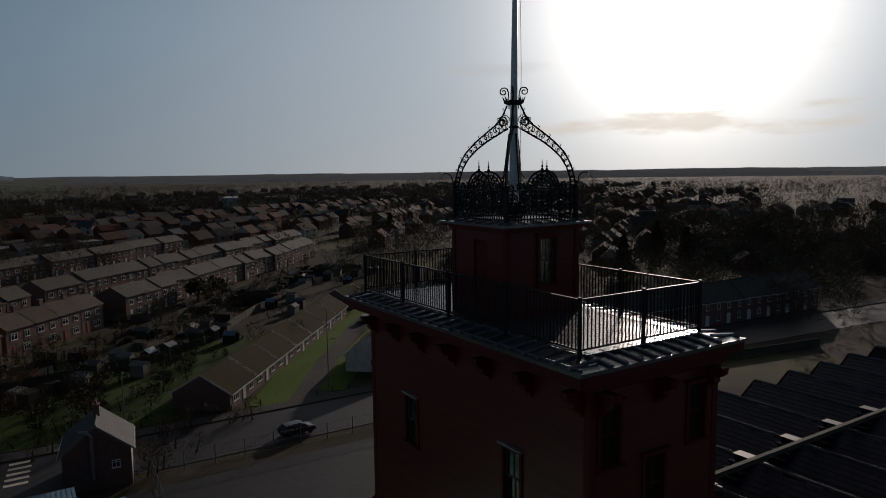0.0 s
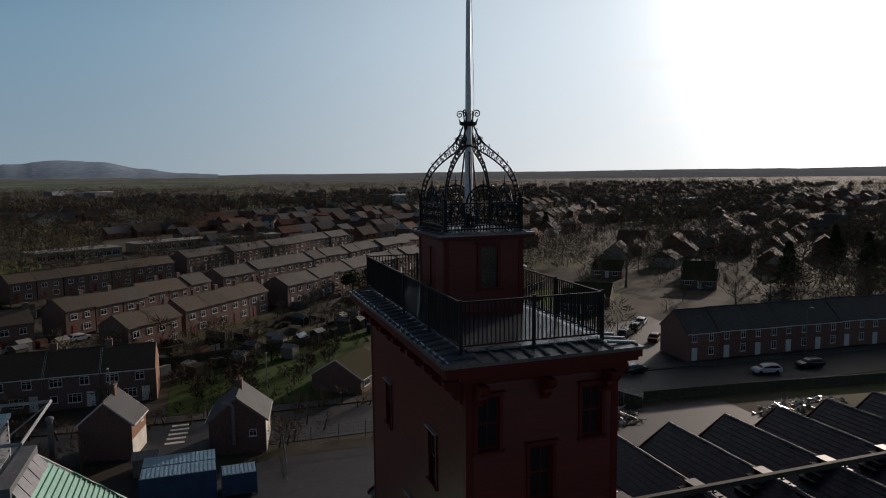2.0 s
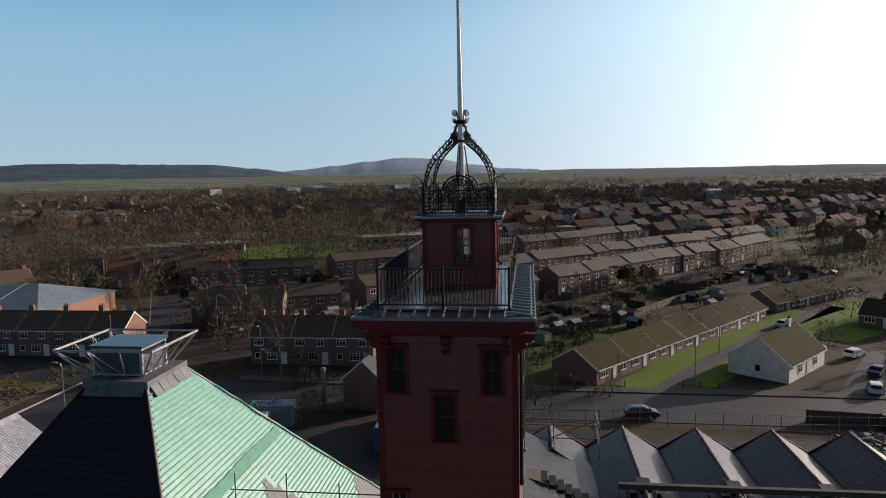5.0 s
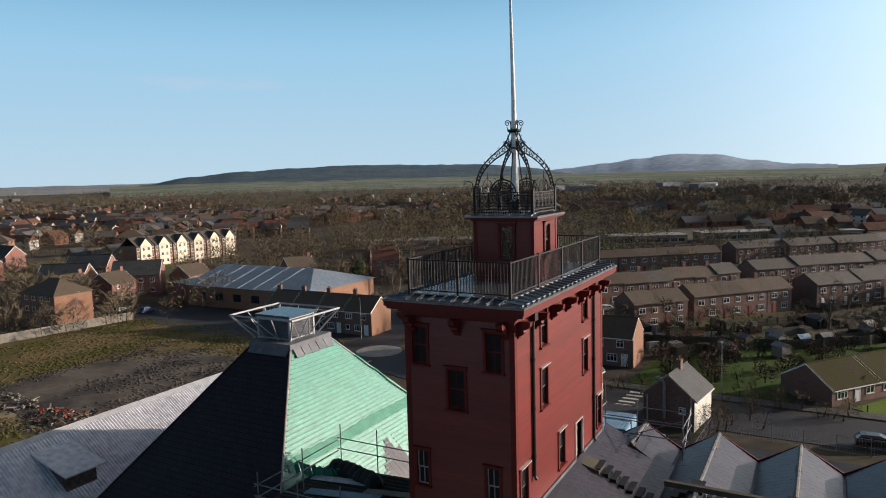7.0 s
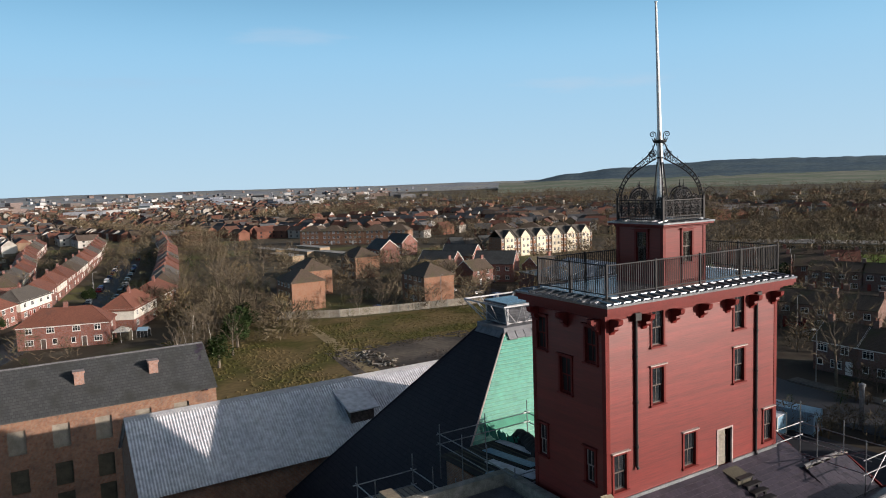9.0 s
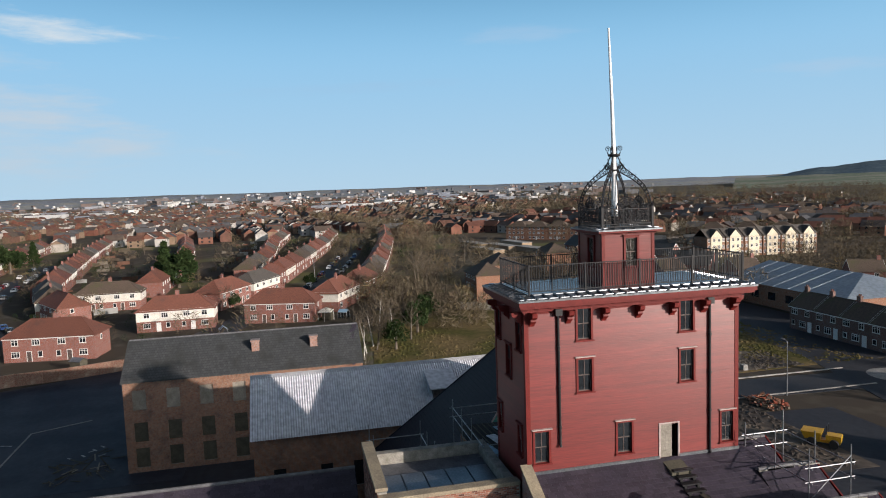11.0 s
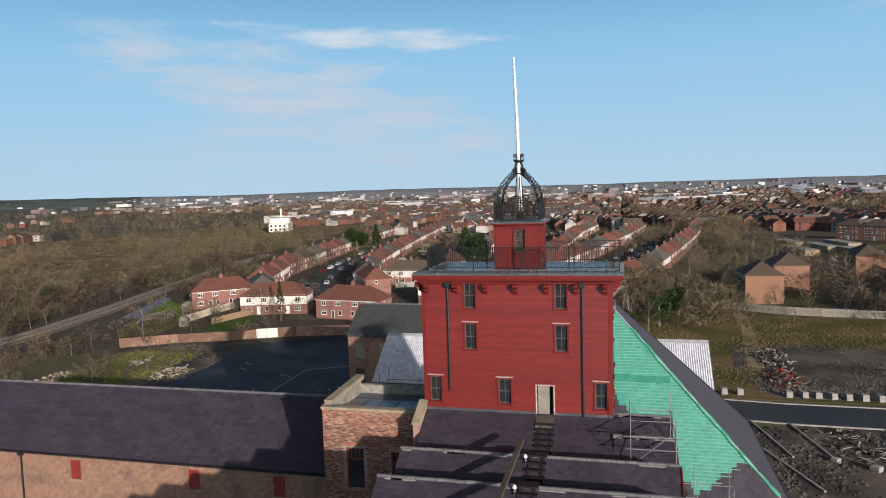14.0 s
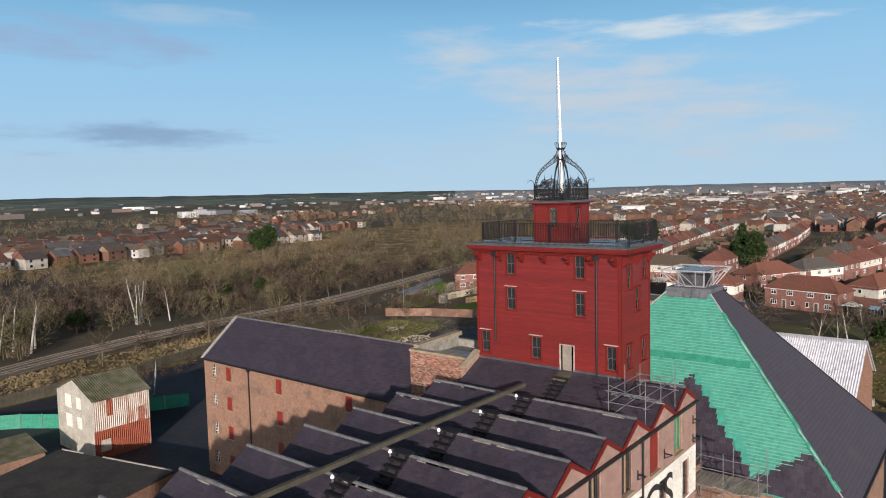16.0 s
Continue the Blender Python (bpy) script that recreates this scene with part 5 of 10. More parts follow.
for y0, y1, z0, z1 in ((5.2, 6.3, 14.6, 17.0), (7.9, 9.0, 14.4, 16.9)):
    win = under(part("window", Geo().box(AX1 - 0.25, y0, z0, AX1 - 0.12, y0 + 0.1, z1).box(AX1 - 0.25, y1 - 0.1, z0, AX1 - 0.12, y1, z1).box(AX1 - 0.25, y0 + 0.1, z1 - 0.12, AX1 - 0.12, y1 - 0.1, z1).box(AX1 - 0.25, y0 + 0.1, z1 - 0.75, AX1 - 0.12, y1 - 0.1, z1 - 0.65), SHUTTER, label="dark red painted window"), stair)
    for k in range(3):
        part("glazing_bar", Geo().box(AX1 - 0.22, y0 + 0.25 + k * 0.25, z1 - 0.65, AX1 - 0.15, y0 + 0.29 + k * 0.25, z1 - 0.12), SHUTTER, win)
    part("pane", Geo().box(AX1 - 0.2, y0 + 0.1, z0, AX1 - 0.19, y1 - 0.1, z1 - 0.12), GLASS, win)

# ---- cross mill: long brick wing with red shutters and a slate roof ----
cross = thing("cross_mill", "long brick mill wing with red shutters and dark slate roof", "mill building", at=pose(3.8, -13.6, 0))
WX0, WX1, WY0, WY1, WE, WR = -0.55, 8.15, -31.8, 3.78, 12.95, 16.72
holes = []
for i, y in enumerate((-30.1, -27.3, -18.8, -8.8, -2.2)):
    for z in (10.9, 7.7, 4.5, 1.3):
        holes.append((y - 0.45, z, y + 0.45, z + 1.45))
g = Geo().wall("x", WX1 - 0.5, WX1, WY0, WY1, 0, WE, holes)
under(part("east_wall", g, BRICK_MILL), cross)
under(part("west_wall", Geo().box(WX0, WY0, 0, WX0 + 0.5, WY1, WE), BRICK_MILL), cross)
for y in (WY0, WY1 - 0.5):
    under(part("gable_wall", Geo().prism([(WX0 + 0.5, y, 0), (WX1 - 0.5, y, 0), (WX1 - 0.5, y, WE), (3.8, y, WR - 0.15), (WX0 + 0.5, y, WE)], (0, 0.5, 0)), BRICK_MILL), cross)
under(part("loft_floor", Geo().box(WX0 + 0.5, WY0 + 0.5, 10.2, WX1 - 0.5, WY1 - 0.5, 10.4), TIMBER_GREY), cross)
for s, xe in ((1, WX1 + 0.25), (-1, WX0 - 0.25)):
    under(part("roof_slope", Geo().hexa([(3.8, WY0 - 0.02, WR - 0.16), (xe, WY0 - 0.02, WE - 0.2), (xe, WY1, WE - 0.2), (3.8, WY1, WR - 0.16), (3.8, WY0 - 0.02, WR), (xe, WY0 - 0.02, WE - 0.04), (xe, WY1, WE - 0.04), (3.8, WY1, WR)]), SLATE), cross)
    ob = under(part("slate_course", slate_slope((3.8, WY0 + 0.3, WR), (xe - 3.8, 0, WE - 0.04 - WR), (0, WY1 - WY0 - 0.3, 0), unit=0.5, course=0.3, seed=31 + s), SLATE_PIECE), cross)
    tagged(ob, kind="stuff")
    under(part("gutter", Geo().box(min(xe, xe + s * 0.14), WY0, WE - 0.2, max(xe, xe + s * 0.14), WY1, WE - 0.06), BLACK_PIPE), cross)
    under(part("verge_coping", Geo().hexa([(3.8, WY0 - 0.2, WR - 0.05), (xe, WY0 - 0.2, WE - 0.1), (xe, WY0 + 0.25, WE - 0.1), (3.8, WY0 + 0.25, WR - 0.05), (3.8, WY0 - 0.2, WR + 0.09), (xe, WY0 - 0.2, WE + 0.05), (xe, WY0 + 0.25, WE + 0.05), (3.8, WY0 + 0.25, WR + 0.09)]), CONCRETE, label="pale stone verge coping"), cross)
under(part("ridge_capping", Geo().tube([(3.8, WY0 + 0.25, WR + 0.03), (3.8, WY1, WR + 0.03)], 0.1, 8), RIDGE), cross)
under(part("downpipe", Geo().cyl((WX1 + 0.12, -23.6, 0), (WX1 + 0.12, -23.6, WE - 0.2), 0.07, n=8).box(WX1 + 0.02, -23.8, WE - 0.5, WX1 + 0.25, -23.4, WE - 0.2), BLACK_PIPE), cross)
for i, (y0, z0, y1, z1) in enumerate(holes):
    if i < 4:
        win = under(part("window", Geo().box(WX1 - 0.25, y0, z0, WX1 - 0.15, y0 + 0.07, z1).box(WX1 - 0.25, y1 - 0.07, z0, WX1 - 0.15, y1, z1).box(WX1 - 0.25, y0 + 0.07, z1 - 0.07, WX1 - 0.15, y1 - 0.07, z1).box(WX1 - 0.25, y0 + 0.07, z0, WX1 - 0.15, y1 - 0.07, z0 + 0.07), TIMBER_GREY, label="small-paned iron window"), cross)
        for k in range(2):
            part("glazing_bar", Geo().box(WX1 - 0.23, y0 + 0.27 + k * 0.27, z0 + 0.07, WX1 - 0.18, y0 + 0.30 + k * 0.27, z1 - 0.07), WINDOW_WHITE, win)
        for k in range(3):
            part("glazing_bar", Geo().box(WX1 - 0.24, y0 + 0.07, z0 + 0.35 + k * 0.33, WX1 - 0.19, y1 - 0.07, z0 + 0.38 + k * 0.33), WINDOW_WHITE, win)
        part("pane", Geo().box(WX1 - 0.22, y0 + 0.07, z0 + 0.07, WX1 - 0.21, y1 - 0.07, z1 - 0.07), GLASS, win)
    else:
        win = under(part("shutter", Geo().box(WX1 - 0.14, y0, z0, WX1 - 0.04, y1, z1).box(WX1 - 0.06, y0, z0 + 0.2, WX1 - 0.035, y1, z0 + 0.34).box(WX1 - 0.06, y0, z1 - 0.34, WX1 - 0.035, y1, z1 - 0.2), SHUTTER, label="closed red boarded shutter"), cross)
    under(part("window_sill", Geo().box(WX1 - 0.1, y0 - 0.08, z0 - 0.12, WX1 + 0.06, y1 + 0.08, z0 - 0.003), STONE), cross)

# ---- kiln: great slate pyramid, one face stripped to green membrane, with a glazed lantern ----
kiln = thing("kiln", "brick malt kiln under a steep slate and green membrane pyramid roof", "kiln", at=pose(-2.9, 18.4, 0))
KT = (-3.9, -1.28, 16.85, 19.92, 22.6)
KZ = 11.5
KB = (-11.3, 6.1, 6.15, 30.5)
under(part("wall", Geo().box(KB[0] + 0.6, KB[2] + 0.5, 0, KB[1] - 0.5, KB[3] - 0.5, KZ + 0.3), BRICK_MILL), kiln)
b = [(KB[0], KB[2], KZ), (KB[1], KB[2], KZ), (KB[1], KB[3], KZ), (KB[0], KB[3], KZ)]
t = [(KT[0], KT[2], KT[4]), (KT[1], KT[2], KT[4]), (KT[1], KT[3], KT[4]), (KT[0], KT[3], KT[4])]
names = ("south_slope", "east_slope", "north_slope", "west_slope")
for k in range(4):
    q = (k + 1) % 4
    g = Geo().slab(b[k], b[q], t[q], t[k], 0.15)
    under(part(names[k], g, MEMBRANE if k == 1 else SLATE_SUNLIT if k == 2 else SLATE, label="green breather membrane under battens" if k == 1 else "dark slate slope"), kiln)
# battens, counter battens and the slates already laid on the east face
E0, E1 = Vector(t[1]), Vector(b[1])
def east(y, z, out=0.0):
    x = KT[1] + (KT[4] - z) * (KB[1] - KT[1]) / (KT[4] - KZ)
    return Vector((x + out * 0.83, y, z + out * 0.555))


def east_span(z):
    f = (KT[4] - z) / (KT[4] - KZ)
    return KT[2] + (KB[2] - KT[2]) * f, KT[3] + (KB[3] - KT[3]) * f


def laid(y, z):
    """Where slates lie already: a stepped peak in the middle and a patch at the north foot."""
    if z < 17.45 - (1.02 * (y - 19.9) if y > 19.9 else 1.15 * (19.9 - y)):
        return True
    return y > 25.1 and z < 12.4 + (y - 25.1) * 0.69


east_face = under(part("batten_frame", Geo().box(KT[1], KT[2], KT[4] - 0.05, KT[1] + 0.1, KT[3], KT[4] + 0.03), LEAD), kiln)
z = KT[4] - 0.3
while z > KZ + 0.2:
    y0, y1 = east_span(z)
    ys = [y0 + 0.1 + (y1 - y0 - 0.2) * i / 24 for i in range(25)]
    start = None
    for i, y in enumerate(ys):
        bare = not laid(y, z)
        if bare and start is None:
            start = y
        if start is not None and (not bare or i == 24):
            if y - start > 0.3:
                p = [east(start, z, 0.01), east(start, z - 0.036, 0.01), east(y, z - 0.036, 0.01), east(y, z, 0.01)]
                up = Vector((0.83, 0, 0.555)) * 0.045
                part("batten", Geo().hexa([*p, *[v + up for v in p]]), BATTEN, east_face)
            start = None
    z -= 0.185
g = Geo()
z = KT[4] - 0.5
rng = random.Random(9)
while z > KZ + 0.15:
    y0, y1 = east_span(z)
    y = y0
    while y < y1:
        if laid(y + 0.2, z):
            p = [east(y + 0.005, z, 0.012), east(y + 0.005, z - 0.34, 0.03), east(y + 0.395, z - 0.34, 0.03), east(y + 0.395, z, 0.012)]
            up = Vector((0.83, 0, 0.555)) * 0.015
            g.hexa([*p, *[v + up for v in p]])
        y += 0.40
    z -= 0.30
ob = tagged(under(part("new_slate_patch", g, SLATE_PIECE, label="new slates laid in stepped courses"), kiln), kind="stuff")
strip_g = Geo()
for k in range(12):
    f0, f1 = k / 12, (k + 1) / 12
    ya, yb_ = 13.0 + 10.6 * f0, 13.0 + 10.6 * f1
    za, zb_ = 18.45 + 0.03 * math.sin(k), 18.50 + 0.03 * math.sin(k + 1)
    strip_g.poly([east(ya, za, 0.075), east(ya, za - 0.42, 0.075), east(yb_, zb_ - 0.42, 0.075), east(yb_, zb_, 0.075)])
under(part("overlap_strip", strip_g, NET, label="darker green overlap strip of the membrane"), kiln)
# loose membrane at the hips, hip boards and lead capping
for (p, q, w, m) in ((t[1], b[1], 0.05, PALE_TRIM), (t[2], b[2], 0.06, STEEL_LIGHT), (t[0], b[0], 0.06, SLATE), (t[3], b[3], 0.06, SLATE)):
    under(part("hip_roll", Geo().tube([p, q], w, 6), m), kiln)
g = Geo()
prev = None
rng = random.Random(3)
for i in range(26):
    f = 0.12 + 0.80 * i / 25
    p = Vector(t[2]).lerp(Vector(b[2]), f)
    w = 0.06 + 0.16 * rng.random()
    edge = [p + Vector((0.06, -w, 0.075)), p + Vector((-0.05, 0.05 + 0.08 * rng.random(), 0.08))]
    if prev:
        g.poly([prev[0], edge[0], edge[1], prev[1]])
    prev = edge
under(part("loose_membrane", g, NET, label="loose flapping edge of green membrane"), kiln)
g = Geo().slab((KB[0], KB[2] - 0.02, KZ - 0.1), (KB[1] + 0.1, KB[2] - 0.02, KZ - 0.1), (KB[1] + 0.1, KB[2] + 0.12, KZ - 0.02), (KB[0], KB[2] + 0.12, KZ - 0.02), 0.12)
g.box(KB[0], KB[3] - 0.1, KZ - 0.22, KB[1], KB[3] + 0.12, KZ - 0.05)
under(part("gutter", g, BLACK_PIPE), kiln)
lx, ly = -2.88, 18.4
lantern = under(part("lantern_base", Geo().box(KT[0] - 0.12, KT[2] - 0.15, KT[4] - 0.1, KT[1] + 0.12, KT[3] + 0.15, KT[4] + 0.22), LEAD_DULL), kiln)
g = Geo()
for sx in (-1, 1):
    for sy in (-1, 1):
        g.box(lx + sx * 1.08 - 0.06, ly + sy * 0.95 - 0.06, KT[4] + 0.22, lx + sx * 1.08 + 0.06, ly + sy * 0.95 + 0.06, 24.02)
for z in (22.85, 23.94):
    g.box(lx - 1.1, ly - 1.0, z, lx + 1.1, ly - 0.9, z + 0.08).box(lx - 1.1, ly + 0.9, z, lx + 1.1, ly + 1.0, z + 0.08).box(lx - 1.12, ly - 0.9, z, lx - 1.03, ly + 0.9, z + 0.08).box(lx + 1.03, ly - 0.9, z, lx + 1.12, ly + 0.9, z + 0.08)
part("lantern_frame", g, STEEL_LIGHT, lantern)
for k in range(6):
    z = 22.95 + k * 0.165
    part("louvre", Geo().slab((lx - 1.0, ly - 1.04, z), (lx + 1.0, ly - 1.04, z), (lx + 1.0, ly - 0.88, z + 0.12), (lx - 1.0, ly - 0.88, z + 0.12), 0.02), LEAD_DULL, lantern)
    part("louvre", Geo().slab((lx + 1.17, ly - 0.85, z), (lx + 1.17, ly + 0.85, z), (lx + 1.0, ly + 0.85, z + 0.12), (lx + 1.0, ly - 0.85, z + 0.12), 0.02), LEAD_DULL, lantern)
part("lantern_core", Geo().box(lx - 0.9, ly - 0.78, 22.82, lx + 0.9, ly + 0.78, 23.95), IRON, lantern)
part("lantern_top", Geo().box(lx - 1.2, ly - 1.08, 24.02, lx + 1.2, ly + 1.08, 24.14), LANTERN_GLASS, lantern, "flat blue-grey rooflight panel")
g = Geo()
FXH, FYH, FZ = 2.15, 1.95, 24.14
c4 = [(lx - FXH, ly - FYH, FZ), (lx + FXH, ly - FYH, FZ), (lx + FXH, ly + FYH, FZ), (lx - FXH, ly + FYH, FZ)]
g.tube(c4, 0.055, 6, closed=True)
foot = [(lx - 1.2, ly - 1.1, 22.85), (lx + 1.2, ly - 1.1, 22.85), (lx + 1.2, ly + 1.1, 22.85), (lx - 1.2, ly + 1.1, 22.85)]
for k in range(4):
    g.tube([foot[k], c4[k]], 0.045, 6)
    a, bq = Vector(foot[k]), Vector(foot[(k + 1) % 4])
    c, d = Vector(c4[k]), Vector(c4[(k + 1) % 4])
    for f in (0.33, 0.67):
        g.tube([a.lerp(bq, f), c.lerp(d, f)], 0.035, 5)
        g.tube([a.lerp(bq, f), c.lerp(d, f - 0.33)], 0.025, 5)
for k in range(5):
    ya = KT[2] + 0.02 + k * 0.61
    part("apron", Geo().slab((KT[1] + 0.44, ya, KT[4] - 0.44 + 0.03 * (k % 2)), (KT[1] + 0.44, ya + 0.58, KT[4] - 0.44 + 0.03 * (k % 2)), (KT[1] - 0.02, ya + 0.56, KT[4] + 0.22), (KT[1] - 0.02, ya + 0.02, KT[4] + 0.22), 0.06), LEAD_DULL, lantern)
    xa = KT[0] + 0.02 + k * 0.52
    part("apron", Geo().slab((xa, KT[2] - 0.42, KT[4] - 0.32), (xa + 0.5, KT[2] - 0.42, KT[4] - 0.32), (xa + 0.48, KT[2] + 0.02, KT[4] + 0.22), (xa + 0.02, KT[2] + 0.02, KT[4] + 0.22), 0.06), LEAD_DULL, lantern)
part("outrigger_frame", g, STEEL_LIGHT, lantern, "splayed light grey steel frame")

# ---- corrugated shed range behind the kiln ----
def corrugated(p0, down, along, pitch=0.16, depth=0.03, th=0.01):
    """Wavy sheet: from p0 run along, falling by down."""
    p0, down, along = Vector(p0), Vector(down), Vector(along)
    nrm = along.cross(down).normalized()
    if nrm.z < 0:
        nrm = -nrm
    n = max(2, int(along.length / pitch * 4))
    g = Geo()
    for off in (0, -th):
        base = len(g.v)
        for i in range(n + 1):
            q = p0 + along * (i / n) + nrm * (depth * math.sin(i * math.pi / 2) + off)
            g.v += [tuple(q), tuple(q + down)]
        g.f += [(base + 2 * i, base + 2 * i + 1, base + 2 * i + 3, base + 2 * i + 2) for i in range(n)]
    return g


shed_range = thing("corrugated_shed", "long brick range roofed in pale corrugated galvanised sheet", "shed", at=pose(-18.5, 12.5, 0))
SRX, SRZ, SEX, SEZ, SY0, SY1 = -16.4, 17.1, -11.25, 13.5, -2.6, 28.0
holes = [(y, 9.0, y + 0.9, 11.0) for y in (-1.0, 2.5, 5.0)]
under(part("east_wall", Geo().wall("x", -12.1, -11.7, SY0 + 0.2, SY1 - 0.2, 0, 13.5, holes), BRICK_MILL), shed_range)
under(part("west_wall", Geo().box(-21.1, SY0 + 0.2, 0, -20.7, SY1 - 0.2, 13.5), BRICK_MILL), shed_range)
for y in (SY0 + 0.2, SY1 - 0.6):
    under(part("gable_wall", Geo().prism([(-20.7, y, 0), (-12.1, y, 0), (-12.1, y, 13.9), (SRX, y, SRZ - 0.2), (-20.7, y, 13.9)], (0, 0.4, 0)), BRICK_ORANGE), shed_range)
under(part("roof_sheet", corrugated((SRX, SY0, SRZ), (SEX - SRX, 0, SEZ - SRZ), (0, SY1 - SY0, 0), 0.19, 0.032), CORRUGATED), shed_range)
under(part("roof_sheet", corrugated((SRX, SY0, SRZ), (-(SEX - SRX), 0, SEZ - SRZ), (0, SY1 - SY0, 0), 0.19, 0.032), CORRUGATED), shed_range)
under(part("ridge_cap", Geo().slab((SRX, SY0, SRZ + 0.06), (SRX, SY1, SRZ + 0.06), (SRX - 0.3, SY1, SRZ - 0.2), (SRX - 0.3, SY0, SRZ - 0.2), 0.02).slab((SRX + 0.3, SY0, SRZ - 0.2), (SRX + 0.3, SY1, SRZ - 0.2), (SRX, SY1, SRZ + 0.06), (SRX, SY0, SRZ + 0.06), 0.02), STEEL_LIGHT), shed_range)
for y0, z0, y1, z1 in holes:
    under(part("window", Geo().box(-12.0, y0, z0, -11.9, y1, z1), GLASS), shed_range)
dy = 12.6
g = Geo().prism([(-15.2, dy - 0.9, 15.7), (-13.0, dy - 0.9, 14.2), (-13.0, dy - 0.9, 15.75), (-15.2, dy - 0.9, 16.15)], (0, 1.8, 0))
dormer = under(part("dormer", g, SASH, label="small dark boarded dormer with a sheet roof"), shed_range)
part("dormer_roof", Geo().slab((-15.9, dy - 1.2, 16.62), (-12.5, dy - 1.2, 15.75), (-12.5, dy + 1.2, 15.75), (-15.9, dy + 1.2, 16.62), 0.10), CORRUGATED, dormer)

# ---- older slate range at the back ----
old = thing("slate_range", "old three-storey brick range with weathered grey slate roof", "mill building", at=pose(-48.5, -4.5, 0))
OX1, OXR, OX0, OY0, OY1, OE, OR = -43.5, -49.0, -54.5, -18.3, 9.2, 10.85, 14.5
holes = []
for i in range(7):
    y = -16.6 + i * 3.7
    for z in (7.4, 3.6, 0.6):
        holes.append((y - 0.75, z, y + 0.75, z + 2.3))
under(part("east_wall", Geo().wall("x", OX1 - 0.45, OX1, OY0, OY1, 0, OE, holes), BRICK_MILL), old)
under(part("west_wall", Geo().box(OX0, OY0, 0, OX0 + 0.45, OY1, OE), BRICK_MILL), old)
for y in (OY0, OY1 - 0.45):
    under(part("gable_wall", Geo().prism([(OX0 + 0.45, y, 0), (OX1 - 0.45, y, 0), (OX1 - 0.45, y, OE), (OXR, y, OR - 0.2), (OX0 + 0.45, y, OE)], (0, 0.45, 0)), BRICK_MILL), old)
for s, xe in ((1, OX1 + 0.3), (-1, OX0 - 0.3)):
    under(part("roof_slope", Geo().hexa([(OXR, OY0 - 0.15, OR - 0.15), (xe, OY0 - 0.15, OE - 0.2), (xe, OY1 + 0.1, OE - 0.2), (OXR, OY1 + 0.1, OR - 0.15), (OXR, OY0 - 0.15, OR), (xe, OY0 - 0.15, OE - 0.05), (xe, OY1 + 0.1, OE - 0.05), (OXR, OY1 + 0.1, OR)]), SLATE_OLD), old)
under(part("ridge_capping", Geo().tube([(OXR, OY0, OR), (OXR, OY1, OR)], 0.12, 7), RIDGE), old)
for i, (y0, z0, y1, z1) in enumerate(holes):
    boarded = i % 3 == 0
    win = under(part("window", Geo().box(OX1 - 0.3, y0, z0, OX1 - 0.2, y1, z1), TIMBER_GREY if boarded else TIMBER_DARK, label="boarded pale window" if boarded else "dark boarded window"), old)
for y in (-3.5, 3.5):
    ch = under(part("chimney", Geo().box(-46.9, y - 0.45, 12.4, -46.0, y + 0.45, 13.75).box(-47.0, y - 0.55, 13.75, -45.9, y + 0.55, 13.95), BRICK_STAIR, label="short pale brick chimney stack"), old)
g = Geo()
rng = random.Random(2)
for i in range(16):
    yy, f = OY1 - 0.4 - rng.random() * 1.2, rng.random()
    x = OXR + (OX1 - OXR) * f
    zz = OR + (OE - OR) * f
    g.slab((x, yy, zz + 0.02), (x + 0.5, yy, zz - 0.28), (x + 0.5, yy + 0.35, zz - 0.26), (x, yy + 0.35, zz + 0.04), 0.03)
under(part("slipped_slate", g, SLATE_PIECE), old)

# ---- ground, roads and yards ----
def far_ground():
    m = bpy.data.materials.new("winter_ground")
    m.use_nodes = True
    n, l = m.node_tree.nodes, m.node_tree.links
    b = n["Principled BSDF"]
    b.inputs["Roughness"].default_value, b.inputs["Specular IOR Level"].default_value = 0.95, 0.1
    g = n.new("ShaderNodeNewGeometry")
    col = None
    for sc, lo, hi, c in ((0.004, 0.45, 0.6, (0.072, 0.062, 0.044)), (0.011, 0.52, 0.60, (0.105, 0.105, 0.045)), (0.03, 0.5, 0.66, (0.062, 0.050, 0.038)), (0.15, 0.52, 0.7, (0.095, 0.084, 0.066))):
        z = n.new("ShaderNodeTexNoise")
        z.inputs["Scale"].default_value, z.inputs["Detail"].default_value = sc, 5
        l.new(g.outputs["Position"], z.inputs["Vector"])
        r = n.new("ShaderNodeMapRange")
        r.inputs["From Min"].default_value, r.inputs["From Max"].default_value = lo, hi
        l.new(z.outputs["Fac"], r.inputs["Value"])
        mx = n.new("ShaderNodeMix")
        mx.data_type = "RGBA"
        if col is None:
            mx.inputs["A"].default_value = (0.054, 0.045, 0.036, 1)
        else:
            l.new(col, mx.inputs["A"])
        mx.inputs["B"].default_value = (*c, 1)
        l.new(r.outputs["Result"], mx.inputs["Factor"])
        col = mx.outputs["Result"]
    l.new(col, b.inputs["Base Color"])
    return m


GROUND = far_ground()
g = Geo()
rings = [0, 60, 150, 400, 1000, 2200, 4700]
N = 64
g.v = [(0, 0, 0)] + [(r * math.cos(2 * math.pi * k / N), r * math.sin(2 * math.pi * k / N), 0) for r in rings[1:] for k in range(N)]
g.f = [(0, 1 + k, 1 + (k + 1) % N) for k in range(N)]
for i in range(len(rings) - 2):
    g.f += [(1 + i * N + k, 1 + (i + 1) * N + k, 1 + (i + 1) * N + (k + 1) % N, 1 + i * N + (k + 1) % N) for k in range(N)]
solid("ground", g, GROUND, "flat winter ground reaching to the horizon", "ground", kind="structure")


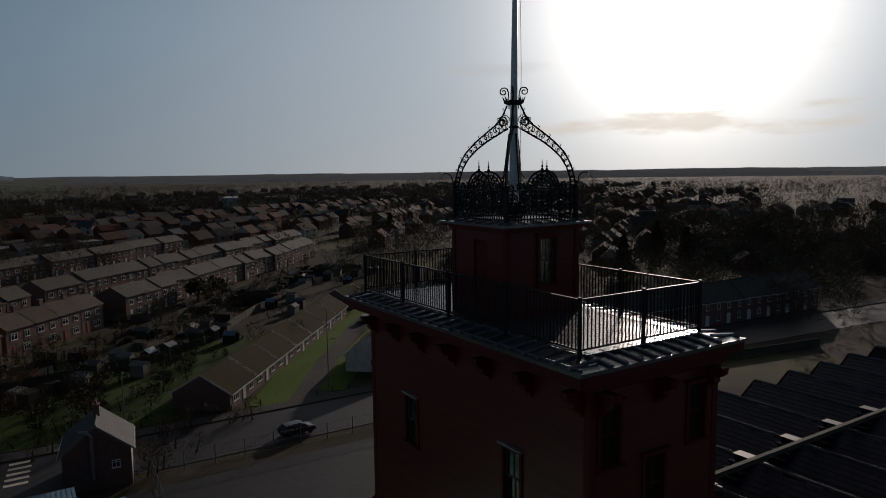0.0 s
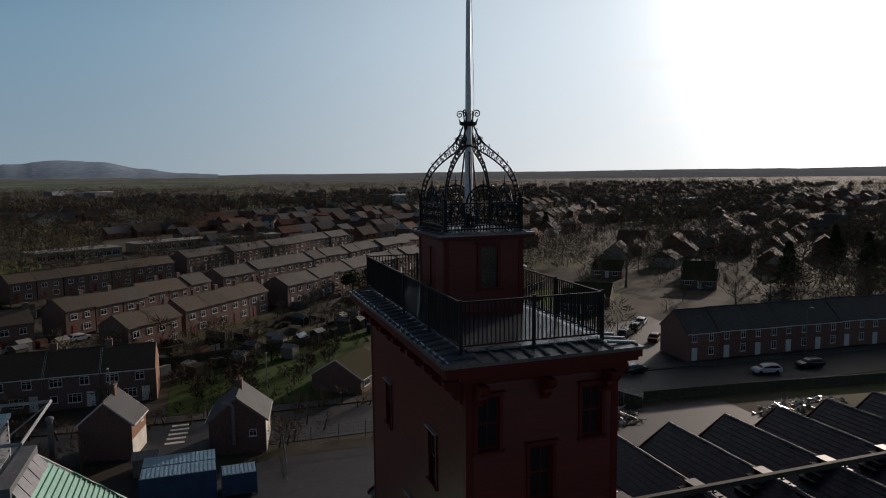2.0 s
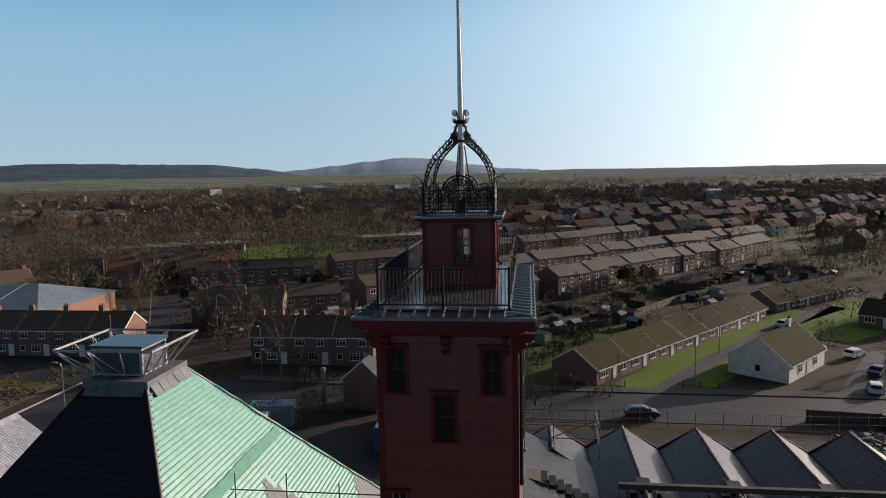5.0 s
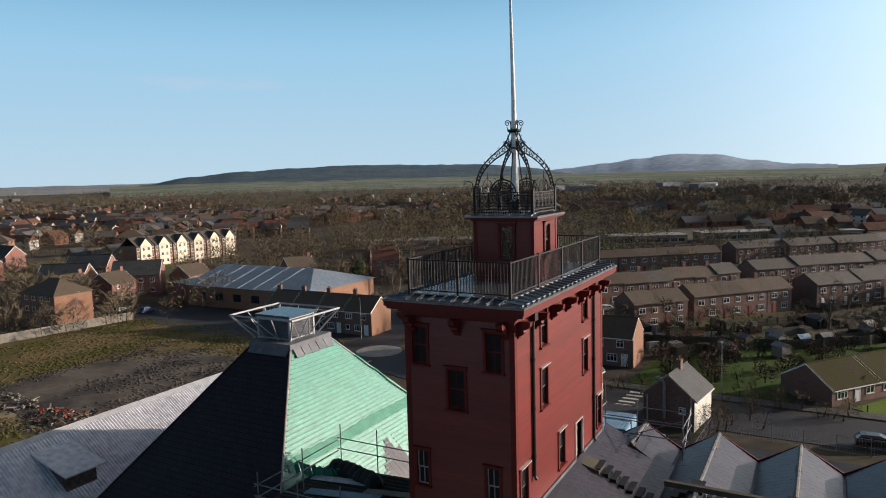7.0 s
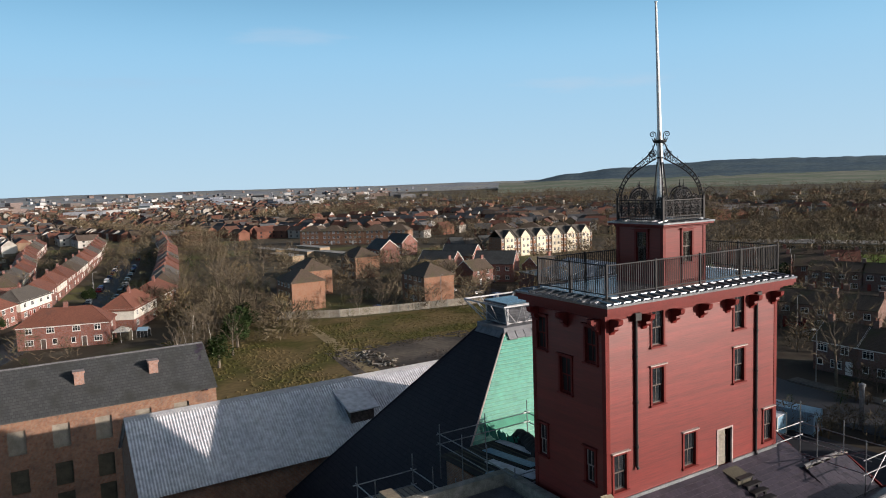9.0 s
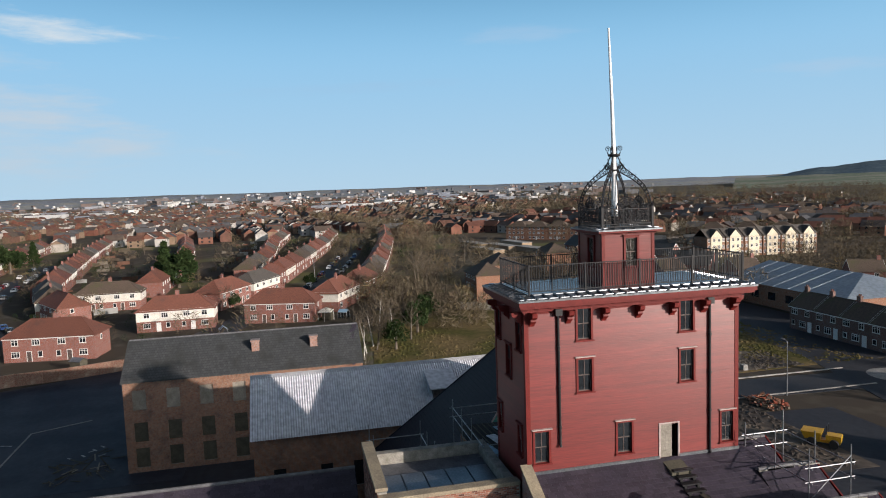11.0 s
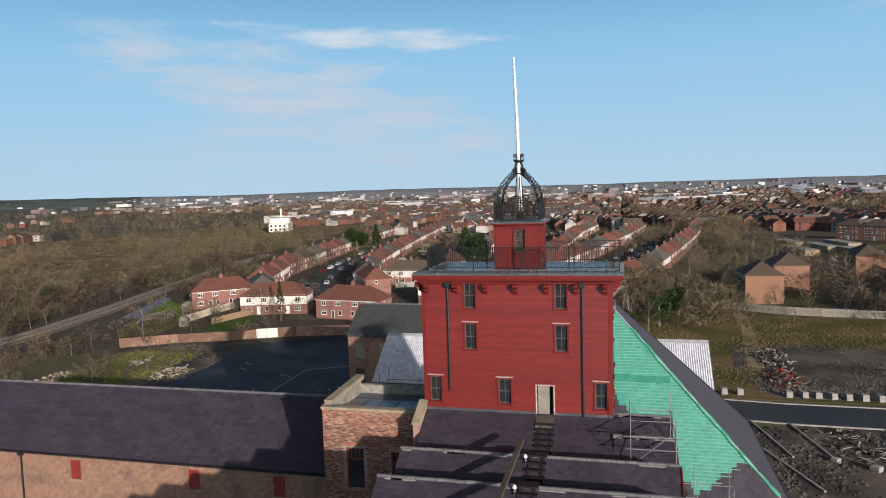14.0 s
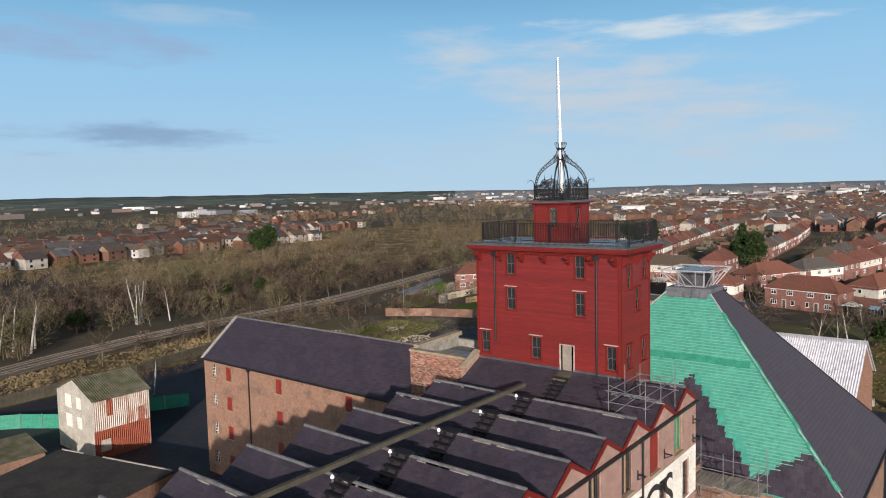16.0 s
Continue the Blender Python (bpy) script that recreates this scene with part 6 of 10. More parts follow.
def patch(name, pts, mat, label, category, lift=0.03, depth=0.05):
    """A flat sheet of ground from its outline, with a real edge."""
    return solid(name, Geo().prism([(x, y, lift - depth) for x, y in pts], (0, 0, depth)), mat, label, category, kind="structure")


def strip(name, path, width, mat, label, category, lift=0.04, depth=0.06):
    path = [Vector((x, y, 0)) for x, y in path]
    L, Rr = [], []
    for k, p in enumerate(path):
        d = (path[min(k + 1, len(path) - 1)] - path[max(k - 1, 0)]).normalized()
        nrm = Vector((-d.y, d.x, 0)) * width / 2
        L.append(p + nrm)
        Rr.append(p - nrm)
    g = Geo()
    for k in range(len(path) - 1):
        g.hexa([(*q.xy, lift - depth) for q in (Rr[k], Rr[k + 1], L[k + 1], L[k])] + [(*q.xy, lift) for q in (Rr[k], Rr[k + 1], L[k + 1], L[k])])
    return solid(name, g, mat, label, category, kind="structure")


patch("yard", [(-58, -78), (-20, -80), (26, -78), (70, -60), (70, 72), (-38, 72), (-42, 30), (-58, 28)], WET_YARD, "dark damp tarmac yard round the mill", "yard", 0.03)
patch("back_yard", [(-40, -12), (-40, -56), (-54, -58), (-84, -55), (-92, -38), (-98, -28), (-88, -12)], WET_TARMAC, "wet dark blue-black tarmac yard behind the slate range", "yard", 0.045)
patch("muddy_ground", [(-38, -52), (-43.7, -50.8), (-53.8, -55.3), (-61, -53.8), (-73.2, -55.4), (-82.6, -52.1), (-83.6, -62.3), (-79.8, -73), (-73.9, -83), (-66, -80), (-44, -72), (-36, -62)], MUD, "churned wet brown mud beside the yard", "ground", 0.056)
patch("rough_meadow", [(-330, -168), (-150, -168), (-50, -205), (-70, -265), (-210, -340), (-430, -420), (-640, -350), (-560, -215)], DRY_GRASS, "dry tan winter meadow among the scrub", "meadow", 0.05)
patch("field", [(-140, 22), (-56, 12), (-56, 40), (-57, 92), (-117, 98), (-121, 60), (-130, 46)], ROUGH_GRASS, "rough grass field beside the mill", "field", 0.04)
patch("bare_ground", [(-88, 40), (-70, 38), (-57.5, 42), (-57.5, 84), (-80, 78), (-92, 62)], MUD, "bare churned muddy ground", "ground", 0.055)
patch("building_plot", [(-44, 33), (-22, 31), (-20, 62), (-41, 62)], MUD, "bare building plot beside the road", "ground", 0.055)
patch("railway_bank", [(70, -61), (26, -78.5), (-20, -81.5), (-60, -92), (-66, -106), (-24, -104), (25, -91), (70, -72)], DRY_GRASS, "rough brown bank between the yard and the railway", "ground", 0.052)
strip("track", [(-125, 46.8), (-110, 46.2), (-95, 44.4), (-78, 42.4), (-66, 41)], 2.6, TRODDEN, "pale trodden track across the field", "track", 0.07)
strip("road", [(-170, 112), (-110, 99), (-60, 93), (-30, 84), (0, 82), (50, 81.5), (110, 79), (200, 70)], 11.0, TARMAC, "wide worn tarmac road", "road", 0.06)
strip("road", [(-47, 92), (-49.5, 60), (-50, 42), (-52, 25)], 8.5, TARMAC, "tarmac side road", "road", 0.066)
strip("road", [(-48, 92), (-62, 118), (-75, 160), (-120, 240)], 8.0, TARMAC, "tarmac side road", "road", 0.064)
strip("kerb", [(-44.9, 86), (-45.2, 60), (-45.6, 42), (-47.6, 25)], 0.25, CONCRETE, "pale concrete kerb", "kerb", 0.19, 0.18)
strip("kerb", [(-53.6, 88), (-54.0, 60), (-54.4, 42), (-56.2, 26)], 0.25, CONCRETE, "pale concrete kerb", "kerb", 0.19, 0.18)
strip("pavement", [(-30, 91.2), (0, 89.2), (50, 88.6), (78, 87.4)], 2.4, PAVE, "pale pavement along the road", "pavement", 0.17, 0.16)
strip("pavement", [(78, 86.6), (140, 83.2), (200, 77.2)], 2.2, PAVE, "pale pavement along the road", "pavement", 0.17, 0.16)
strip("street", [(-112, -22), (-150, -6), (-182, 9), (-250, 22), (-330, 36), (-420, 48)], 9.0, TARMAC, "residential street with parked cars", "road", 0.06)
strip("street", [(-120, -50), (-160, -78), (-200, -91), (-260, -101), (-330, -112)], 8.0, TARMAC, "residential street with parked cars", "road", 0.06)
strip("path", [(32, 88.5), (45, 108), (60, 129), (82, 152)], 4.2, PAVE, "pale path between lawns", "path", 0.05)
strip("lawn", [(28.5, 90), (41, 109), (57, 131), (72, 148)], 5.0, BRIGHT_GRASS, "bright front lawn strip", "lawn", 0.07)
strip("lawn", [(38, 92), (50, 107), (66, 127), (90, 143)], 5.0, BRIGHT_GRASS, "bright lawn strip", "lawn", 0.045)
patch("lawn", [(62, 126), (70, 118), (104, 148), (104, 164), (86, 160)], BRIGHT_GRASS, "sunlit green with bare trees", "lawn", 0.05)
patch("playing_field", [(-104, 228), (-90, 226), (-50, 258), (-54, 290), (-90, 302), (-112, 268)], BRIGHT_GRASS, "bright green playing field", "field", 0.05)
patch("gardens", [(-2, 91.2), (19, 91), (22, 100), (42, 126), (36, 134), (8, 116), (-2, 107)], GRASS, "rough dark green back gardens", "gardens", 0.04)
patch("car_park", [(56, 88.5), (77, 88.0), (92, 110), (94, 122), (70, 112)], TARMAC, "tarmac car park", "car park", 0.065)
patch("car_park", [(-118, 99), (-57, 95), (-57, 104), (-84, 112), (-118, 112)], TARMAC, "shaded tarmac car park", "car park", 0.05)
patch("lawn", [(-84, -92), (-90, -85), (-98, -86.2), (-121.8, -99.7), (-138.3, -118.4), (-107, -103)], BRIGHT_GRASS, "sunlit back garden lawn", "lawn", 0.05)
patch("lawn", [(-93, -78), (-92, -68), (-107, -69), (-112, -73.8), (-100.2, -77.4)], GRASS, "back garden lawn below the orange fence", "lawn", 0.05)
patch("court", [(-105.9, -108.7), (-140.9, -121), (-137, -115.6), (-106.5, -103.6)], COURT, "pale blue surfaced court in a back garden", "court", 0.06)
patch("grassy_bank", [(-42, -71), (-56, -78), (-68.7, -80.5), (-73.4, -76.5), (-76.9, -65.8), (-62.3, -64.2), (-55.3, -59.8), (-47.2, -60.4)], BANK_GRASS, "mossy green bank with rubble beside the mud", "ground", 0.075)
strip("kerb", [(-45.6, -34.0), (-62.5, -34.5), (-66, -27.7)], 0.22, CONCRETE, "worn concrete kerb in the yard", "kerb", 0.12, 0.1)
for x, y, ln, a in ((-50.3, -37.9, 2.6, 20), (-58.6, -36.9, 1.6, 70), (-59.3, -37.6, 1.6, 10), (-51.1, -26.8, 0.9, 40), (-51.6, -25.4, 0.9, 40), (-52.4, -24.8, 0.9, 130), (-53.4, -24.5, 0.9, 40), (-54.4, -23.8, 0.9, 40), (-50.6, -23.2, 0.9, 130), (-66, -48.5, 2.2, 60), (-62, -47.2, 1.8, 60)):
    dx, dy = ln * math.cos(radians(a)), ln * math.sin(radians(a))
    strip("road_marking", [(x, y), (x + dx, y + dy)], 0.22, ROAD_PAINT, "worn white paint mark on the tarmac", "marking", 0.062, 0.02)
disc = Geo()
disc.lathe([(0.1, 0.10), (3.6, 0.10), (4.2, 0.075)], (-47.5, 92.5, 0), 28)
solid("roundabout", disc, CONCRETE, "pale circular mini roundabout", "roundabout", kind="structure")

# clods and tufts that roughen the open ground
def roughen(name, x0, x1, y0, y1, n, mat, label, seed, wide=(0.25, 0.8), high=(0.05, 0.2), inside=None):
    r = random.Random(seed)
    g = Geo()
    while len(g.v) < n * 5:
        x, y = r.uniform(x0, x1), r.uniform(y0, y1)
        if noise.noise((x * 0.09, y * 0.09, seed)) + r.uniform(-0.35, 0.35) < 0 or (inside and not inside(x, y)):
            continue
        w, hh, a = r.uniform(*wide), r.uniform(*high), r.uniform(0, 1.57)
        i = len(g.v)
        g.v += [(x + w * math.cos(a + k * 1.57), y + w * 0.7 * math.sin(a + k * 1.57), 0.04) for k in range(4)] + [(x + r.uniform(-w, w) * 0.3, y, 0.05 + hh)]
        g.f += [(i, i + 1, i + 4), (i + 1, i + 2, i + 4), (i + 2, i + 3, i + 4), (i + 3, i, i + 4)]
    return solid(name, g, mat, label, "ground cover", kind="stuff")


roughen("grass_tufts", -132, -57, 16, 97, 5200, ROUGH_GRASS, "rough grass tufts over the field", 3, inside=lambda x, y: x > -118 + (y < 46) * (y - 46) * 0.2 and not (-90 < x < -57 and 42 < y < 78))
roughen("mud_clods", -92, -57.5, 40, 84, 2200, MUD, "clods of churned mud on bare ground", 4)
roughen("mud_clods", -80, -40, -80, -54, 1100, MUD, "clods of churned mud beside the yard", 5)
roughen("bank_tufts", -72, -46, -77, -61, 1500, BANK_GRASS, "mossy tufts on the green bank", 9, (0.2, 0.6), (0.05, 0.2))
roughen("mud_clods", -44, -21, 31, 62, 900, MUD, "clods of churned mud on the plot", 6)
roughen("bank_tufts", -60, 66, -104, -64, 1800, DRY_GRASS, "dry grass tufts on the railway bank", 12, (0.3, 0.9), (0.15, 0.5), inside=lambda x, y: -84 - 0.0 * x - (x < -20) * (-20 - x) * 0.25 + max(0, x - 26) * 0.4 > y > -100 - (x < -20) * (-20 - x) * 0.1 + max(0, x + 6) * 0.28)
roughen("meadow_tufts", -560, -60, -400, -175, 4500, DRY_GRASS, "dry grass tufts over the winter meadow", 7, (0.5, 1.6), (0.2, 0.6))

# railway along the scrub
RAIL = [(60, -82), (25, -96), (-6, -106), (-24, -110), (-55, -113), (-86, -115.5), (-118, -122), (-152, -131), (-200, -143), (-280, -160)]


def off_rail(x, y):
    """Distance from the railway's middle line, negative on the town's side."""
    best = 1e9
    for (xa, ya), (xb, yb) in zip(RAIL, RAIL[1:]):
        dx, dy = xb - xa, yb - ya
        k = min(1, max(0, ((x - xa) * dx + (y - ya) * dy) / (dx * dx + dy * dy)))
        ex, ey = x - xa - k * dx, y - ya - k * dy
        dist = math.hypot(ex, ey)
        if dist < abs(best):
            best = -dist if ey > 0 else dist
    return best


strip("railway_bed", RAIL, 7.6, BALLAST, "brown stone railway ballast", "railway", 0.35, 0.38)
for k, off in enumerate((-2.4, -0.95, 1.0, 2.45)):
    pts = []
    for i, (x, y) in enumerate(RAIL):
        a, bq = Vector(RAIL[max(i - 1, 0)]), Vector(RAIL[min(i + 1, len(RAIL) - 1)])
        d = (bq - a).normalized()
        pts.append((x - d.y * off, y + d.x * off))
    strip("rail", pts, 0.12, RAIL_STEEL, "rusty worn steel rail", "rail", 0.52, 0.16)

# sleepers under the two tracks
bed = bpy.data.objects["railway_bed"]
gs = Geo()
for (xa, ya), (xb, yb) in zip(RAIL, RAIL[1:]):
    d = Vector((xb - xa, yb - ya))
    for k in range(int(d.length / 0.9)):
        p = Vector((xa, ya)) + d.normalized() * (0.9 * k)
        nrm = Vector((-d.y, d.x)).normalized()
        dn = d.normalized() * 0.13
        for off in (-1.67, 1.72):
            c, e = p + nrm * (off - 1.25), p + nrm * (off + 1.25)
            q = [c - dn, c + dn, e + dn, e - dn]
            gs.hexa([(*v, 0.33) for v in q] + [(*v, 0.40) for v in q])
tagged(part("sleeper", gs, TIMBER_DARK, bed), kind="stuff")

# distant hills
def hill(name, az0, az1, dist, heights, mat, label):
    """A far ridge between two bearings, from its outline in metres of height."""
    g = Geo()
    n = 160
    for i in range(n + 1):
        f = i / n
        az = radians(az0 + (az1 - az0) * f)
        q = f * (len(heights) - 1)
        k = min(int(q), len(heights) - 2)
        s = q - k
        s = s * s * (3 - 2 * s)
        body = heights[k] * (1 - s) + heights[k + 1] * s
        hh = body + 3.0 * noise.noise((f * 14, az0, 0)) + 3.0 * noise.noise((f * 50, az0, 3))
        for d, z in ((dist - 1300, -2), (dist - 600, body * 0.4), (dist, hh), (dist + 200, -3)):
            g.v.append((d * math.sin(az), d * math.cos(az), max(z, -3)))
    for i in range(n):
        for j in range(3):
            g.f.append((i * 4 + j, (i + 1) * 4 + j, (i + 1) * 4 + j + 1, i * 4 + j + 1))
    return solid(name, g, mat, label, "hill", kind="structure", smooth=True)


# Distance haze is painted into the hill colours as pale blue-grey.
HILL_BLUE = material("haze_tinted_blue_hill", (0.30, 0.37, 0.46), (0.26, 0.33, 0.42), 0.003, rough=1.0, spec=0.0)
HILL_WOOD = material("haze_tinted_wooded_hill", (0.085, 0.125, 0.165), (0.12, 0.16, 0.18), 0.006, rough=1.0, spec=0.0)
HILL_FIELD = material("haze_tinted_far_fields", (0.26, 0.285, 0.32), (0.33, 0.33, 0.30), 0.008, contrast=(0.46, 0.60), rough=1.0, spec=0.0, fine=0.05)
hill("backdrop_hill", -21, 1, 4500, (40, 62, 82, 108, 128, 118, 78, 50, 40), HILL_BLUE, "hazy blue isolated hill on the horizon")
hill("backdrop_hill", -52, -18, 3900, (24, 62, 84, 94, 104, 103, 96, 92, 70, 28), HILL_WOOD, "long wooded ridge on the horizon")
FIELD_GREEN = material("haze_tinted_green_fields", (0.17, 0.205, 0.16), (0.24, 0.25, 0.21), 0.006, contrast=(0.44, 0.58), rough=1.0, spec=0.0)
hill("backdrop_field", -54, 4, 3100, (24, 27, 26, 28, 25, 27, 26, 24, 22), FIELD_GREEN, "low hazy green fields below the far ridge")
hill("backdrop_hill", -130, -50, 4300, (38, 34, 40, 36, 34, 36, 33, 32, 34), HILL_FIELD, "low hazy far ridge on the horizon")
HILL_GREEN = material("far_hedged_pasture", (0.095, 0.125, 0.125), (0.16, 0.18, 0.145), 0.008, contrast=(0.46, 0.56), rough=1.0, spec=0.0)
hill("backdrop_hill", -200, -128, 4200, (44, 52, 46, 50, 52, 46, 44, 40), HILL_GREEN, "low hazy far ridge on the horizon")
HAZE_RIDGE = material("haze_glow_ridge", (0.19, 0.20, 0.215), (0.14, 0.155, 0.165), 0.006, rough=1.0, spec=0.0)
# Faint bluish glow added to the ridge in place of backlit haze.
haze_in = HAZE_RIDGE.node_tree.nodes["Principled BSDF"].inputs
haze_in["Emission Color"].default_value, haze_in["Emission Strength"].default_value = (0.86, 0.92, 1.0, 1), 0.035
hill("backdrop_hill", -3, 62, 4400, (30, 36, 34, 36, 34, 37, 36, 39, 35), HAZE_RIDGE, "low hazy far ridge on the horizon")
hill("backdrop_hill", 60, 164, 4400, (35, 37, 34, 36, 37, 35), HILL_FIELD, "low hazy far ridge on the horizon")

# ---- houses ----
WIN_CACHE = {}


def casement(w, hh, bars=2):
    """Meshes of a white framed window and its pane; the wall's face is local y = 0, outwards is +y."""
    key = (w, hh, bars)
    if key not in WIN_CACHE:
        g = Geo()
        t = 0.08
        g.box(-w / 2, 0.0, 0, -w / 2 + t, 0.07, hh).box(w / 2 - t, 0.0, 0, w / 2, 0.07, hh)
        g.box(-w / 2 + t, 0, 0, w / 2 - t, 0.07, t).box(-w / 2 + t, 0, hh - t, w / 2 - t, 0.07, hh)
        for k in range(1, bars):
            x = -w / 2 + w * k / bars
            g.box(x - 0.035, 0, t, x + 0.035, 0.065, hh - t)
        if bars > 1:
            g.box(-w / 2 + t, 0, hh * 0.66, w / 2 - t, 0.06, hh * 0.66 + 0.05)
        g.box(-w / 2 - 0.06, 0, -0.07, w / 2 + 0.06, 0.12, -0.005)
        fm = g.mesh("window")
        fm.materials.append(WINDOW_WHITE)
        pm = Geo().box(-w / 2 + t, 0.008, t, w / 2 - t, 0.03, hh - t).mesh("pane")
        pm.materials.append(GLASS)
        WIN_CACHE[key] = (fm, pm)
    return WIN_CACHE[key]


def joined_casement(w, hh, bars=2):
    """The same window, frame and glass in one mesh, for houses further off."""
    key = (w, hh, bars, "j")
    if key not in WIN_CACHE:
        fm, pm = casement(w, hh, bars)
        v = [tuple(q.co) for q in fm.vertices]
        n = len(v)
        f = [tuple(q.vertices) for q in fm.polygons]
        m0 = len(f)
        v += [tuple(q.co) for q in pm.vertices]
        f += [tuple(n + k for k in q.vertices) for q in pm.polygons]
        me = bpy.data.meshes.new("window")
        me.from_pydata(v, [], f)
        me.materials.append(WINDOW_WHITE)
        me.materials.append(GLASS)
        me.polygons.foreach_set("material_index", [0] * m0 + [1] * (len(f) - m0))
        WIN_CACHE[key] = me
    return WIN_CACHE[key]


def side_pose(side, a, z, w, d):
    return {"f": pose(a, -d / 2, z, 0, 0, 180), "b": pose(a, d / 2, z, 0, 0, 0), "l": pose(-w / 2, a, z, 0, 0, 90), "r": pose(w / 2, a, z, 0, 0, -90)}[side]


def house(name, label, w, d, eave, ridge, wall, tile, roof="gable", windows=(), doors=(), chimneys=(), upper=None, barge=None, over=0.35, group="", door_mat=None, porch=False, at=None, storey=2.55, near=True):
    """A house with its ridge along local x and its front towards local -y. windows: (side, along, sill, width, height, lights)."""
    ob = thing(name, label, "house", group, at=at)
    zmid = storey
    body = Geo()
    if upper:
        body.box(-w / 2, -d / 2, 0, w / 2, d / 2, zmid)
        part("upper_wall", Geo().box(-w / 2 - 0.03, -d / 2 - 0.03, zmid, w / 2 + 0.03, d / 2 + 0.03, eave), upper, ob)
    else:
        body.box(-w / 2, -d / 2, 0, w / 2, d / 2, eave)
    if roof == "gable":
        for x in (-w / 2, w / 2 - 0.25):
            body.prism([(x, -d / 2, eave + 0.001), (x, d / 2, eave + 0.001), (x, 0, ridge - 0.12)], (0.25, 0, 0))
    part("wall", body, wall, ob)
    g = Geo()
    sl = (ridge - eave) / (d / 2)
    ye, ze = d / 2 + over, eave - over * sl
    if roof == "gable":
        xo = w / 2 + 0.12
        for s in (-1, 1):
            g.hexa([(-xo, 0, ridge - 0.14), (-xo, s * ye, ze - 0.14), (xo, s * ye, ze - 0.14), (xo, 0, ridge - 0.14), (-xo, 0, ridge), (-xo, s * ye, ze), (xo, s * ye, ze), (xo, 0, ridge)])
    else:
        xo, run = w / 2 + over, d / 2 + over
        a, b_, c, d_ = (-xo, -ye, ze), (xo, -ye, ze), (xo, ye, ze), (-xo, ye, ze)
        r0, r1 = (-xo + run, 0, ridge), (xo - run, 0, ridge)
        g.poly([a, b_, r1, r0], [b_, c, r1], [c, d_, r0, r1], [d_, a, r0])
        lo = [(x, y, z - 0.16) for x, y, z in (a, b_, c, d_)]
        g.poly(lo[::-1], [lo[0], lo[1], b_, a], [lo[1], lo[2], c, b_], [lo[2], lo[3], d_, c], [lo[3], lo[0], a, d_])
    if not near:
        g.tube([(-w / 2 - 0.12, 0, ridge), (w / 2 + 0.12, 0, ridge)] if roof == "gable" else [r0, r1], 0.11, 6)
    rf = part("roof", g, tile, ob)
    if not near:
        pass
    elif roof == "gable":
        part("ridge_tile", Geo().tube([(-w / 2 - 0.12, 0, ridge), (w / 2 + 0.12, 0, ridge)], 0.11, 6), tile, rf)
    else:
        part("ridge_tile", Geo().tube([r0, r1], 0.11, 6).tube([a, r0, d_], 0.09, 5).tube([b_, r1, c], 0.09, 5), tile, rf)
    if near:
        part("gutter", Geo().box(-w / 2, -ye - 0.09, ze - 0.2, w / 2, -ye, ze - 0.07).box(-w / 2, ye, ze - 0.2, w / 2, ye + 0.09, ze - 0.07), WINDOW_WHITE, ob)
    if barge:
        for x in (-w / 2 - 0.15, w / 2 + 0.121):
            for s in (-1, 1):
                part("bargeboard", Geo().prism([(x, 0, ridge + 0.02), (x, 0, ridge - 0.22), (x, s * ye, ze - 0.22), (x, s * ye, ze + 0.02)], (0.03, 0, 0)), barge, ob)
    for x, y in chimneys:
        cz = ridge + 0.9
        ch = part("chimney", Geo().box(x - 0.45, y - 0.3, ridge - 1.3, x + 0.45, y + 0.3, cz).box(x - 0.5, y - 0.35, cz, x + 0.5, y + 0.35, cz + 0.12), wall, ob)
        for dx in (-0.22, 0.22) if near else ():
            part("chimney_pot", Geo().lathe([(0.12, 0), (0.10, 0.35), (0.13, 0.4)], (x + dx, y, cz + 0.12), 8), TILE_RED, ch)
    for sd, a, z, ww, hh, bars in windows:
        fm, pm = casement(ww, hh, bars) if near else (joined_casement(ww, hh, bars), None)
        lift = 0.03 if upper and z > zmid else 0.0
        m = side_pose(sd, a, z, w + 2 * lift, d + 2 * lift)
        wn_ = part("window", fm, None, ob, at=m)
        if pm:
            part("pane", pm, None, wn_)
    for sd, a in doors:
        m = side_pose(sd, a, 0.1, w, d)
        dr = part("door", Geo().box(-0.42, 0, 0, 0.42, 0.05, 2.0).box(-0.32, 0.05, 1.1, 0.32, 0.065, 1.85).box(-0.32, 0.05, 0.15, 0.32, 0.065, 0.9), door_mat or WINDOW_WHITE, ob, at=m)
        if not near:
            continue
        part("door_frame", Geo().box(-0.52, 0, 0, -0.42, 0.08, 2.1).box(0.42, 0, 0, 0.52, 0.08, 2.1).box(-0.52, 0, 2.0, 0.52, 0.08, 2.1), WINDOW_WHITE, dr)
        if porch:
            part("porch_roof", Geo().slab((-0.9, 0, 2.6), (0.9, 0, 2.6), (0.9, 0.9, 2.3), (-0.9, 0.9, 2.3), -0.1), tile, dr)
    return ob


def semi_windows(w, sides="fb"):
    out = []
    for sd in sides:
        for s in (-1, 1):
            out += [(sd, s * w * 0.14, 3.35, 1.5, 1.15, 3), (sd, s * w * 0.37, 3.35, 1.3, 1.15, 2), (sd, s * w * 0.37, 0.95, 1.6, 1.2, 3)]
            if sd == "f":
                out.append((sd, s * w * 0.10, 0.95, 0.9, 1.2, 1))
    return out + [("l", 0.6, 3.4, 0.9, 1.0, 1), ("r", -0.6, 3.4, 0.9, 1.0, 1)]


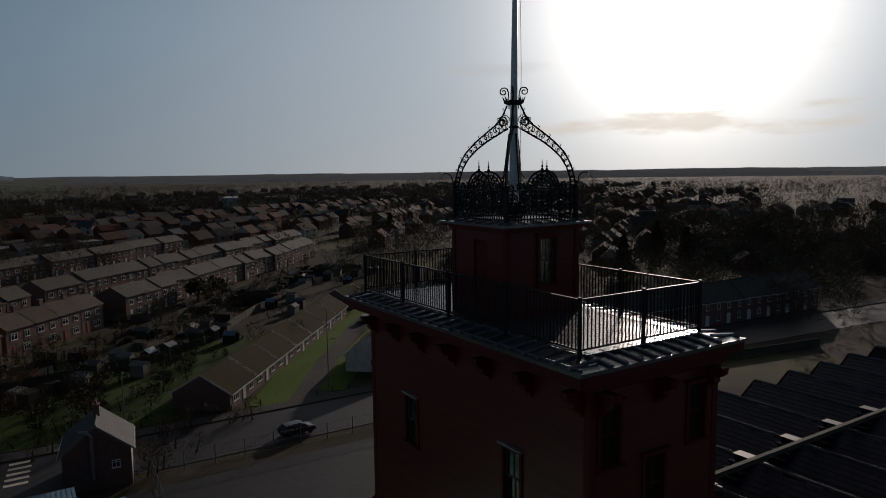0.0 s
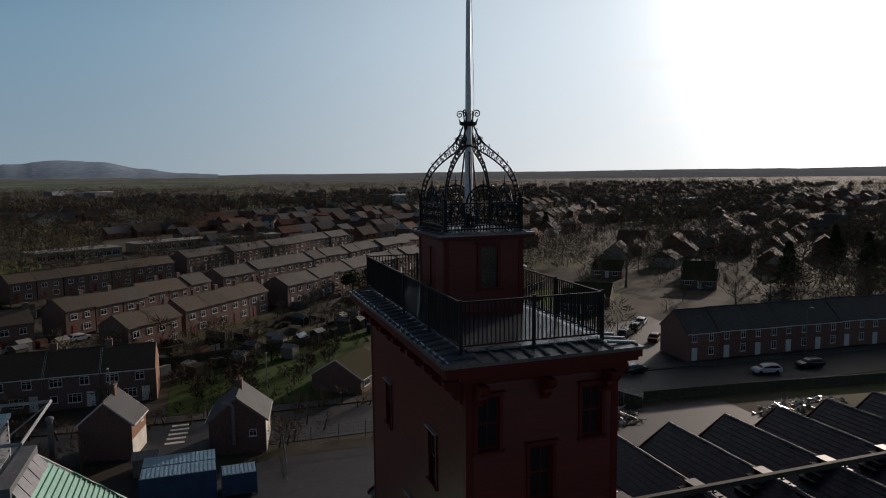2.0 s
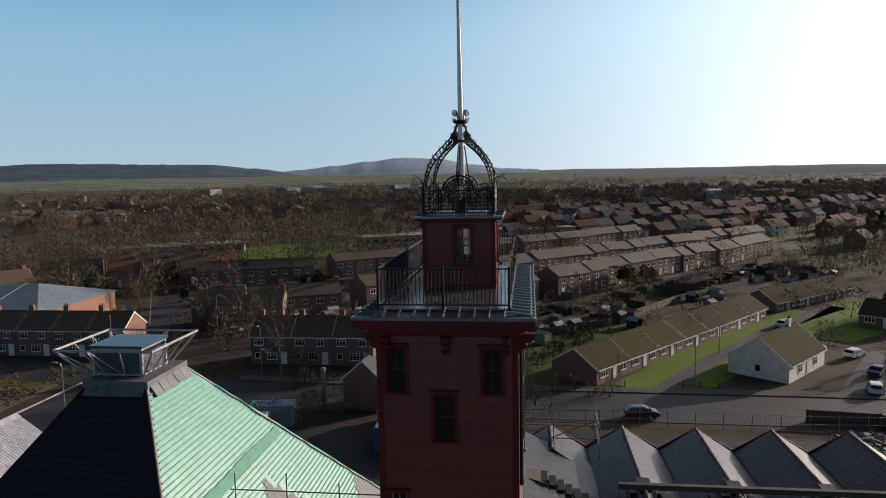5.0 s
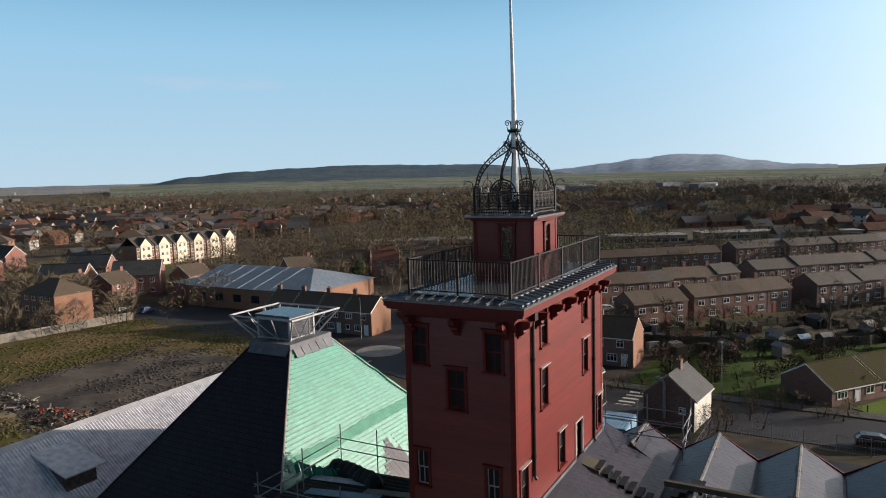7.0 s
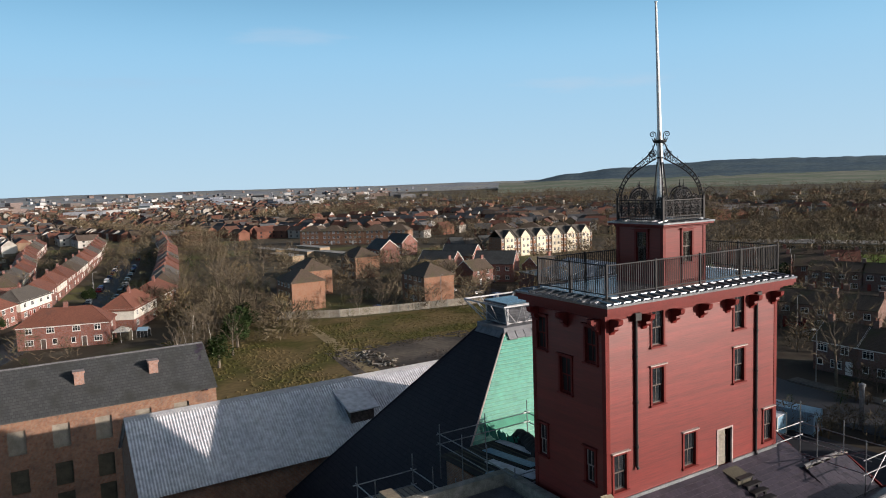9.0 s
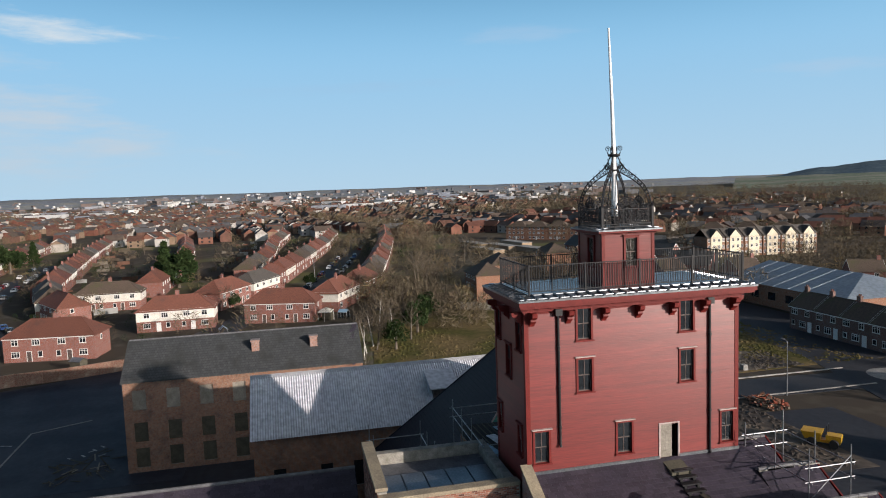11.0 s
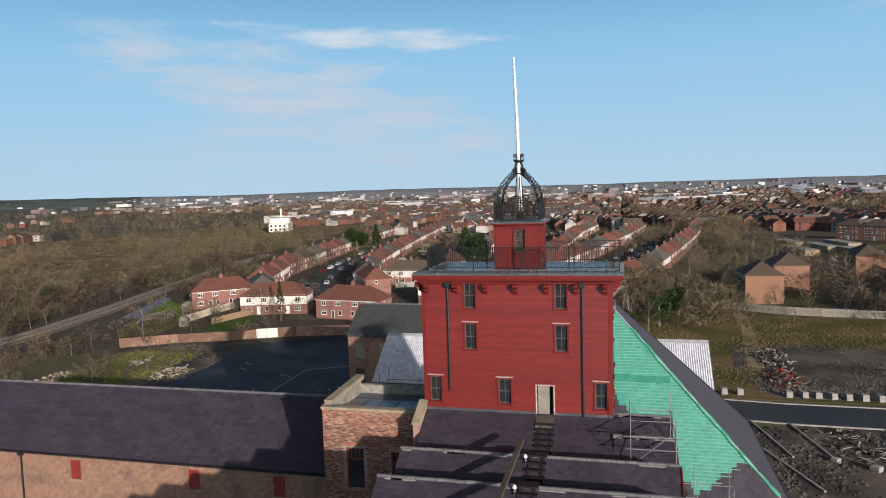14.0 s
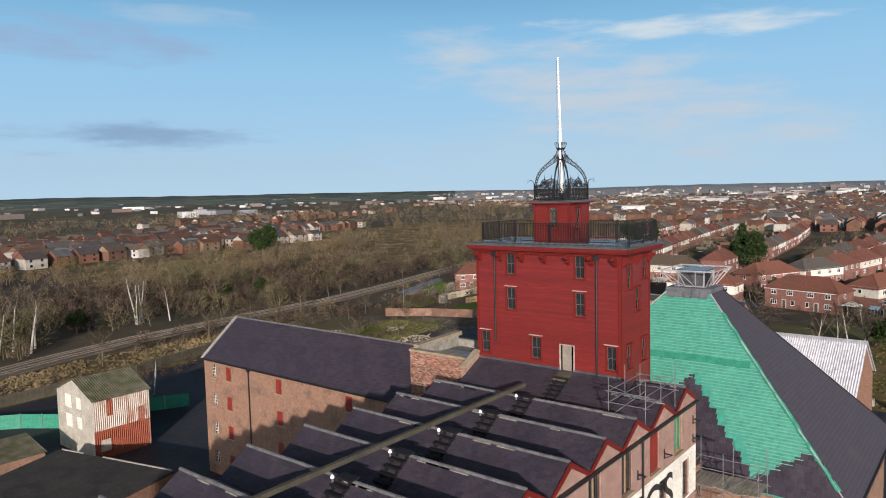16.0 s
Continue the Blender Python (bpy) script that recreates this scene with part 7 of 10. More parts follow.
HIDE = pose(0, 0, -60)
W_ = 17.5
SEMI = {
    "red": house("semi_detached_house", "red brick semi-detached pair under a red tiled hip roof", W_, 7.8, 5.1, 8.0, BRICK_RED, TILE_RED, "hip", semi_windows(W_), (("f", -W_ * 0.22), ("f", W_ * 0.22)), ((-0.1, 0.2),), group="red-roofed semis", at=HIDE, door_mat=SASH),
    "white": house("semi_detached_house", "semi-detached pair with white rendered upper floor and red tiled roof", W_, 7.8, 5.1, 8.0, BRICK_RED, TILE_RED, "hip", semi_windows(W_), (("f", -W_ * 0.22), ("f", W_ * 0.22)), ((0.1, 0.2),), upper=RENDER_WHITE, group="white-fronted semis", at=HIDE),
    "grey": house("semi_detached_house", "semi-detached pair with white upper floor and grey tiled roof", W_, 7.8, 5.1, 7.8, BRICK_RED, TILE_GREY, "hip", semi_windows(W_), (("f", -W_ * 0.22), ("f", W_ * 0.22)), ((0.1, 0.2),), upper=RENDER_WHITE, group="grey-roofed semis", at=HIDE, door_mat=SHUTTER),
    "brown": house("semi_detached_house", "brick semi-detached pair with brown tiled roof", W_, 7.8, 5.1, 8.0, BRICK_RED, TILE_BROWN, "hip", semi_windows(W_), (("f", -W_ * 0.22), ("f", W_ * 0.22)), ((0.1, 0.2),), upper=RENDER_WHITE, group="brown-roofed semis", at=HIDE, door_mat=SASH),
}
FAR_WIN = [w for w in semi_windows(W_, "fb") if (w[0] == "f" and w[3] > 1.0) or (w[0] == "b" and w[2] > 3)]
SEMI_FAR = {k: house("semi_detached_house", lab, W_, 7.8, 5.1, 8.0, BRICK_RED, tl, "hip", FAR_WIN, (("f", -W_ * 0.22), ("f", W_ * 0.22)), ((0.1, 0.2),), upper=up, group=gr, at=HIDE, near=False, door_mat=SASH) for k, lab, tl, up, gr in (
    ("red", "red brick semi-detached pair under a red tiled hip roof", TILE_RED, None, "red-roofed semis"), ("white", "semi-detached pair with white rendered upper floor and red tiled roof", TILE_RED, RENDER_WHITE, "white-fronted semis"),
    ("grey", "semi-detached pair with white upper floor and grey tiled roof", TILE_GREY, RENDER_WHITE, "grey-roofed semis"), ("brown", "brick semi-detached pair with brown tiled roof", TILE_BROWN, None, "brown-roofed semis"))}
TERR_WIN = [("f", -1.5, 3.2, 1.5, 1.15, 2), ("f", 1.5, 3.2, 1.2, 1.15, 2), ("f", 1.3, 0.85, 1.7, 1.25, 3)]
UNIT = {
    "brown": house("terraced_house", "brown brick terraced house with a mossy brown tiled roof", 6.6, 7.0, 5.3, 7.3, BRICK_BROWN, TILE_BROWN, "gable", TERR_WIN, (("f", -1.6),), ((2.9, 0.0),), group="brown terraces", door_mat=SHUTTER, at=HIDE, near=False),
    "grey": house("terraced_house", "brown brick terraced house with a grey concrete tiled roof", 6.6, 7.0, 5.3, 7.2, BRICK_BROWN, TILE_GREY, "gable", TERR_WIN, (("f", -1.6),), (), group="grey-roofed terraces", at=HIDE, near=False),
    "dark": house("terraced_house", "dark red brick terraced house with white door and black roof", 6.2, 7.6, 5.0, 8.0, BRICK_RED, SLATE_OLD, "gable", [("f", -1.6, 3.2, 0.9, 1.25, 2), ("f", 1.6, 3.2, 0.9, 1.25, 2), ("f", 1.6, 0.9, 1.0, 1.35, 2), ("b", -1.5, 3.2, 1.2, 1.1, 2), ("b", 1.5, 3.2, 1.2, 1.1, 2)], (("f", -1.6),), (), group="dark brick terrace", at=HIDE),
    "shade": house("terraced_house", "brown brick terraced house with white windows facing the road", 6.9, 7.0, 5.0, 7.5, BRICK_BROWN, TILE_BROWN, "gable", [("f", -2.0, 3.2, 1.6, 1.15, 3), ("f", 1.5, 3.2, 1.2, 1.15, 2), ("f", 0.2, 0.85, 1.7, 1.25, 3), ("f", -2.3, 1.0, 0.9, 1.0, 1)], (("f", 2.2),), ((-2.6, 0.0),), barge=WINDOW_WHITE, group="roadside terrace", at=HIDE),
}
BUNG = house("bungalow", "low brick bungalow with a mossy brown tiled roof", 9.0, 8.0, 2.5, 4.9, BRICK_BROWN, TILE_MOSS, "gable", [("f", -2.6, 0.9, 1.9, 1.2, 3), ("f", 2.6, 0.9, 1.5, 1.2, 2), ("b", 0, 0.9, 1.6, 1.2, 2)], (("f", 0.2),), (), barge=WINDOW_WHITE, group="bungalow row", at=HIDE)
FLAT_WIN = [(sd, x, z, 1.3, 1.2, 2) for sd in "f" for x in (-4.0, -1.4, 1.4, 4.0) for z in (0.9, 3.5, 6.0)]
FLATS = house("flats", "orange brick block of flats with a dark hipped roof", 12.5, 9.0, 7.6, 10.4, BRICK_ORANGE, TILE_BROWN, "hip", FLAT_WIN, (("f", 0.0),), (), group="orange brick flats", at=HIDE, near=False)
GABLED = house("detached_house", "brick house with a pink sunlit gable and grey roof", 13.0, 8.5, 6.0, 9.5, BRICK_RED, SLATE_OLD, "gable", [("f", x, z, 1.2, 1.2, 2) for x in (-4.5, -1.5, 1.5, 4.5) for z in (0.9, 3.6)], (("f", 0.0),), (), barge=WINDOW_WHITE, group="estate houses", at=HIDE, near=False)
COT_WIN = [("f", x, 3.4, 1.1, 1.1, 2) for x in (-2, 2)] + [("f", 2.0, 0.9, 1.5, 1.2, 2), ("b", -2, 3.4, 1.1, 1.1, 2), ("b", 2, 3.4, 1.1, 1.1, 2)]
COTT = {k: house("detached_house", lab, 8.6, 8.0, 5.0, 7.7, wl_, tl, "gable", COT_WIN, (("f", -1.2),), ((3.4, 0.0),), barge=WINDOW_WHITE, group="far estate houses", at=HIDE, near=False) for k, lab, wl_, tl in (("red", "small red brick house with brown tiled roof", BRICK_RED, TILE_BROWN), ("pale", "small pale rendered house with grey tiled roof", RENDER_WHITE, TILE_GREY), ("tile", "small brick house with red tiled roof", BRICK_RED, TILE_RED))}
# townhouse whose cream gable faces the street
TOWN = thing("townhouse", "three-storey townhouse with a cream gabled front and grey roof", "house", "cream townhouses", at=HIDE)
part("wall", Geo().box(-4.0, -4.5, 0, 4.0, 4.5, 8.0), BRICK_ORANGE, TOWN)
part("gable_front", Geo().prism([(-2.4, -4.9, 0), (2.4, -4.9, 0), (2.4, -4.9, 8.2), (0, -4.9, 10.8), (-2.4, -4.9, 8.2)], (0, 0.398, 0)), RENDER_CREAM, TOWN, "cream rendered gable front")
g = Geo()
for s in (-1, 1):
    g.hexa([(-4.1, 0, 11.1), (-4.1, s * 4.9, 7.7), (4.1, s * 4.9, 7.7), (4.1, 0, 11.1), (-4.1, 0, 11.25), (-4.1, s * 4.9, 7.85), (4.1, s * 4.9, 7.85), (4.1, 0, 11.25)])
    g.hexa([(0, -5.1, 11.0), (s * 2.7, -5.1, 8.0), (s * 2.7, -0.5, 8.0), (0, -0.5, 11.0), (0, -5.1, 11.15), (s * 2.7, -5.1, 8.15), (s * 2.7, -0.5, 8.15), (0, -0.5, 11.15)])
part("roof", g, TILE_GREY, TOWN)
for x, y in ((-1.1, -4.9), (1.1, -4.9), (3.2, -4.5), (-3.2, -4.5)):
    for z in (1.0, 3.6, 6.2):
        part("window", joined_casement(1.0, 1.3, 2), None, TOWN, at=pose(x, y, z, 0, 0, 180))


def put(proto, x, y, facing, dz=0.0):
    """A copy at x, y whose front looks towards the bearing facing, degrees anticlockwise from +x."""
    return copy_thing(proto, pose(x, y, 0.02 + dz, 0, 0, facing + 90))


def row(protos, x0, y0, x1, y1, facing_side, step, jig=0.0, rise=0.0):
    """Houses in a line; facing_side 1 looks to the right of the line's direction, -1 to its left."""
    a, b = Vector((x0, y0)), Vector((x1, y1))
    n = max(1, int(round((b - a).length / step)))
    ang = math.degrees(math.atan2(b.y - a.y, b.x - a.x))
    r = random.Random(int(x0 * 7 + y0 * 13))
    off = 0.0
    for k in range(n):
        p = a.lerp(b, (k + 0.5) / n)
        if jig and k % 3 == 0:
            off = r.uniform(-jig, jig)
        nrm = Vector((-(b - a).y, (b - a).x)).normalized() * off
        put(protos[k % len(protos)], p.x + nrm.x, p.y + nrm.y, ang - 90 * facing_side, r.uniform(0, rise))


# terrace facing the road beyond the mill, seen against the sun
row([UNIT["dark"]], 78.2, 92.6, 152, 88.0, 1, 6.2, rise=0.25)
# roadside terrace and its orange end gable, a sheet with sunlight in its colour
row([UNIT["shade"]], -31.5, 102.6, -3.6, 102.6, 1, 6.95)
solid("end_gable", Geo().prism([(-3.58, 99.1, 0), (-3.58, 106.1, 0), (-3.58, 106.1, 5.0), (-3.58, 102.6, 7.4), (-3.58, 99.1, 5.0)], (0.1, 0, 0)), BRICK_ORANGE, "orange brick end gable of the terrace, sunlight put into its colour", "wall")
# brown and grey terraces in slanting rows
row([UNIT["brown"]], -56, 128, -28, 141, 1, 6.7, 0.8, 0.4)
row([UNIT["brown"], UNIT["brown"], UNIT["grey"]], -26, 148, 2, 178, 1, 6.7, 1.2, 0.5)
row([UNIT["grey"]], 5, 186, 108, 290, 1, 6.7, 1.6, 0.5)
row([UNIT["brown"]], -3, 141, 14, 160, 1, 6.7, 0.5)
row([UNIT["grey"]], 18, 164, 98, 250, 1, 6.7, 1.5, 0.5)
row([UNIT["brown"]], -12, 128, -4, 137, 1, 6.7)
row([UNIT["brown"]], -78, 176, -48, 186, 1, 6.7, 0.8)
row([UNIT["brown"]], -46, 196, -8, 226, 1, 6.7, 0.8)
row([UNIT["grey"]], -4, 236, 60, 300, 1, 6.7, 1.5)
row([UNIT["shade"]], -82.5, 105.2, -55.5, 105.2, 1, 6.9)
# End sheet in brighter orange brick, coloured as if sunlit.
solid("end_gable", Geo().prism([(-55.48, 101.7, 0), (-55.48, 108.7, 0), (-55.48, 108.7, 5.0), (-55.48, 105.2, 7.4), (-55.48, 101.7, 5.0)], (0.1, 0, 0)), BRICK_ORANGE, "orange brick end gable of the terrace, sunlight put into its colour", "wall")
row([UNIT["brown"]], -52, 128, -36, 131, 1, 6.7)
# bungalows along the lawns, and a white-gabled one
row([BUNG], 21.0, 93.5, 59.5, 141.0, 1, 9.0)
row([BUNG], 64, 147, 88, 168, 1, 9.0)
put(BUNG, 84, 133, -130)
put(BUNG, 91, 140, -130)
for x, y, f in ((130, 150, 225), (140, 163, 225), (118, 176, 225)):
    put(BUNG, x, y, f)
house("bungalow", "bungalow with white rendered gable and mossy tiled roof", 14.0, 9.0, 2.9, 6.2, RENDER_WHITE, TILE_MOSS, "gable", [("l", 0.0, 1.0, 0.9, 1.1, 1), ("f", -3, 0.9, 1.6, 1.2, 2), ("f", 3, 0.9, 1.6, 1.2, 2)], (("f", 0),), ((4, 0),), barge=WINDOW_WHITE, at=pose(52.4, 101.6, 0, 0, 0, 50))
# cottages by the mill yard
put_cot = house("cottage", "small brick cottage with white side wall, slate roof and tall chimney", 6.7, 6.2, 4.1, 6.6, BRICK_BROWN, SLATE_OLD, "gable", [("l", -1.7, 2.0, 0.8, 0.8, 2)], (), ((0.6, 0.0),), barge=TIMBER_GREY, at=pose(7.0, 78.3, 0, 0, 0, 81.5))
part("white_wall", Geo().box(-3.35, -3.15, 0, 3.35, -3.11, 3.8), RENDER_WHITE, put_cot, "white rendered side wall")
part("flue", Geo().tube([(-3.6, 0.4, 1.2), (-3.6, 0.4, 5.6), (-3.55, 0.8, 6.0), (-3.5, 1.5, 6.05)], 0.2, 8), GALV, put_cot, "wide galvanised flue")
cot2 = house("cottage", "small brick cottage with whitewashed lower wall and slate roof", 5.0, 5.6, 4.4, 6.8, BRICK_BROWN, SLATE_OLD, "gable", [("f", 1.2, 3.2, 0.8, 0.9, 1)], (), ((0.8, 0.0),), barge=WINDOW_WHITE, at=pose(-6.9, 80.4, 0, 0, 0, 78))
part("white_wall", Geo().box(-2.5, -2.85, 0, 2.5, -2.81, 2.3), RENDER_WHITE, cot2, "whitewashed lower wall")
part("upper_panel", Geo().box(-2.5, -2.84, 2.3, 2.5, -2.81, 4.1), BRICK_ORANGE, cot2)
part("flue", Geo().cyl((-3.6, 5.2, 0), (-3.6, 5.2, 5.4), 0.3, n=10).lathe([(0.42, 0), (0.42, 0.25), (0.15, 0.4)], (-3.6, 5.2, 5.4), 10), GALV, cot2)

# semis on the two streets behind the mill
SEMIS = [("white", -118.5, -69.5, 12), ("red", -113.5, -45.5, -8), ("white", -136.5, -25.5, 0), ("red", -136, -0.5, -15), ("brown", -174.5, -49, 0), ("red", -128, -92, 40)]
for kind, x, y, f in SEMIS:
    put(SEMI[kind], x, y, f)
ORDER = ["red", "grey", "red", "white", "red", "brown", "grey", "red"]
def lined(path, off, facing, step, start=0, kinds=ORDER):
    """Semis along a street, set back by off."""
    k = start
    pts = [Vector(p) for p in path]
    left = step / 2
    for a, b in zip(pts, pts[1:]):
        L = (b - a).length
        d = (b - a) / L
        n = Vector((-d.y, d.x))
        while left < L:
            p = a + d * left + n * off
            put((SEMI if p.length < 190 else SEMI_FAR)[kinds[k % len(kinds)]], p.x, p.y, math.degrees(math.atan2(-n.y * off, -n.x * off)))
            k += 1
            left += step
        left -= L


STREET_A = [(-150, -6), (-182, 9), (-250, 22), (-330, 36), (-420, 48)]
STREET_B = [(-140, -66), (-160, -78), (-200, -91), (-260, -101), (-330, -112), (-420, -124)]
lined(STREET_A, 17, 0, 19.5, 0)
lined(STREET_A, -17, 0, 19.5, 3)
lined(STREET_B, 17, 0, 19.5, 1)
lined(STREET_B, -17, 0, 19.5, 4)
lined([(-192, -42), (-260, -42), (-330, -48), (-420, -60)], 0.01, 0, 20, 2)
lined([(-215, -14), (-280, -8), (-360, -6), (-430, 0)], 0.01, 0, 20, 5)
# flats and estate houses beyond the field
for x, y, f in ((-131, 85.5, -90), (-192.5, 93.5, -90), (-146, 55, -90), (-168, 66, -90)):
    put(FLATS, x, y, f)
for x, y, f in ((-165, 110, -60), (-180, 128, -60), (-150, 122, -50), (-228, 120, -90), (-250, 140, -80)):
    put(GABLED, x, y, f)
for x, y, f in ((-155, 104, 0), (-148, 112, 10), (-140, 132, 0), (-120, 156, -30)):
    put(COTT["red"], x, y, f)
for k in range(6):
    put(TOWN, -207 + 0.4 * k, 166 + 8.1 * k, 0)
row([UNIT["dark"], UNIT["grey"]], -225, 150, -216, 205, 1, 7.0)
row([FLATS], -345, 128, -300, 172, 1, 13.0)
row([FLATS], -262, 196, -228, 226, 1, 13.0)
for k in range(8):
    put(COTT[("red", "tile", "red")[k % 3]], -112 + 9.5 * (k % 4), 176 + 16 * (k // 4) + (k % 4) * 3, -60)

# garages, sheds and halls
GREY_ROOF = material("blue_grey_sheet_roof", (0.20, 0.25, 0.31), (0.26, 0.31, 0.36), 0.15, rough=0.45, metal=0.2, bump=0.05)
hall = thing("industrial_hall", "brick industrial hall with a blue-grey hipped sheet roof", "hall", at=pose(-101, 127, 0))
part("wall", Geo().box(-20, -13, 0, 20, 13, 5.2), BRICK_ORANGE, hall)
g = Geo()
a, b_, c, d_ = (-20.5, -13.5, 5.2), (20.5, -13.5, 5.2), (20.5, 13.5, 5.2), (-20.5, 13.5, 5.2)
g.poly([a, b_, (11, 0, 9.0), (-20.5, 0, 9.0)], [b_, c, (11, 0, 9.0)], [c, d_, (-20.5, 0, 9.0), (11, 0, 9.0)], [d_, a, (-20.5, 0, 9.0)], [d_, c, b_, a])
part("roof", g, GREY_ROOF, hall)
for k in range(6):
    x = -17 + k * 5.0
    part("roof_seam", Geo().tube([(x, -13.4, 5.24), (x, 0, 9.02)], 0.03, 5), GREY_ROOF, hall)
part("annexe", Geo().box(-31, -10, 0, -20.1, 4, 4.6), BRICK_RED, hall, "lower flat-roofed brick annexe")
part("annexe_roof", Geo().box(-31.2, -10.2, 4.6, -20.1, 4.2, 4.85), CONCRETE, hall)
for k in range(6):
    part("window", Geo().box(-16 + k * 6, -13.05, 1.8, -13.5 + k * 6, -12.99, 3.6), GLASS, hall)
GAR = thing("garage_block", "row of pale flat-roofed garages", "garage", "garage rows", at=HIDE)
part("wall", Geo().box(-12, -2.8, 0, 12, 2.8, 2.4), BRICK_BUFF, GAR)
part("roof", Geo().box(-12.2, -3.0, 2.4, 12.2, 3.0, 2.6), CONCRETE, GAR)
for k in range(8):
    part("garage_door", Geo().box(-11.7 + k * 3, -2.86, 0.02, -9.2 + k * 3, -2.81, 2.1), (SHUTTER, WINDOW_WHITE, BLUE)[k % 3], GAR)
for x, y, f in ((-262, 112, 100), (-285, 104, 100), (-305, 96, 100), (-270, 92, 100), (-300, 116, 100)):
    put(GAR, x, y, f)
SCHOOL = thing("school", "low flat-roofed school block with long window bands", "school", "school blocks", at=HIDE)
part("wall", Geo().box(-16, -6, 0, 16, 6, 3.6), BRICK_BUFF, SCHOOL)
part("roof", Geo().box(-16.4, -6.4, 3.6, 16.4, 6.4, 4.0), CONCRETE, SCHOOL)
for k in range(9):
    part("window", joined_casement(2.8, 1.8, 3), None, SCHOOL, at=pose(-13.6 + k * 3.4, -6, 1.0, 0, 0, 180))
for x, y, f in ((-45, 294, -60), (-12, 318, -60), (20, 330, -60), (-140, 250, -70), (-118, 262, -70)):
    put(SCHOOL, x, y, f)
bigwhite = thing("white_building", "large white rendered building on the far side of the scrub", "building", at=pose(-495, -264, 0, 0, 0, 20))
part("wall", Geo().box(-16, -8, 0, 16, 8, 7).box(-6, -7.9, 7, 8, 7.9, 11), RENDER_WHITE, bigwhite)
part("roof", Geo().box(-6.4, -8.3, 11, 8.4, 8.3, 11.5).box(-16.3, -8.3, 7, -6.5, 8.3, 7.4), CONCRETE, bigwhite)
for k in range(6):
    for z in (1.2, 4.2):
        part("window", Geo().box(-14.5 + k * 5, 7.98, z, -12.3 + k * 5, 8.06, z + 1.6), GLASS, bigwhite)
for k in range(4):
    for z in (1.2, 4.2):
        part("window", Geo().box(15.98, -6.8 + k * 3.6, z, 16.06, -5.2 + k * 3.6, z + 1.6), GLASS, bigwhite)
part("stack", Geo().cyl((-2, 0, 11), (-2, 0, 19), 0.8, n=10), RENDER_WHITE, bigwhite)
for ob in [*SEMI.values(), *SEMI_FAR.values(), *UNIT.values(), BUNG, FLATS, GABLED, *COTT.values(), TOWN, GAR, SCHOOL]:
    for o in [*ob.children_recursive, ob]:
        bpy.data.objects.remove(o)

# ---- the town further off: joined masses of small houses ----
def palette(name, colours, rough=0.85):
    m = bpy.data.materials.new(name)
    m.use_nodes = True
    n, l = m.node_tree.nodes, m.node_tree.links
    b = n["Principled BSDF"]
    b.inputs["Roughness"].default_value, b.inputs["Specular IOR Level"].default_value = rough, 0.06
    g = n.new("ShaderNodeNewGeometry")
    r = n.new("ShaderNodeValToRGB")
    r.color_ramp.interpolation = "CONSTANT"
    els = r.color_ramp.elements
    while len(els) < len(colours):
        els.new(0.5)
    for k, c in enumerate(colours):
        els[k].position, els[k].color = k / len(colours), (*c, 1)
    l.new(g.outputs["Random Per Island"], r.inputs["Fac"])
    z = n.new("ShaderNodeTexNoise")
    z.inputs["Scale"].default_value = 0.4
    l.new(g.outputs["Position"], z.inputs["Vector"])
    hs = n.new("ShaderNodeHueSaturation")
    k = n.new("ShaderNodeMapRange")
    k.inputs["To Min"].default_value, k.inputs["To Max"].default_value = 0.52, 1.12
    l.new(z.outputs["Fac"], k.inputs["Value"])
    l.new(k.outputs["Result"], hs.inputs["Value"])
    l.new(r.outputs["Color"], hs.inputs["Color"])
    l.new(hs.outputs["Color"], b.inputs["Base Color"])
    return m


FAR_WALL = palette("distant_walls", [(0.17, 0.075, 0.055), (0.15, 0.085, 0.065), (0.40, 0.37, 0.33), (0.20, 0.095, 0.068), (0.16, 0.085, 0.065), (0.48, 0.46, 0.43), (0.24, 0.17, 0.12), (0.17, 0.075, 0.055)])
FAR_ROOF = palette("distant_roofs", [(0.13, 0.062, 0.048), (0.10, 0.078, 0.065), (0.11, 0.11, 0.115), (0.075, 0.066, 0.064), (0.12, 0.065, 0.05), (0.085, 0.085, 0.09), (0.105, 0.082, 0.066)])
FAR_SHED = palette("distant_sheds", [(0.5, 0.5, 0.5), (0.26, 0.27, 0.30), (0.20, 0.22, 0.26), (0.62, 0.61, 0.58)], 0.8)
# Walls greyed in colour to paint haze over the farthest houses.
FAR_HAZED = palette("haze_greyed_walls", [(0.20, 0.16, 0.15), (0.15, 0.13, 0.125), (0.38, 0.37, 0.36), (0.12, 0.125, 0.135), (0.19, 0.145, 0.13)])
fw, fr, fg, fs, fh = Geo(), Geo(), Geo(), Geo(), Geo()
rng = random.Random(21)


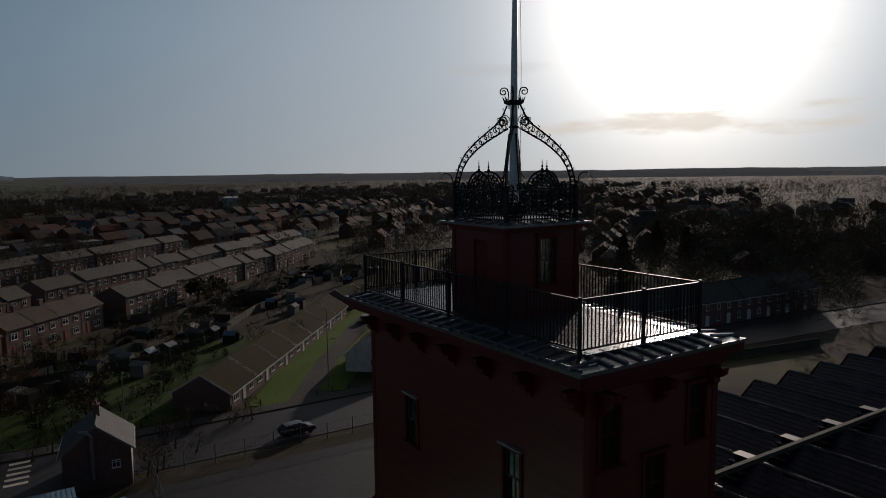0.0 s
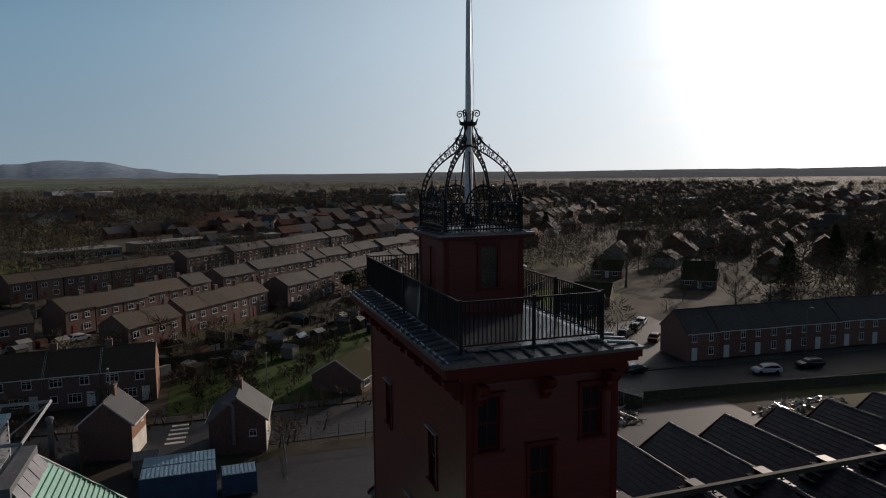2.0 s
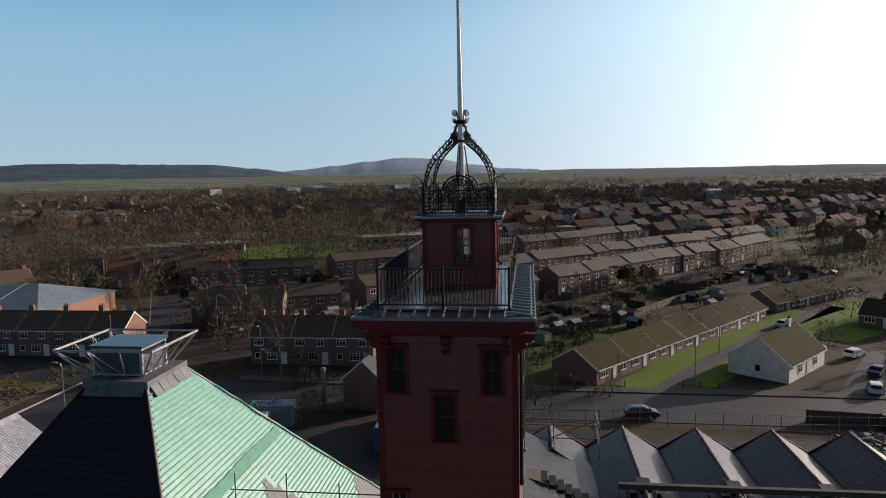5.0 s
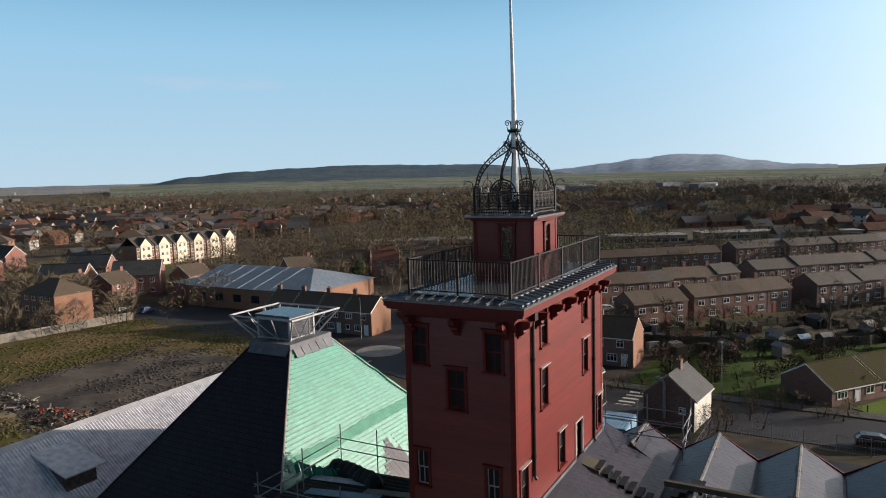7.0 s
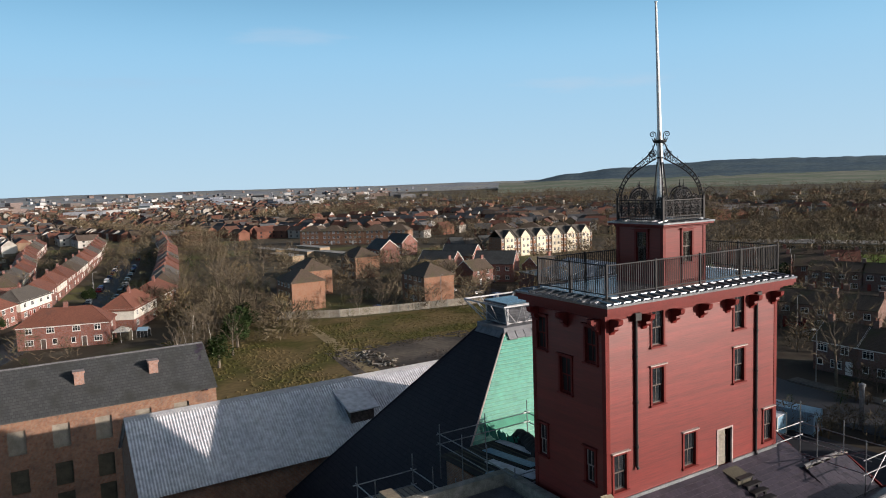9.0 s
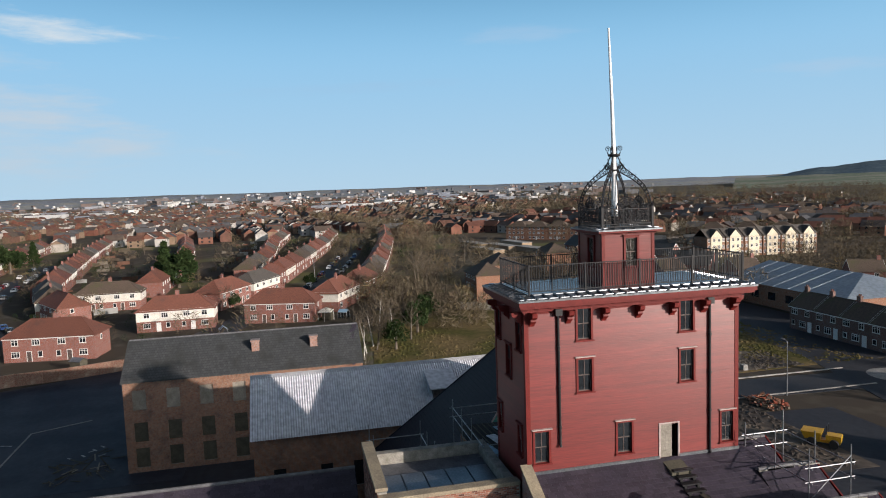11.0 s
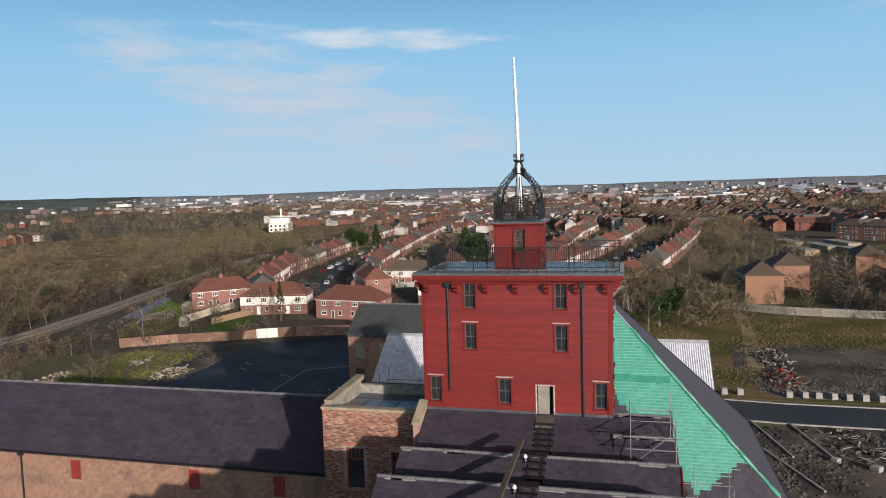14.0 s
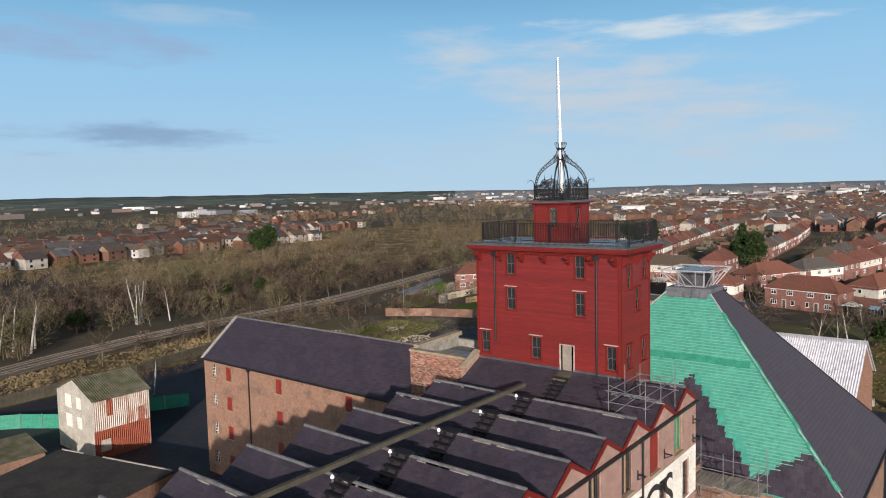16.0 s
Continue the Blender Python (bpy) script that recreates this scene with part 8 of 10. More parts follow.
def tiny_house(x, y, ang, w, d, e, r, glazed):
    c, s = math.cos(ang), math.sin(ang)
    def P(a, b, z):
        return (x + a * c - b * s, y + a * s + b * c, z)
    hw, hd = w / 2, d / 2
    fw.hexa([P(-hw, -hd, 0), P(hw, -hd, 0), P(hw, hd, 0), P(-hw, hd, 0), P(-hw, -hd, e), P(hw, -hd, e), P(hw, hd, e), P(-hw, hd, e)])
    for q in (-hw, hw - 0.2):
        fw.prism([P(q, -hd, e), P(q, hd, e), P(q, 0, r - 0.15)], Vector(P(q + 0.2, 0, 0)) - Vector(P(q, 0, 0)))
    ho, lo = hd + 0.4, e - 0.3
    i = len(fr.v)
    fr.v += [P(-hw - 0.2, -ho, lo), P(hw + 0.2, -ho, lo), P(hw + 0.2, 0, r), P(-hw - 0.2, 0, r), P(hw + 0.2, ho, lo), P(-hw - 0.2, ho, lo)]
    fr.f += [(i, i + 1, i + 2, i + 3), (i + 3, i + 2, i + 4, i + 5), (i, i + 5, i + 4, i + 1)]
    if glazed:
        for q in (-0.5, 0.5):
            for z in ((0.9, 3.3) if e > 4 else (0.9,)):
                for sd in (-1, 1):
                    b0 = sd * (hd + 0.02)
                    fg.poly([P(q * hw - 0.6, b0, z), P(q * hw + 0.6, b0, z), P(q * hw + 0.6, b0, z + 1.15), P(q * hw - 0.6, b0, z + 1.15)])


def district(cx, cy, hx, hy, ang, sx, sy, keep=0.85, big=0.0, glazed=True, e=4.9):
    """Rows of small houses filling a turned rectangle."""
    a = radians(ang)
    c, s = math.cos(a), math.sin(a)
    for j in range(int(2 * hy / sy)):
        v = -hy + (j + 0.5) * sy
        for i in range(int(2 * hx / sx)):
            if rng.random() > keep:
                continue
            u = -hx + (i + 0.5) * sx + rng.uniform(-1.5, 1.5)
            vv = v + 14 * math.sin(u * 0.012 + j) + rng.uniform(-2, 2)
            x, y = cx + u * c - vv * s, cy + u * s + vv * c
            w, d = rng.uniform(8, 14), rng.uniform(7, 8.5)
            r = rng.uniform(2.2, 3.0)
            tiny_house(x, y, a + (math.pi / 2 if rng.random() < 0.25 else 0) + rng.uniform(-0.1, 0.1), w, d, e + rng.uniform(-0.4, 0.3), e + r, glazed)


# bearing by bearing round the scene
district(240, 420, 190, 150, 45, 15, 30, 0.5)
district(90, 470, 160, 110, 35, 15, 30, 0.75, e=3.2)
district(260, 230, 120, 70, 40, 15, 28, 0.8, e=3.0)
district(420, 300, 120, 150, 20, 16, 30, 0.5)
district(330, 120, 120, 80, 10, 15, 28, 0.7)
district(560, 620, 260, 220, 30, 17, 34, 0.55, glazed=False)
district(120, 820, 320, 160, 10, 17, 34, 0.35, glazed=False)
district(-230, 560, 170, 110, 20, 15, 30, 0.8)
district(-380, 420, 110, 110, 60, 14, 26, 0.85)
district(-300, 300, 60, 60, 40, 14, 24, 0.85)
district(-430, 240, 90, 110, 25, 14, 26, 0.85)
district(-560, 380, 120, 120, 30, 15, 28, 0.7)
district(-500, 130, 90, 90, 10, 15, 28, 0.85)
district(-640, 60, 180, 150, 8, 15, 28, 0.85)
district(-520, -60, 90, 110, 5, 15, 28, 0.9)
district(-760, -160, 220, 150, -10, 16, 30, 0.75, glazed=False)
district(-1050, 120, 260, 300, 5, 17, 32, 0.6, glazed=False)
district(-1100, -260, 280, 200, -12, 17, 32, 0.55, glazed=False)
district(-900, 520, 260, 160, 35, 18, 36, 0.4, glazed=False)
district(-1700, 0, 380, 500, 0, 20, 40, 0.35, glazed=False)
district(-1500, -700, 400, 260, -20, 20, 40, 0.35, glazed=False)
district(-130, -360, 130, 60, 12, 14, 24, 0.9)
district(-250, -440, 150, 80, 20, 14, 26, 0.85)
district(-20, -420, 120, 90, 0, 14, 26, 0.85)
district(-560, -720, 260, 100, 25, 18, 34, 0.4, glazed=False)
district(-300, 900, 320, 140, 20, 18, 34, 0.3, glazed=False)
district(700, 1100, 500, 300, 25, 20, 40, 0.3, glazed=False)
for cx, cy, n, spread in ((-1350, 260, 14, 260), (-1250, -420, 10, 200), (-700, -330, 3, 60), (-330, 1250, 8, 200), (150, 700, 2, 140), (450, 380, 1, 90), (-2100, -500, 14, 350), (-640, -1050, 5, 160)):
    for _ in range(n):
        x, y, w, d, hh, a = cx + rng.uniform(-spread, spread), cy + rng.uniform(-spread, spread), rng.uniform(25, 60), rng.uniform(15, 30), rng.uniform(6, 10), rng.uniform(0, 1.5)
        c, s = math.cos(a), math.sin(a)
        q = [(x + u * c - v * s, y + u * s + v * c) for u, v in ((-w / 2, -d / 2), (w / 2, -d / 2), (w / 2, d / 2), (-w / 2, d / 2))]
        fs.hexa([(*p, 0) for p in q] + [(*p, hh) for p in q])
# the town's edge and scattered sheds out to the horizon
rf = random.Random(404)
for _ in range(900):
    az, dist = radians(rf.choice((rf.uniform(-130, -62), rf.uniform(-130, -62), rf.uniform(-200, -60)))), rf.uniform(1500, 3900)
    x, y = dist * math.sin(az), dist * math.cos(az)
    up = 0.0 if dist < 3000 else (dist - 3000) / 600 * 14 if dist < 3600 else 14 + (dist - 3600) / 650 * 20
    a, w, d, hh = rf.uniform(0, 3.1), rf.uniform(9, 22), rf.uniform(7, 11), rf.uniform(4.5, 7) + up
    if rf.random() < 0.12:
        w, d, hh = w * 3.0, d * 2.5, hh + 4
    c, s_ = math.cos(a), math.sin(a)
    q = [(x + u * c - v * s_, y + u * s_ + v * c) for u, v in ((-w / 2, -d / 2), (w / 2, -d / 2), (w / 2, d / 2), (-w / 2, d / 2))]
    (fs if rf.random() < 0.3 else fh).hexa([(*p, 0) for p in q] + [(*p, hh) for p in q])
solid("distant_housing", fw, FAR_WALL, "mass of distant brick and rendered house walls", "houses", kind="stuff")
solid("distant_roofing", fr, FAR_ROOF, "mass of distant red, brown and grey roofs", "roofs", kind="stuff")
solid("distant_glazing", fg, GLASS, "dark windows of the distant houses", "windows", kind="stuff")
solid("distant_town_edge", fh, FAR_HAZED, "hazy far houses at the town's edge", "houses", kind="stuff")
solid("distant_sheds", fs, FAR_SHED, "pale distant industrial sheds", "sheds", kind="stuff")

# ---- trees ----
def bare_tree(height, spread, seed, limbs=9, sub=6, twigs=13, lean=0.12, tw=0.024):
    """Trunk, limbs and a crown of fine bare twigs."""
    r = random.Random(seed)
    wood, arms, tw_g = Geo(), Geo(), Geo()
    top = Vector((r.uniform(-lean, lean) * height, r.uniform(-lean, lean) * height, height * 0.62))
    trunk = [Vector((0, 0, -0.2)), Vector((top.x * 0.25 + r.uniform(-.2, .2), top.y * 0.3, height * 0.2)), Vector((top.x * 0.6, top.y * 0.6 + r.uniform(-.2, .2), height * 0.42)), top]
    tr = height * (0.012 if spread < 2.5 else 0.018)
    wood.tube(trunk, [tr * 1.3, tr, tr * 0.7, tr * 0.3], 6)
    def at(f):
        q = f * 3
        k = min(int(q), 2)
        return trunk[k].lerp(trunk[k + 1], q - k)
    for i in range(limbs):
        f = 0.38 + 0.6 * i / limbs
        a = i * 2.4 + r.uniform(-.5, .5)
        p = at(f)
        L = spread * r.uniform(0.65, 1.0) * (1.15 - 0.4 * f)
        rise = height * (0.18 + 0.22 * f) * r.uniform(0.8, 1.2)
        e = p + Vector((math.cos(a) * L, math.sin(a) * L, rise))
        m = p.lerp(e, 0.5) + Vector((0, 0, -rise * 0.12))
        arms.tube([p, m, e], [tr * 0.3, tr * 0.18, tr * 0.06], 4, caps=False)
        for j in range(sub):
            g_ = (j + 0.6) / sub
            q = p.lerp(m, g_ * 2) if g_ < 0.5 else m.lerp(e, g_ * 2 - 1)
            d = Vector((r.gauss(math.cos(a) * 0.5, 0.6), r.gauss(math.sin(a) * 0.5, 0.6), r.uniform(0.3, 1.1))).normalized()
            l2 = spread * r.uniform(0.25, 0.45)
            e2 = q + d * l2
            arms.tube([q, e2], [tr * 0.09, tr * 0.03], 3, caps=False)
            for k in range(twigs):
                s = q.lerp(e2, r.uniform(0.2, 1.0))
                d2 = (d + Vector((r.gauss(0, .55), r.gauss(0, .55), r.gauss(0.25, .4)))).normalized()
                l3 = l2 * r.uniform(0.35, 0.8)
                sd = d2.orthogonal().normalized() * tw
                tw_g.poly([s - sd, s + sd, s + d2 * l3])
                s2 = s + d2 * l3 * 0.5
                d3 = (d2 + Vector((r.gauss(0, .6), r.gauss(0, .6), r.gauss(0.1, .4)))).normalized()
                tw_g.poly([s2 - sd * 0.7, s2 + sd * 0.7, s2 + d3 * l3 * 0.6])
    return wood, arms, tw_g


def tree_proto(label, height, spread, seed, bark=BARK, twig=TWIG, group="", **kw):
    w, b_, t = bare_tree(height, spread, seed, **kw)
    ob = thing("tree", label, "tree", group, at=HIDE)
    part("trunk", w, bark, ob)
    part("limb", b_, BARK, ob)
    part("crown", t, twig, ob, "crown of fine bare twigs")
    return ob


TREES = [tree_proto("bare winter tree with a rounded twiggy crown", 10.5, 4.4, 1, group="bare trees"),
         tree_proto("bare winter tree with an uneven open crown", 8.5, 3.4, 2, group="bare trees"),
         tree_proto("tall bare winter tree with fine twigs", 13.0, 4.6, 3, group="bare trees", limbs=10)]
BIRCHES = [tree_proto("slender white-stemmed birch without leaves", 11.0, 2.4, 4, bark=BIRCH, group="birches", limbs=9, sub=5, twigs=7, tw=0.022), tree_proto("leaning white-stemmed birch without leaves", 12.5, 2.2, 5, bark=BIRCH, group="birches", limbs=8, sub=5, twigs=6, lean=0.25, tw=0.022)]
BUSH = tree_proto("bare twiggy brown winter bush", 3.6, 2.0, 6, group="bushes", limbs=9, sub=4, twigs=7, tw=0.03)
WILLOW = tree_proto("golden-twigged willow without leaves", 9.5, 4.8, 7, twig=TWIG_GOLD, group="willows", limbs=10, sub=7, twigs=11)


def evergreen(label, height, radius, seed, shape="round", n=2600, group=""):
    r = random.Random(seed)
    ob = thing("tree", label, "tree", group, at=HIDE)
    part("trunk", Geo().tube([(0, 0, -0.2), (0, 0, height * 0.5), (0, 0, height * 0.85)], [radius * 0.09, radius * 0.06, 0.03], 6), BARK, ob)
    g = Geo()
    lumps = [(r.uniform(0, 6.28), r.uniform(0.2, 0.95), r.uniform(0.55, 1.0)) for _ in range(16)]
    for _ in range(n):
        if shape == "cone":
            f = r.random() ** 0.7
            rad = radius * (1 - f * 0.93) * (0.55 + 0.45 * r.random()) * (0.8 + 0.25 * math.sin(f * 34))
            z = height * (0.06 + 0.94 * f)
            a = r.uniform(0, 6.28)
            p = Vector((rad * math.cos(a), rad * math.sin(a), z))
        else:
            la, lz, lr = lumps[r.randrange(16)]
            c = Vector((math.cos(la) * radius * 0.55 * (1.1 - abs(lz - 0.5)), math.sin(la) * radius * 0.55 * (1.1 - abs(lz - 0.5)), height * (0.2 + 0.65 * lz)))
            p = c + Vector((r.gauss(0, 1), r.gauss(0, 1), r.gauss(0, 1))).normalized() * radius * 0.42 * lr * (0.7 + 0.3 * r.random())
        s = radius * 0.10 * r.uniform(0.6, 1.3)
        d = Vector((r.gauss(0, 1), r.gauss(0, 1), r.gauss(0.2, 0.7))).normalized() * s * 1.6
        q = d.orthogonal().normalized() * s * 0.6
        g.poly([p - q, p + d * 0.4 - q * 0.2, p + d, p + q])
    part("crown", g, LEAF, ob, "dense dark green foliage")
    return ob


CONIFER = evergreen("large dark green conifer behind the houses", 15.0, 6.0, 11, "cone", 3600)
ROUND = evergreen("broad dark evergreen tree among the houses", 9.0, 5.5, 12, "round", 3200, "evergreens")
CYPRESS = evergreen("slim dark green cypress tree in a garden", 10.0, 2.0, 13, "cone", 1600, "cypresses")
HOLLY = evergreen("ivy-clad dark evergreen thicket beside bare trees", 6.0, 3.0, 14, "round", 1600, "evergreens")


def plant(proto, x, y, scale=1.0, turn=None):
    if -5 < off_rail(x, y) < 5:
        y -= 10
    ob = copy_thing(proto, pose(x, y, 0, 0, 0, rng.uniform(0, 360) if turn is None else turn))
    ob.scale = (scale * rng.uniform(0.9, 1.1), scale * rng.uniform(0.9, 1.1), scale)
    return ob


rng = random.Random(8)
# belt between the street and the field
for i in range(34):
    f = rng.random()
    x = -96 - 100 * f + rng.gauss(0, 3)
    y = 20 + 28 * f + rng.gauss(0, 4)
    plant(rng.choice(TREES + [BUSH, BUSH, TREES[1]]), x, y, rng.uniform(0.7, 1.1))
for x, y in ((-84, 11), (-88, 14), (-93, 15), (-98, 17), (-103, 22), (-112, 20)):
    plant(BIRCHES[0], x, y, 1.0)
for x, y in ((-125, 62), (-128, 70), (-124.5, 81), (-138, 74), (-139, 92)):
    plant(TREES[1], x, y, 0.85)
for x, y in ((-108, 28), (-116, 30), (-122, 33), (-94, 21)):
    plant(HOLLY, x, y, rng.uniform(0.9, 1.3))
for i in range(10):
    plant(rng.choice(TREES), -140 - rng.random() * 260, 52 + rng.random() * 40, 1.0)
# saplings and thin scrub behind the slate range
for i in range(9):
    plant(BUSH if i % 3 else BIRCHES[0], -60 - rng.random() * 14, 9 + rng.random() * 5, rng.uniform(0.5, 0.8))
# conifers and garden trees among the semis
plant(ROUND, -214, -36, 1.45)
plant(CONIFER, -232, -43, 1.0)
plant(ROUND, -300, -118, 1.3)
plant(CONIFER, -330, -118, 0.8)
plant(CYPRESS, -106, -62, 1.0)
plant(ROUND, -172, -264, 1.7)
for x, y in ((-160, -14), (-150, -20), (-172, 0), (-196, 8), (-152, 28)):
    plant(HOLLY, x, y, rng.uniform(0.5, 0.8))
for i in range(20):
    x, y = -140 - rng.random() * 320, -130 + rng.random() * 170
    plant(rng.choice(TREES + [BUSH]), x, y, rng.uniform(0.5, 0.85))
# gardens between the terraces
for i in range(13):
    f = rng.random()
    x, y = 0 + 80 * f + rng.gauss(0, 7), 118 + 88 * f + rng.gauss(0, 8)
    plant(rng.choice(TREES + [BUSH, BUSH]), x, y, rng.uniform(0.5, 0.85))
for i in range(20):
    f = rng.random()
    plant(rng.choice(TREES + [BUSH]), -70 + 150 * f + rng.gauss(0, 8), 165 + 120 * f + rng.gauss(0, 10), rng.uniform(0.6, 0.9))
for x, y in ((-60, 142), (-68, 150), (-40, 160), (-100, 160), (-85, 172), (40, 176), (46, 182)):
    plant(HOLLY, x, y, rng.uniform(0.8, 1.3))
for x, y in ((-52, 122), (-66, 128), (-58, 136), (-76, 142), (-34, 112), (-24, 92.5), (-40, 118)):
    plant(rng.choice(TREES + BIRCHES), x, y, 0.9)
plant(BUSH, -21, 93, 1.3)
plant(BUSH, -19, 94, 1.1)
for x, y in ((94, 150), (100, 157), (112, 134), (122, 140)):
    plant(TREES[rng.randrange(3)], x, y, 0.6)
for i in range(12):
    plant(rng.choice(TREES), 110 + rng.random() * 160, 105 + rng.random() * 90, rng.uniform(0.8, 1.3))
for x, y in ((150, 140), (190, 150), (205, 175), (160, 300), (230, 150)):
    plant(CONIFER, x, y, 0.8)
# scrub beside the railway
for i in range(44):
    x = 30 - rng.random() * 210
    y = -112 - 0.16 * max(0, -x) * 0.9 - abs(rng.gauss(0, 26)) - 6
    plant(rng.choice(TREES + [BUSH, BUSH, TREES[1], WILLOW]), x, y, rng.uniform(0.45, 0.85))
for i in range(9):
    x = 8 - rng.random() * 52
    plant(BIRCHES[i % 2], x, -114 + x * 0.28 - rng.random() * 6, rng.uniform(1.2, 1.5))
for i in range(14):
    x = -15 - rng.random() * 130
    plant(BUSH if i % 2 else TREES[1], x, -92 - 0.24 * -x + rng.gauss(0, 3), rng.uniform(0.5, 0.9))
for x, y in ((-52, -70), (-58, -64), (-47, -66), (-92, -58), (-84, -60), (-74, -76), (-66, -88)):
    plant(BUSH, x, y, rng.uniform(0.9, 1.4))
for x, y in ((-70, -150), (-90, -160), (-110, -175), (-130, -165), (-100, -190), (-60, -175)):
    plant(WILLOW, x, y, 1.2)
for x, y in ((-80, -142), (-66, -138), (-128, -152), (-20, -130)):
    plant(HOLLY, x, y, 1.0)

for x, y, k in ((-34, -98, 0.75), (-47, -101, 0.85), (-52, -98, 0.7), (-66, -106, 0.8), (-10, -96, 0.7), (-90, -112, 0.75), (-74, -90, 0.6)):
    plant(WILLOW, x, y, k)

# woods and hedges too far off to count
woods, woods_gold, green, thicket, woods_olive = Geo(), Geo(), Geo(), Geo(), Geo()


def scrub(geo, x, y, hgt, rad, n, r, thin):
    """A leafless tree as a cloud of fine slivers round a stem."""
    geo.poly([(x - 0.12, y, 0), (x + 0.12, y, 0), (x + r.uniform(-.6, .6), y + r.uniform(-.6, .6), hgt * 0.8)])
    for _ in range(n):
        a, u = r.uniform(0, 6.28), r.random()
        f = 0.03 + 0.97 * u ** 0.75
        rr = rad * math.sqrt(max(0.05, 1 - (1.7 * f - 0.72) ** 2)) * (0.45 + 0.55 * r.random())
        p = Vector((x + rr * math.cos(a), y + rr * math.sin(a), hgt * f))
        d = Vector((math.cos(a) * 0.7 + r.gauss(0, 0.5), math.sin(a) * 0.7 + r.gauss(0, 0.5), r.gauss(0.55, 0.5))).normalized()
        side = d.orthogonal().normalized()
        side = (side * math.cos(a * 3) + d.cross(side) * math.sin(a * 3)) * rad * r.uniform(*thin)
        L = rad * r.uniform(0.35, 0.7)
        geo.poly([p - side, p + side, p + d * L])


def in_glade(x, y):
    """Open meadow left clear among the scrub."""
    along = (x + 165) * -0.72 + (y + 160) * -0.69
    off = (x + 165) * 0.69 - (y + 160) * 0.72
    return -20 < along < 260 and abs(off + 6 * math.sin(along * 0.06)) < 9 + along * 0.07


def wood(cx, cy, hx, hy, ang, count, hgt=(7, 12), n=34, gold=0.15, geo=None):
    near_by = n >= 34
    n, thin = (int(n * 3.6), (0.012, 0.034)) if near_by else (int(n * 2.2), (0.02, 0.06))
    if geo is thicket:
        thin = (0.03, 0.07)
    r = random.Random(int(cx * 3 + cy))
    a = radians(ang)
    for _ in range(count):
        u, v = r.uniform(-hx, hx), r.uniform(-hy, hy)
        x, y = cx + u * math.cos(a) - v * math.sin(a), cy + u * math.sin(a) + v * math.cos(a)
        hh = r.uniform(*hgt)
        if -8.5 < off_rail(x, y) < 6 or in_glade(x, y):
            continue
        scrub(geo or (woods_gold if r.random() < gold else woods), x, y, hh, hh * r.uniform(0.35, 0.55), n, r, thin)


wood(-60, -152, 190, 30, -4, 640, (2.4, 6.0), 44, 0.0, thicket)
wood(-60, -182, 190, 22, 0, 200, (2.5, 6.5), 56, 0.15)
wood(-60, -250, 190, 40, 0, 130, (3, 7), 46, 0.4)
wood(-30, -98, 75, 5, -14, 90, (1.2, 3.6), 44, 0.0, thicket)
wood(10, -84, 70, 5, -16, 150, (0.6, 2.0), 44, 0.0, thicket)
wood(0, -90, 80, 4, -14, 60, (0.8, 2.6), 50, 0.0, woods_olive)
wood(-260, -225, 120, 60, 0, 130, (3, 8), 46, 0.45)
wood(-430, -330, 200, 160, 0, 170, (4, 9), 36, 0.45)
wood(-800, -520, 420, 200, 10, 300, (8, 14), 26, 0.2)
wood(90, -200, 90, 80, 0, 140, (5, 10), 40, 0.2)
wood(-250, -680, 300, 120, 0, 260, (8, 14), 24, 0.2)
wood(-420, 480, 420, 22, 35, 320, (8, 13), 36, 0.1)
wood(-620, 640, 500, 60, 32, 420, (8, 14), 28, 0.1)
wood(-160, 400, 170, 40, 15, 260, (7, 12), 40, 0.15)
wood(-110, 320, 70, 26, 10, 110, (6, 11), 44, 0.2)
wood(80, 620, 420, 60, 5, 420, (9, 15), 30, 0.05)
wood(300, 820, 600, 110, 12, 560, (9, 15), 24, 0.05)
wood(420, 480, 260, 30, 40, 240, (9, 14), 32, 0.05)
wood(290, 400, 190, 90, 42, 230, (6, 11), 30, 0.1)
wood(330, 200, 140, 90, 30, 200, (7, 12), 36, 0.05)
wood(240, 140, 40, 50, 0, 60, (9, 15), 60, 0.0)
wood(180, 260, 90, 60, 40, 130, (6, 11), 40, 0.1)
wood(-700, 250, 120, 200, 20, 200, (7, 12), 28, 0.15)
wood(-520, 60, 160, 14, 8, 130, (7, 11), 36, 0.15)
wood(-900, 0, 400, 300, 0, 340, (6, 11), 20, 0.1)
wood(-1500, 100, 600, 700, 0, 500, (7, 12), 14, 0.1)
wood(-1400, -800, 600, 300, -20, 420, (8, 13), 14, 0.15)
wood(-600, 1100, 700, 200, 15, 480, (9, 14), 16, 0.1)
wood(400, 1400, 1000, 260, 10, 620, (10, 16), 14, 0.05)
wood(-1400, 900, 500, 300, 30, 380, (8, 14), 14, 0.1)
wood(-200, 620, 260, 160, 10, 200, (6, 11), 24, 0.1)
wood(40, 160, 70, 16, 47, 34, (1.5, 3.5), 50, 0.1)
wood(-20, 165, 90, 14, 45, 60, (2, 4.5), 44, 0.1)
wood(-60, 215, 120, 24, 40, 110, (3, 6.5), 40, 0.1)
wood(110, 190, 100, 40, 45, 70, (3, 7), 44, 0.05)
wood(-138, 32, 32, 8, 16, 60, (3, 8), 60, 0.15)
wood(-150, 172, 80, 50, 20, 130, (4, 9), 40, 0.1)
wood(-70, 245, 110, 50, 20, 170, (4, 10), 38, 0.1)
wood(-20, 118, 34, 10, 20, 34, (2.5, 6), 50, 0.1)
wood(-250, 230, 120, 60, 20, 170, (5, 10), 34, 0.1)
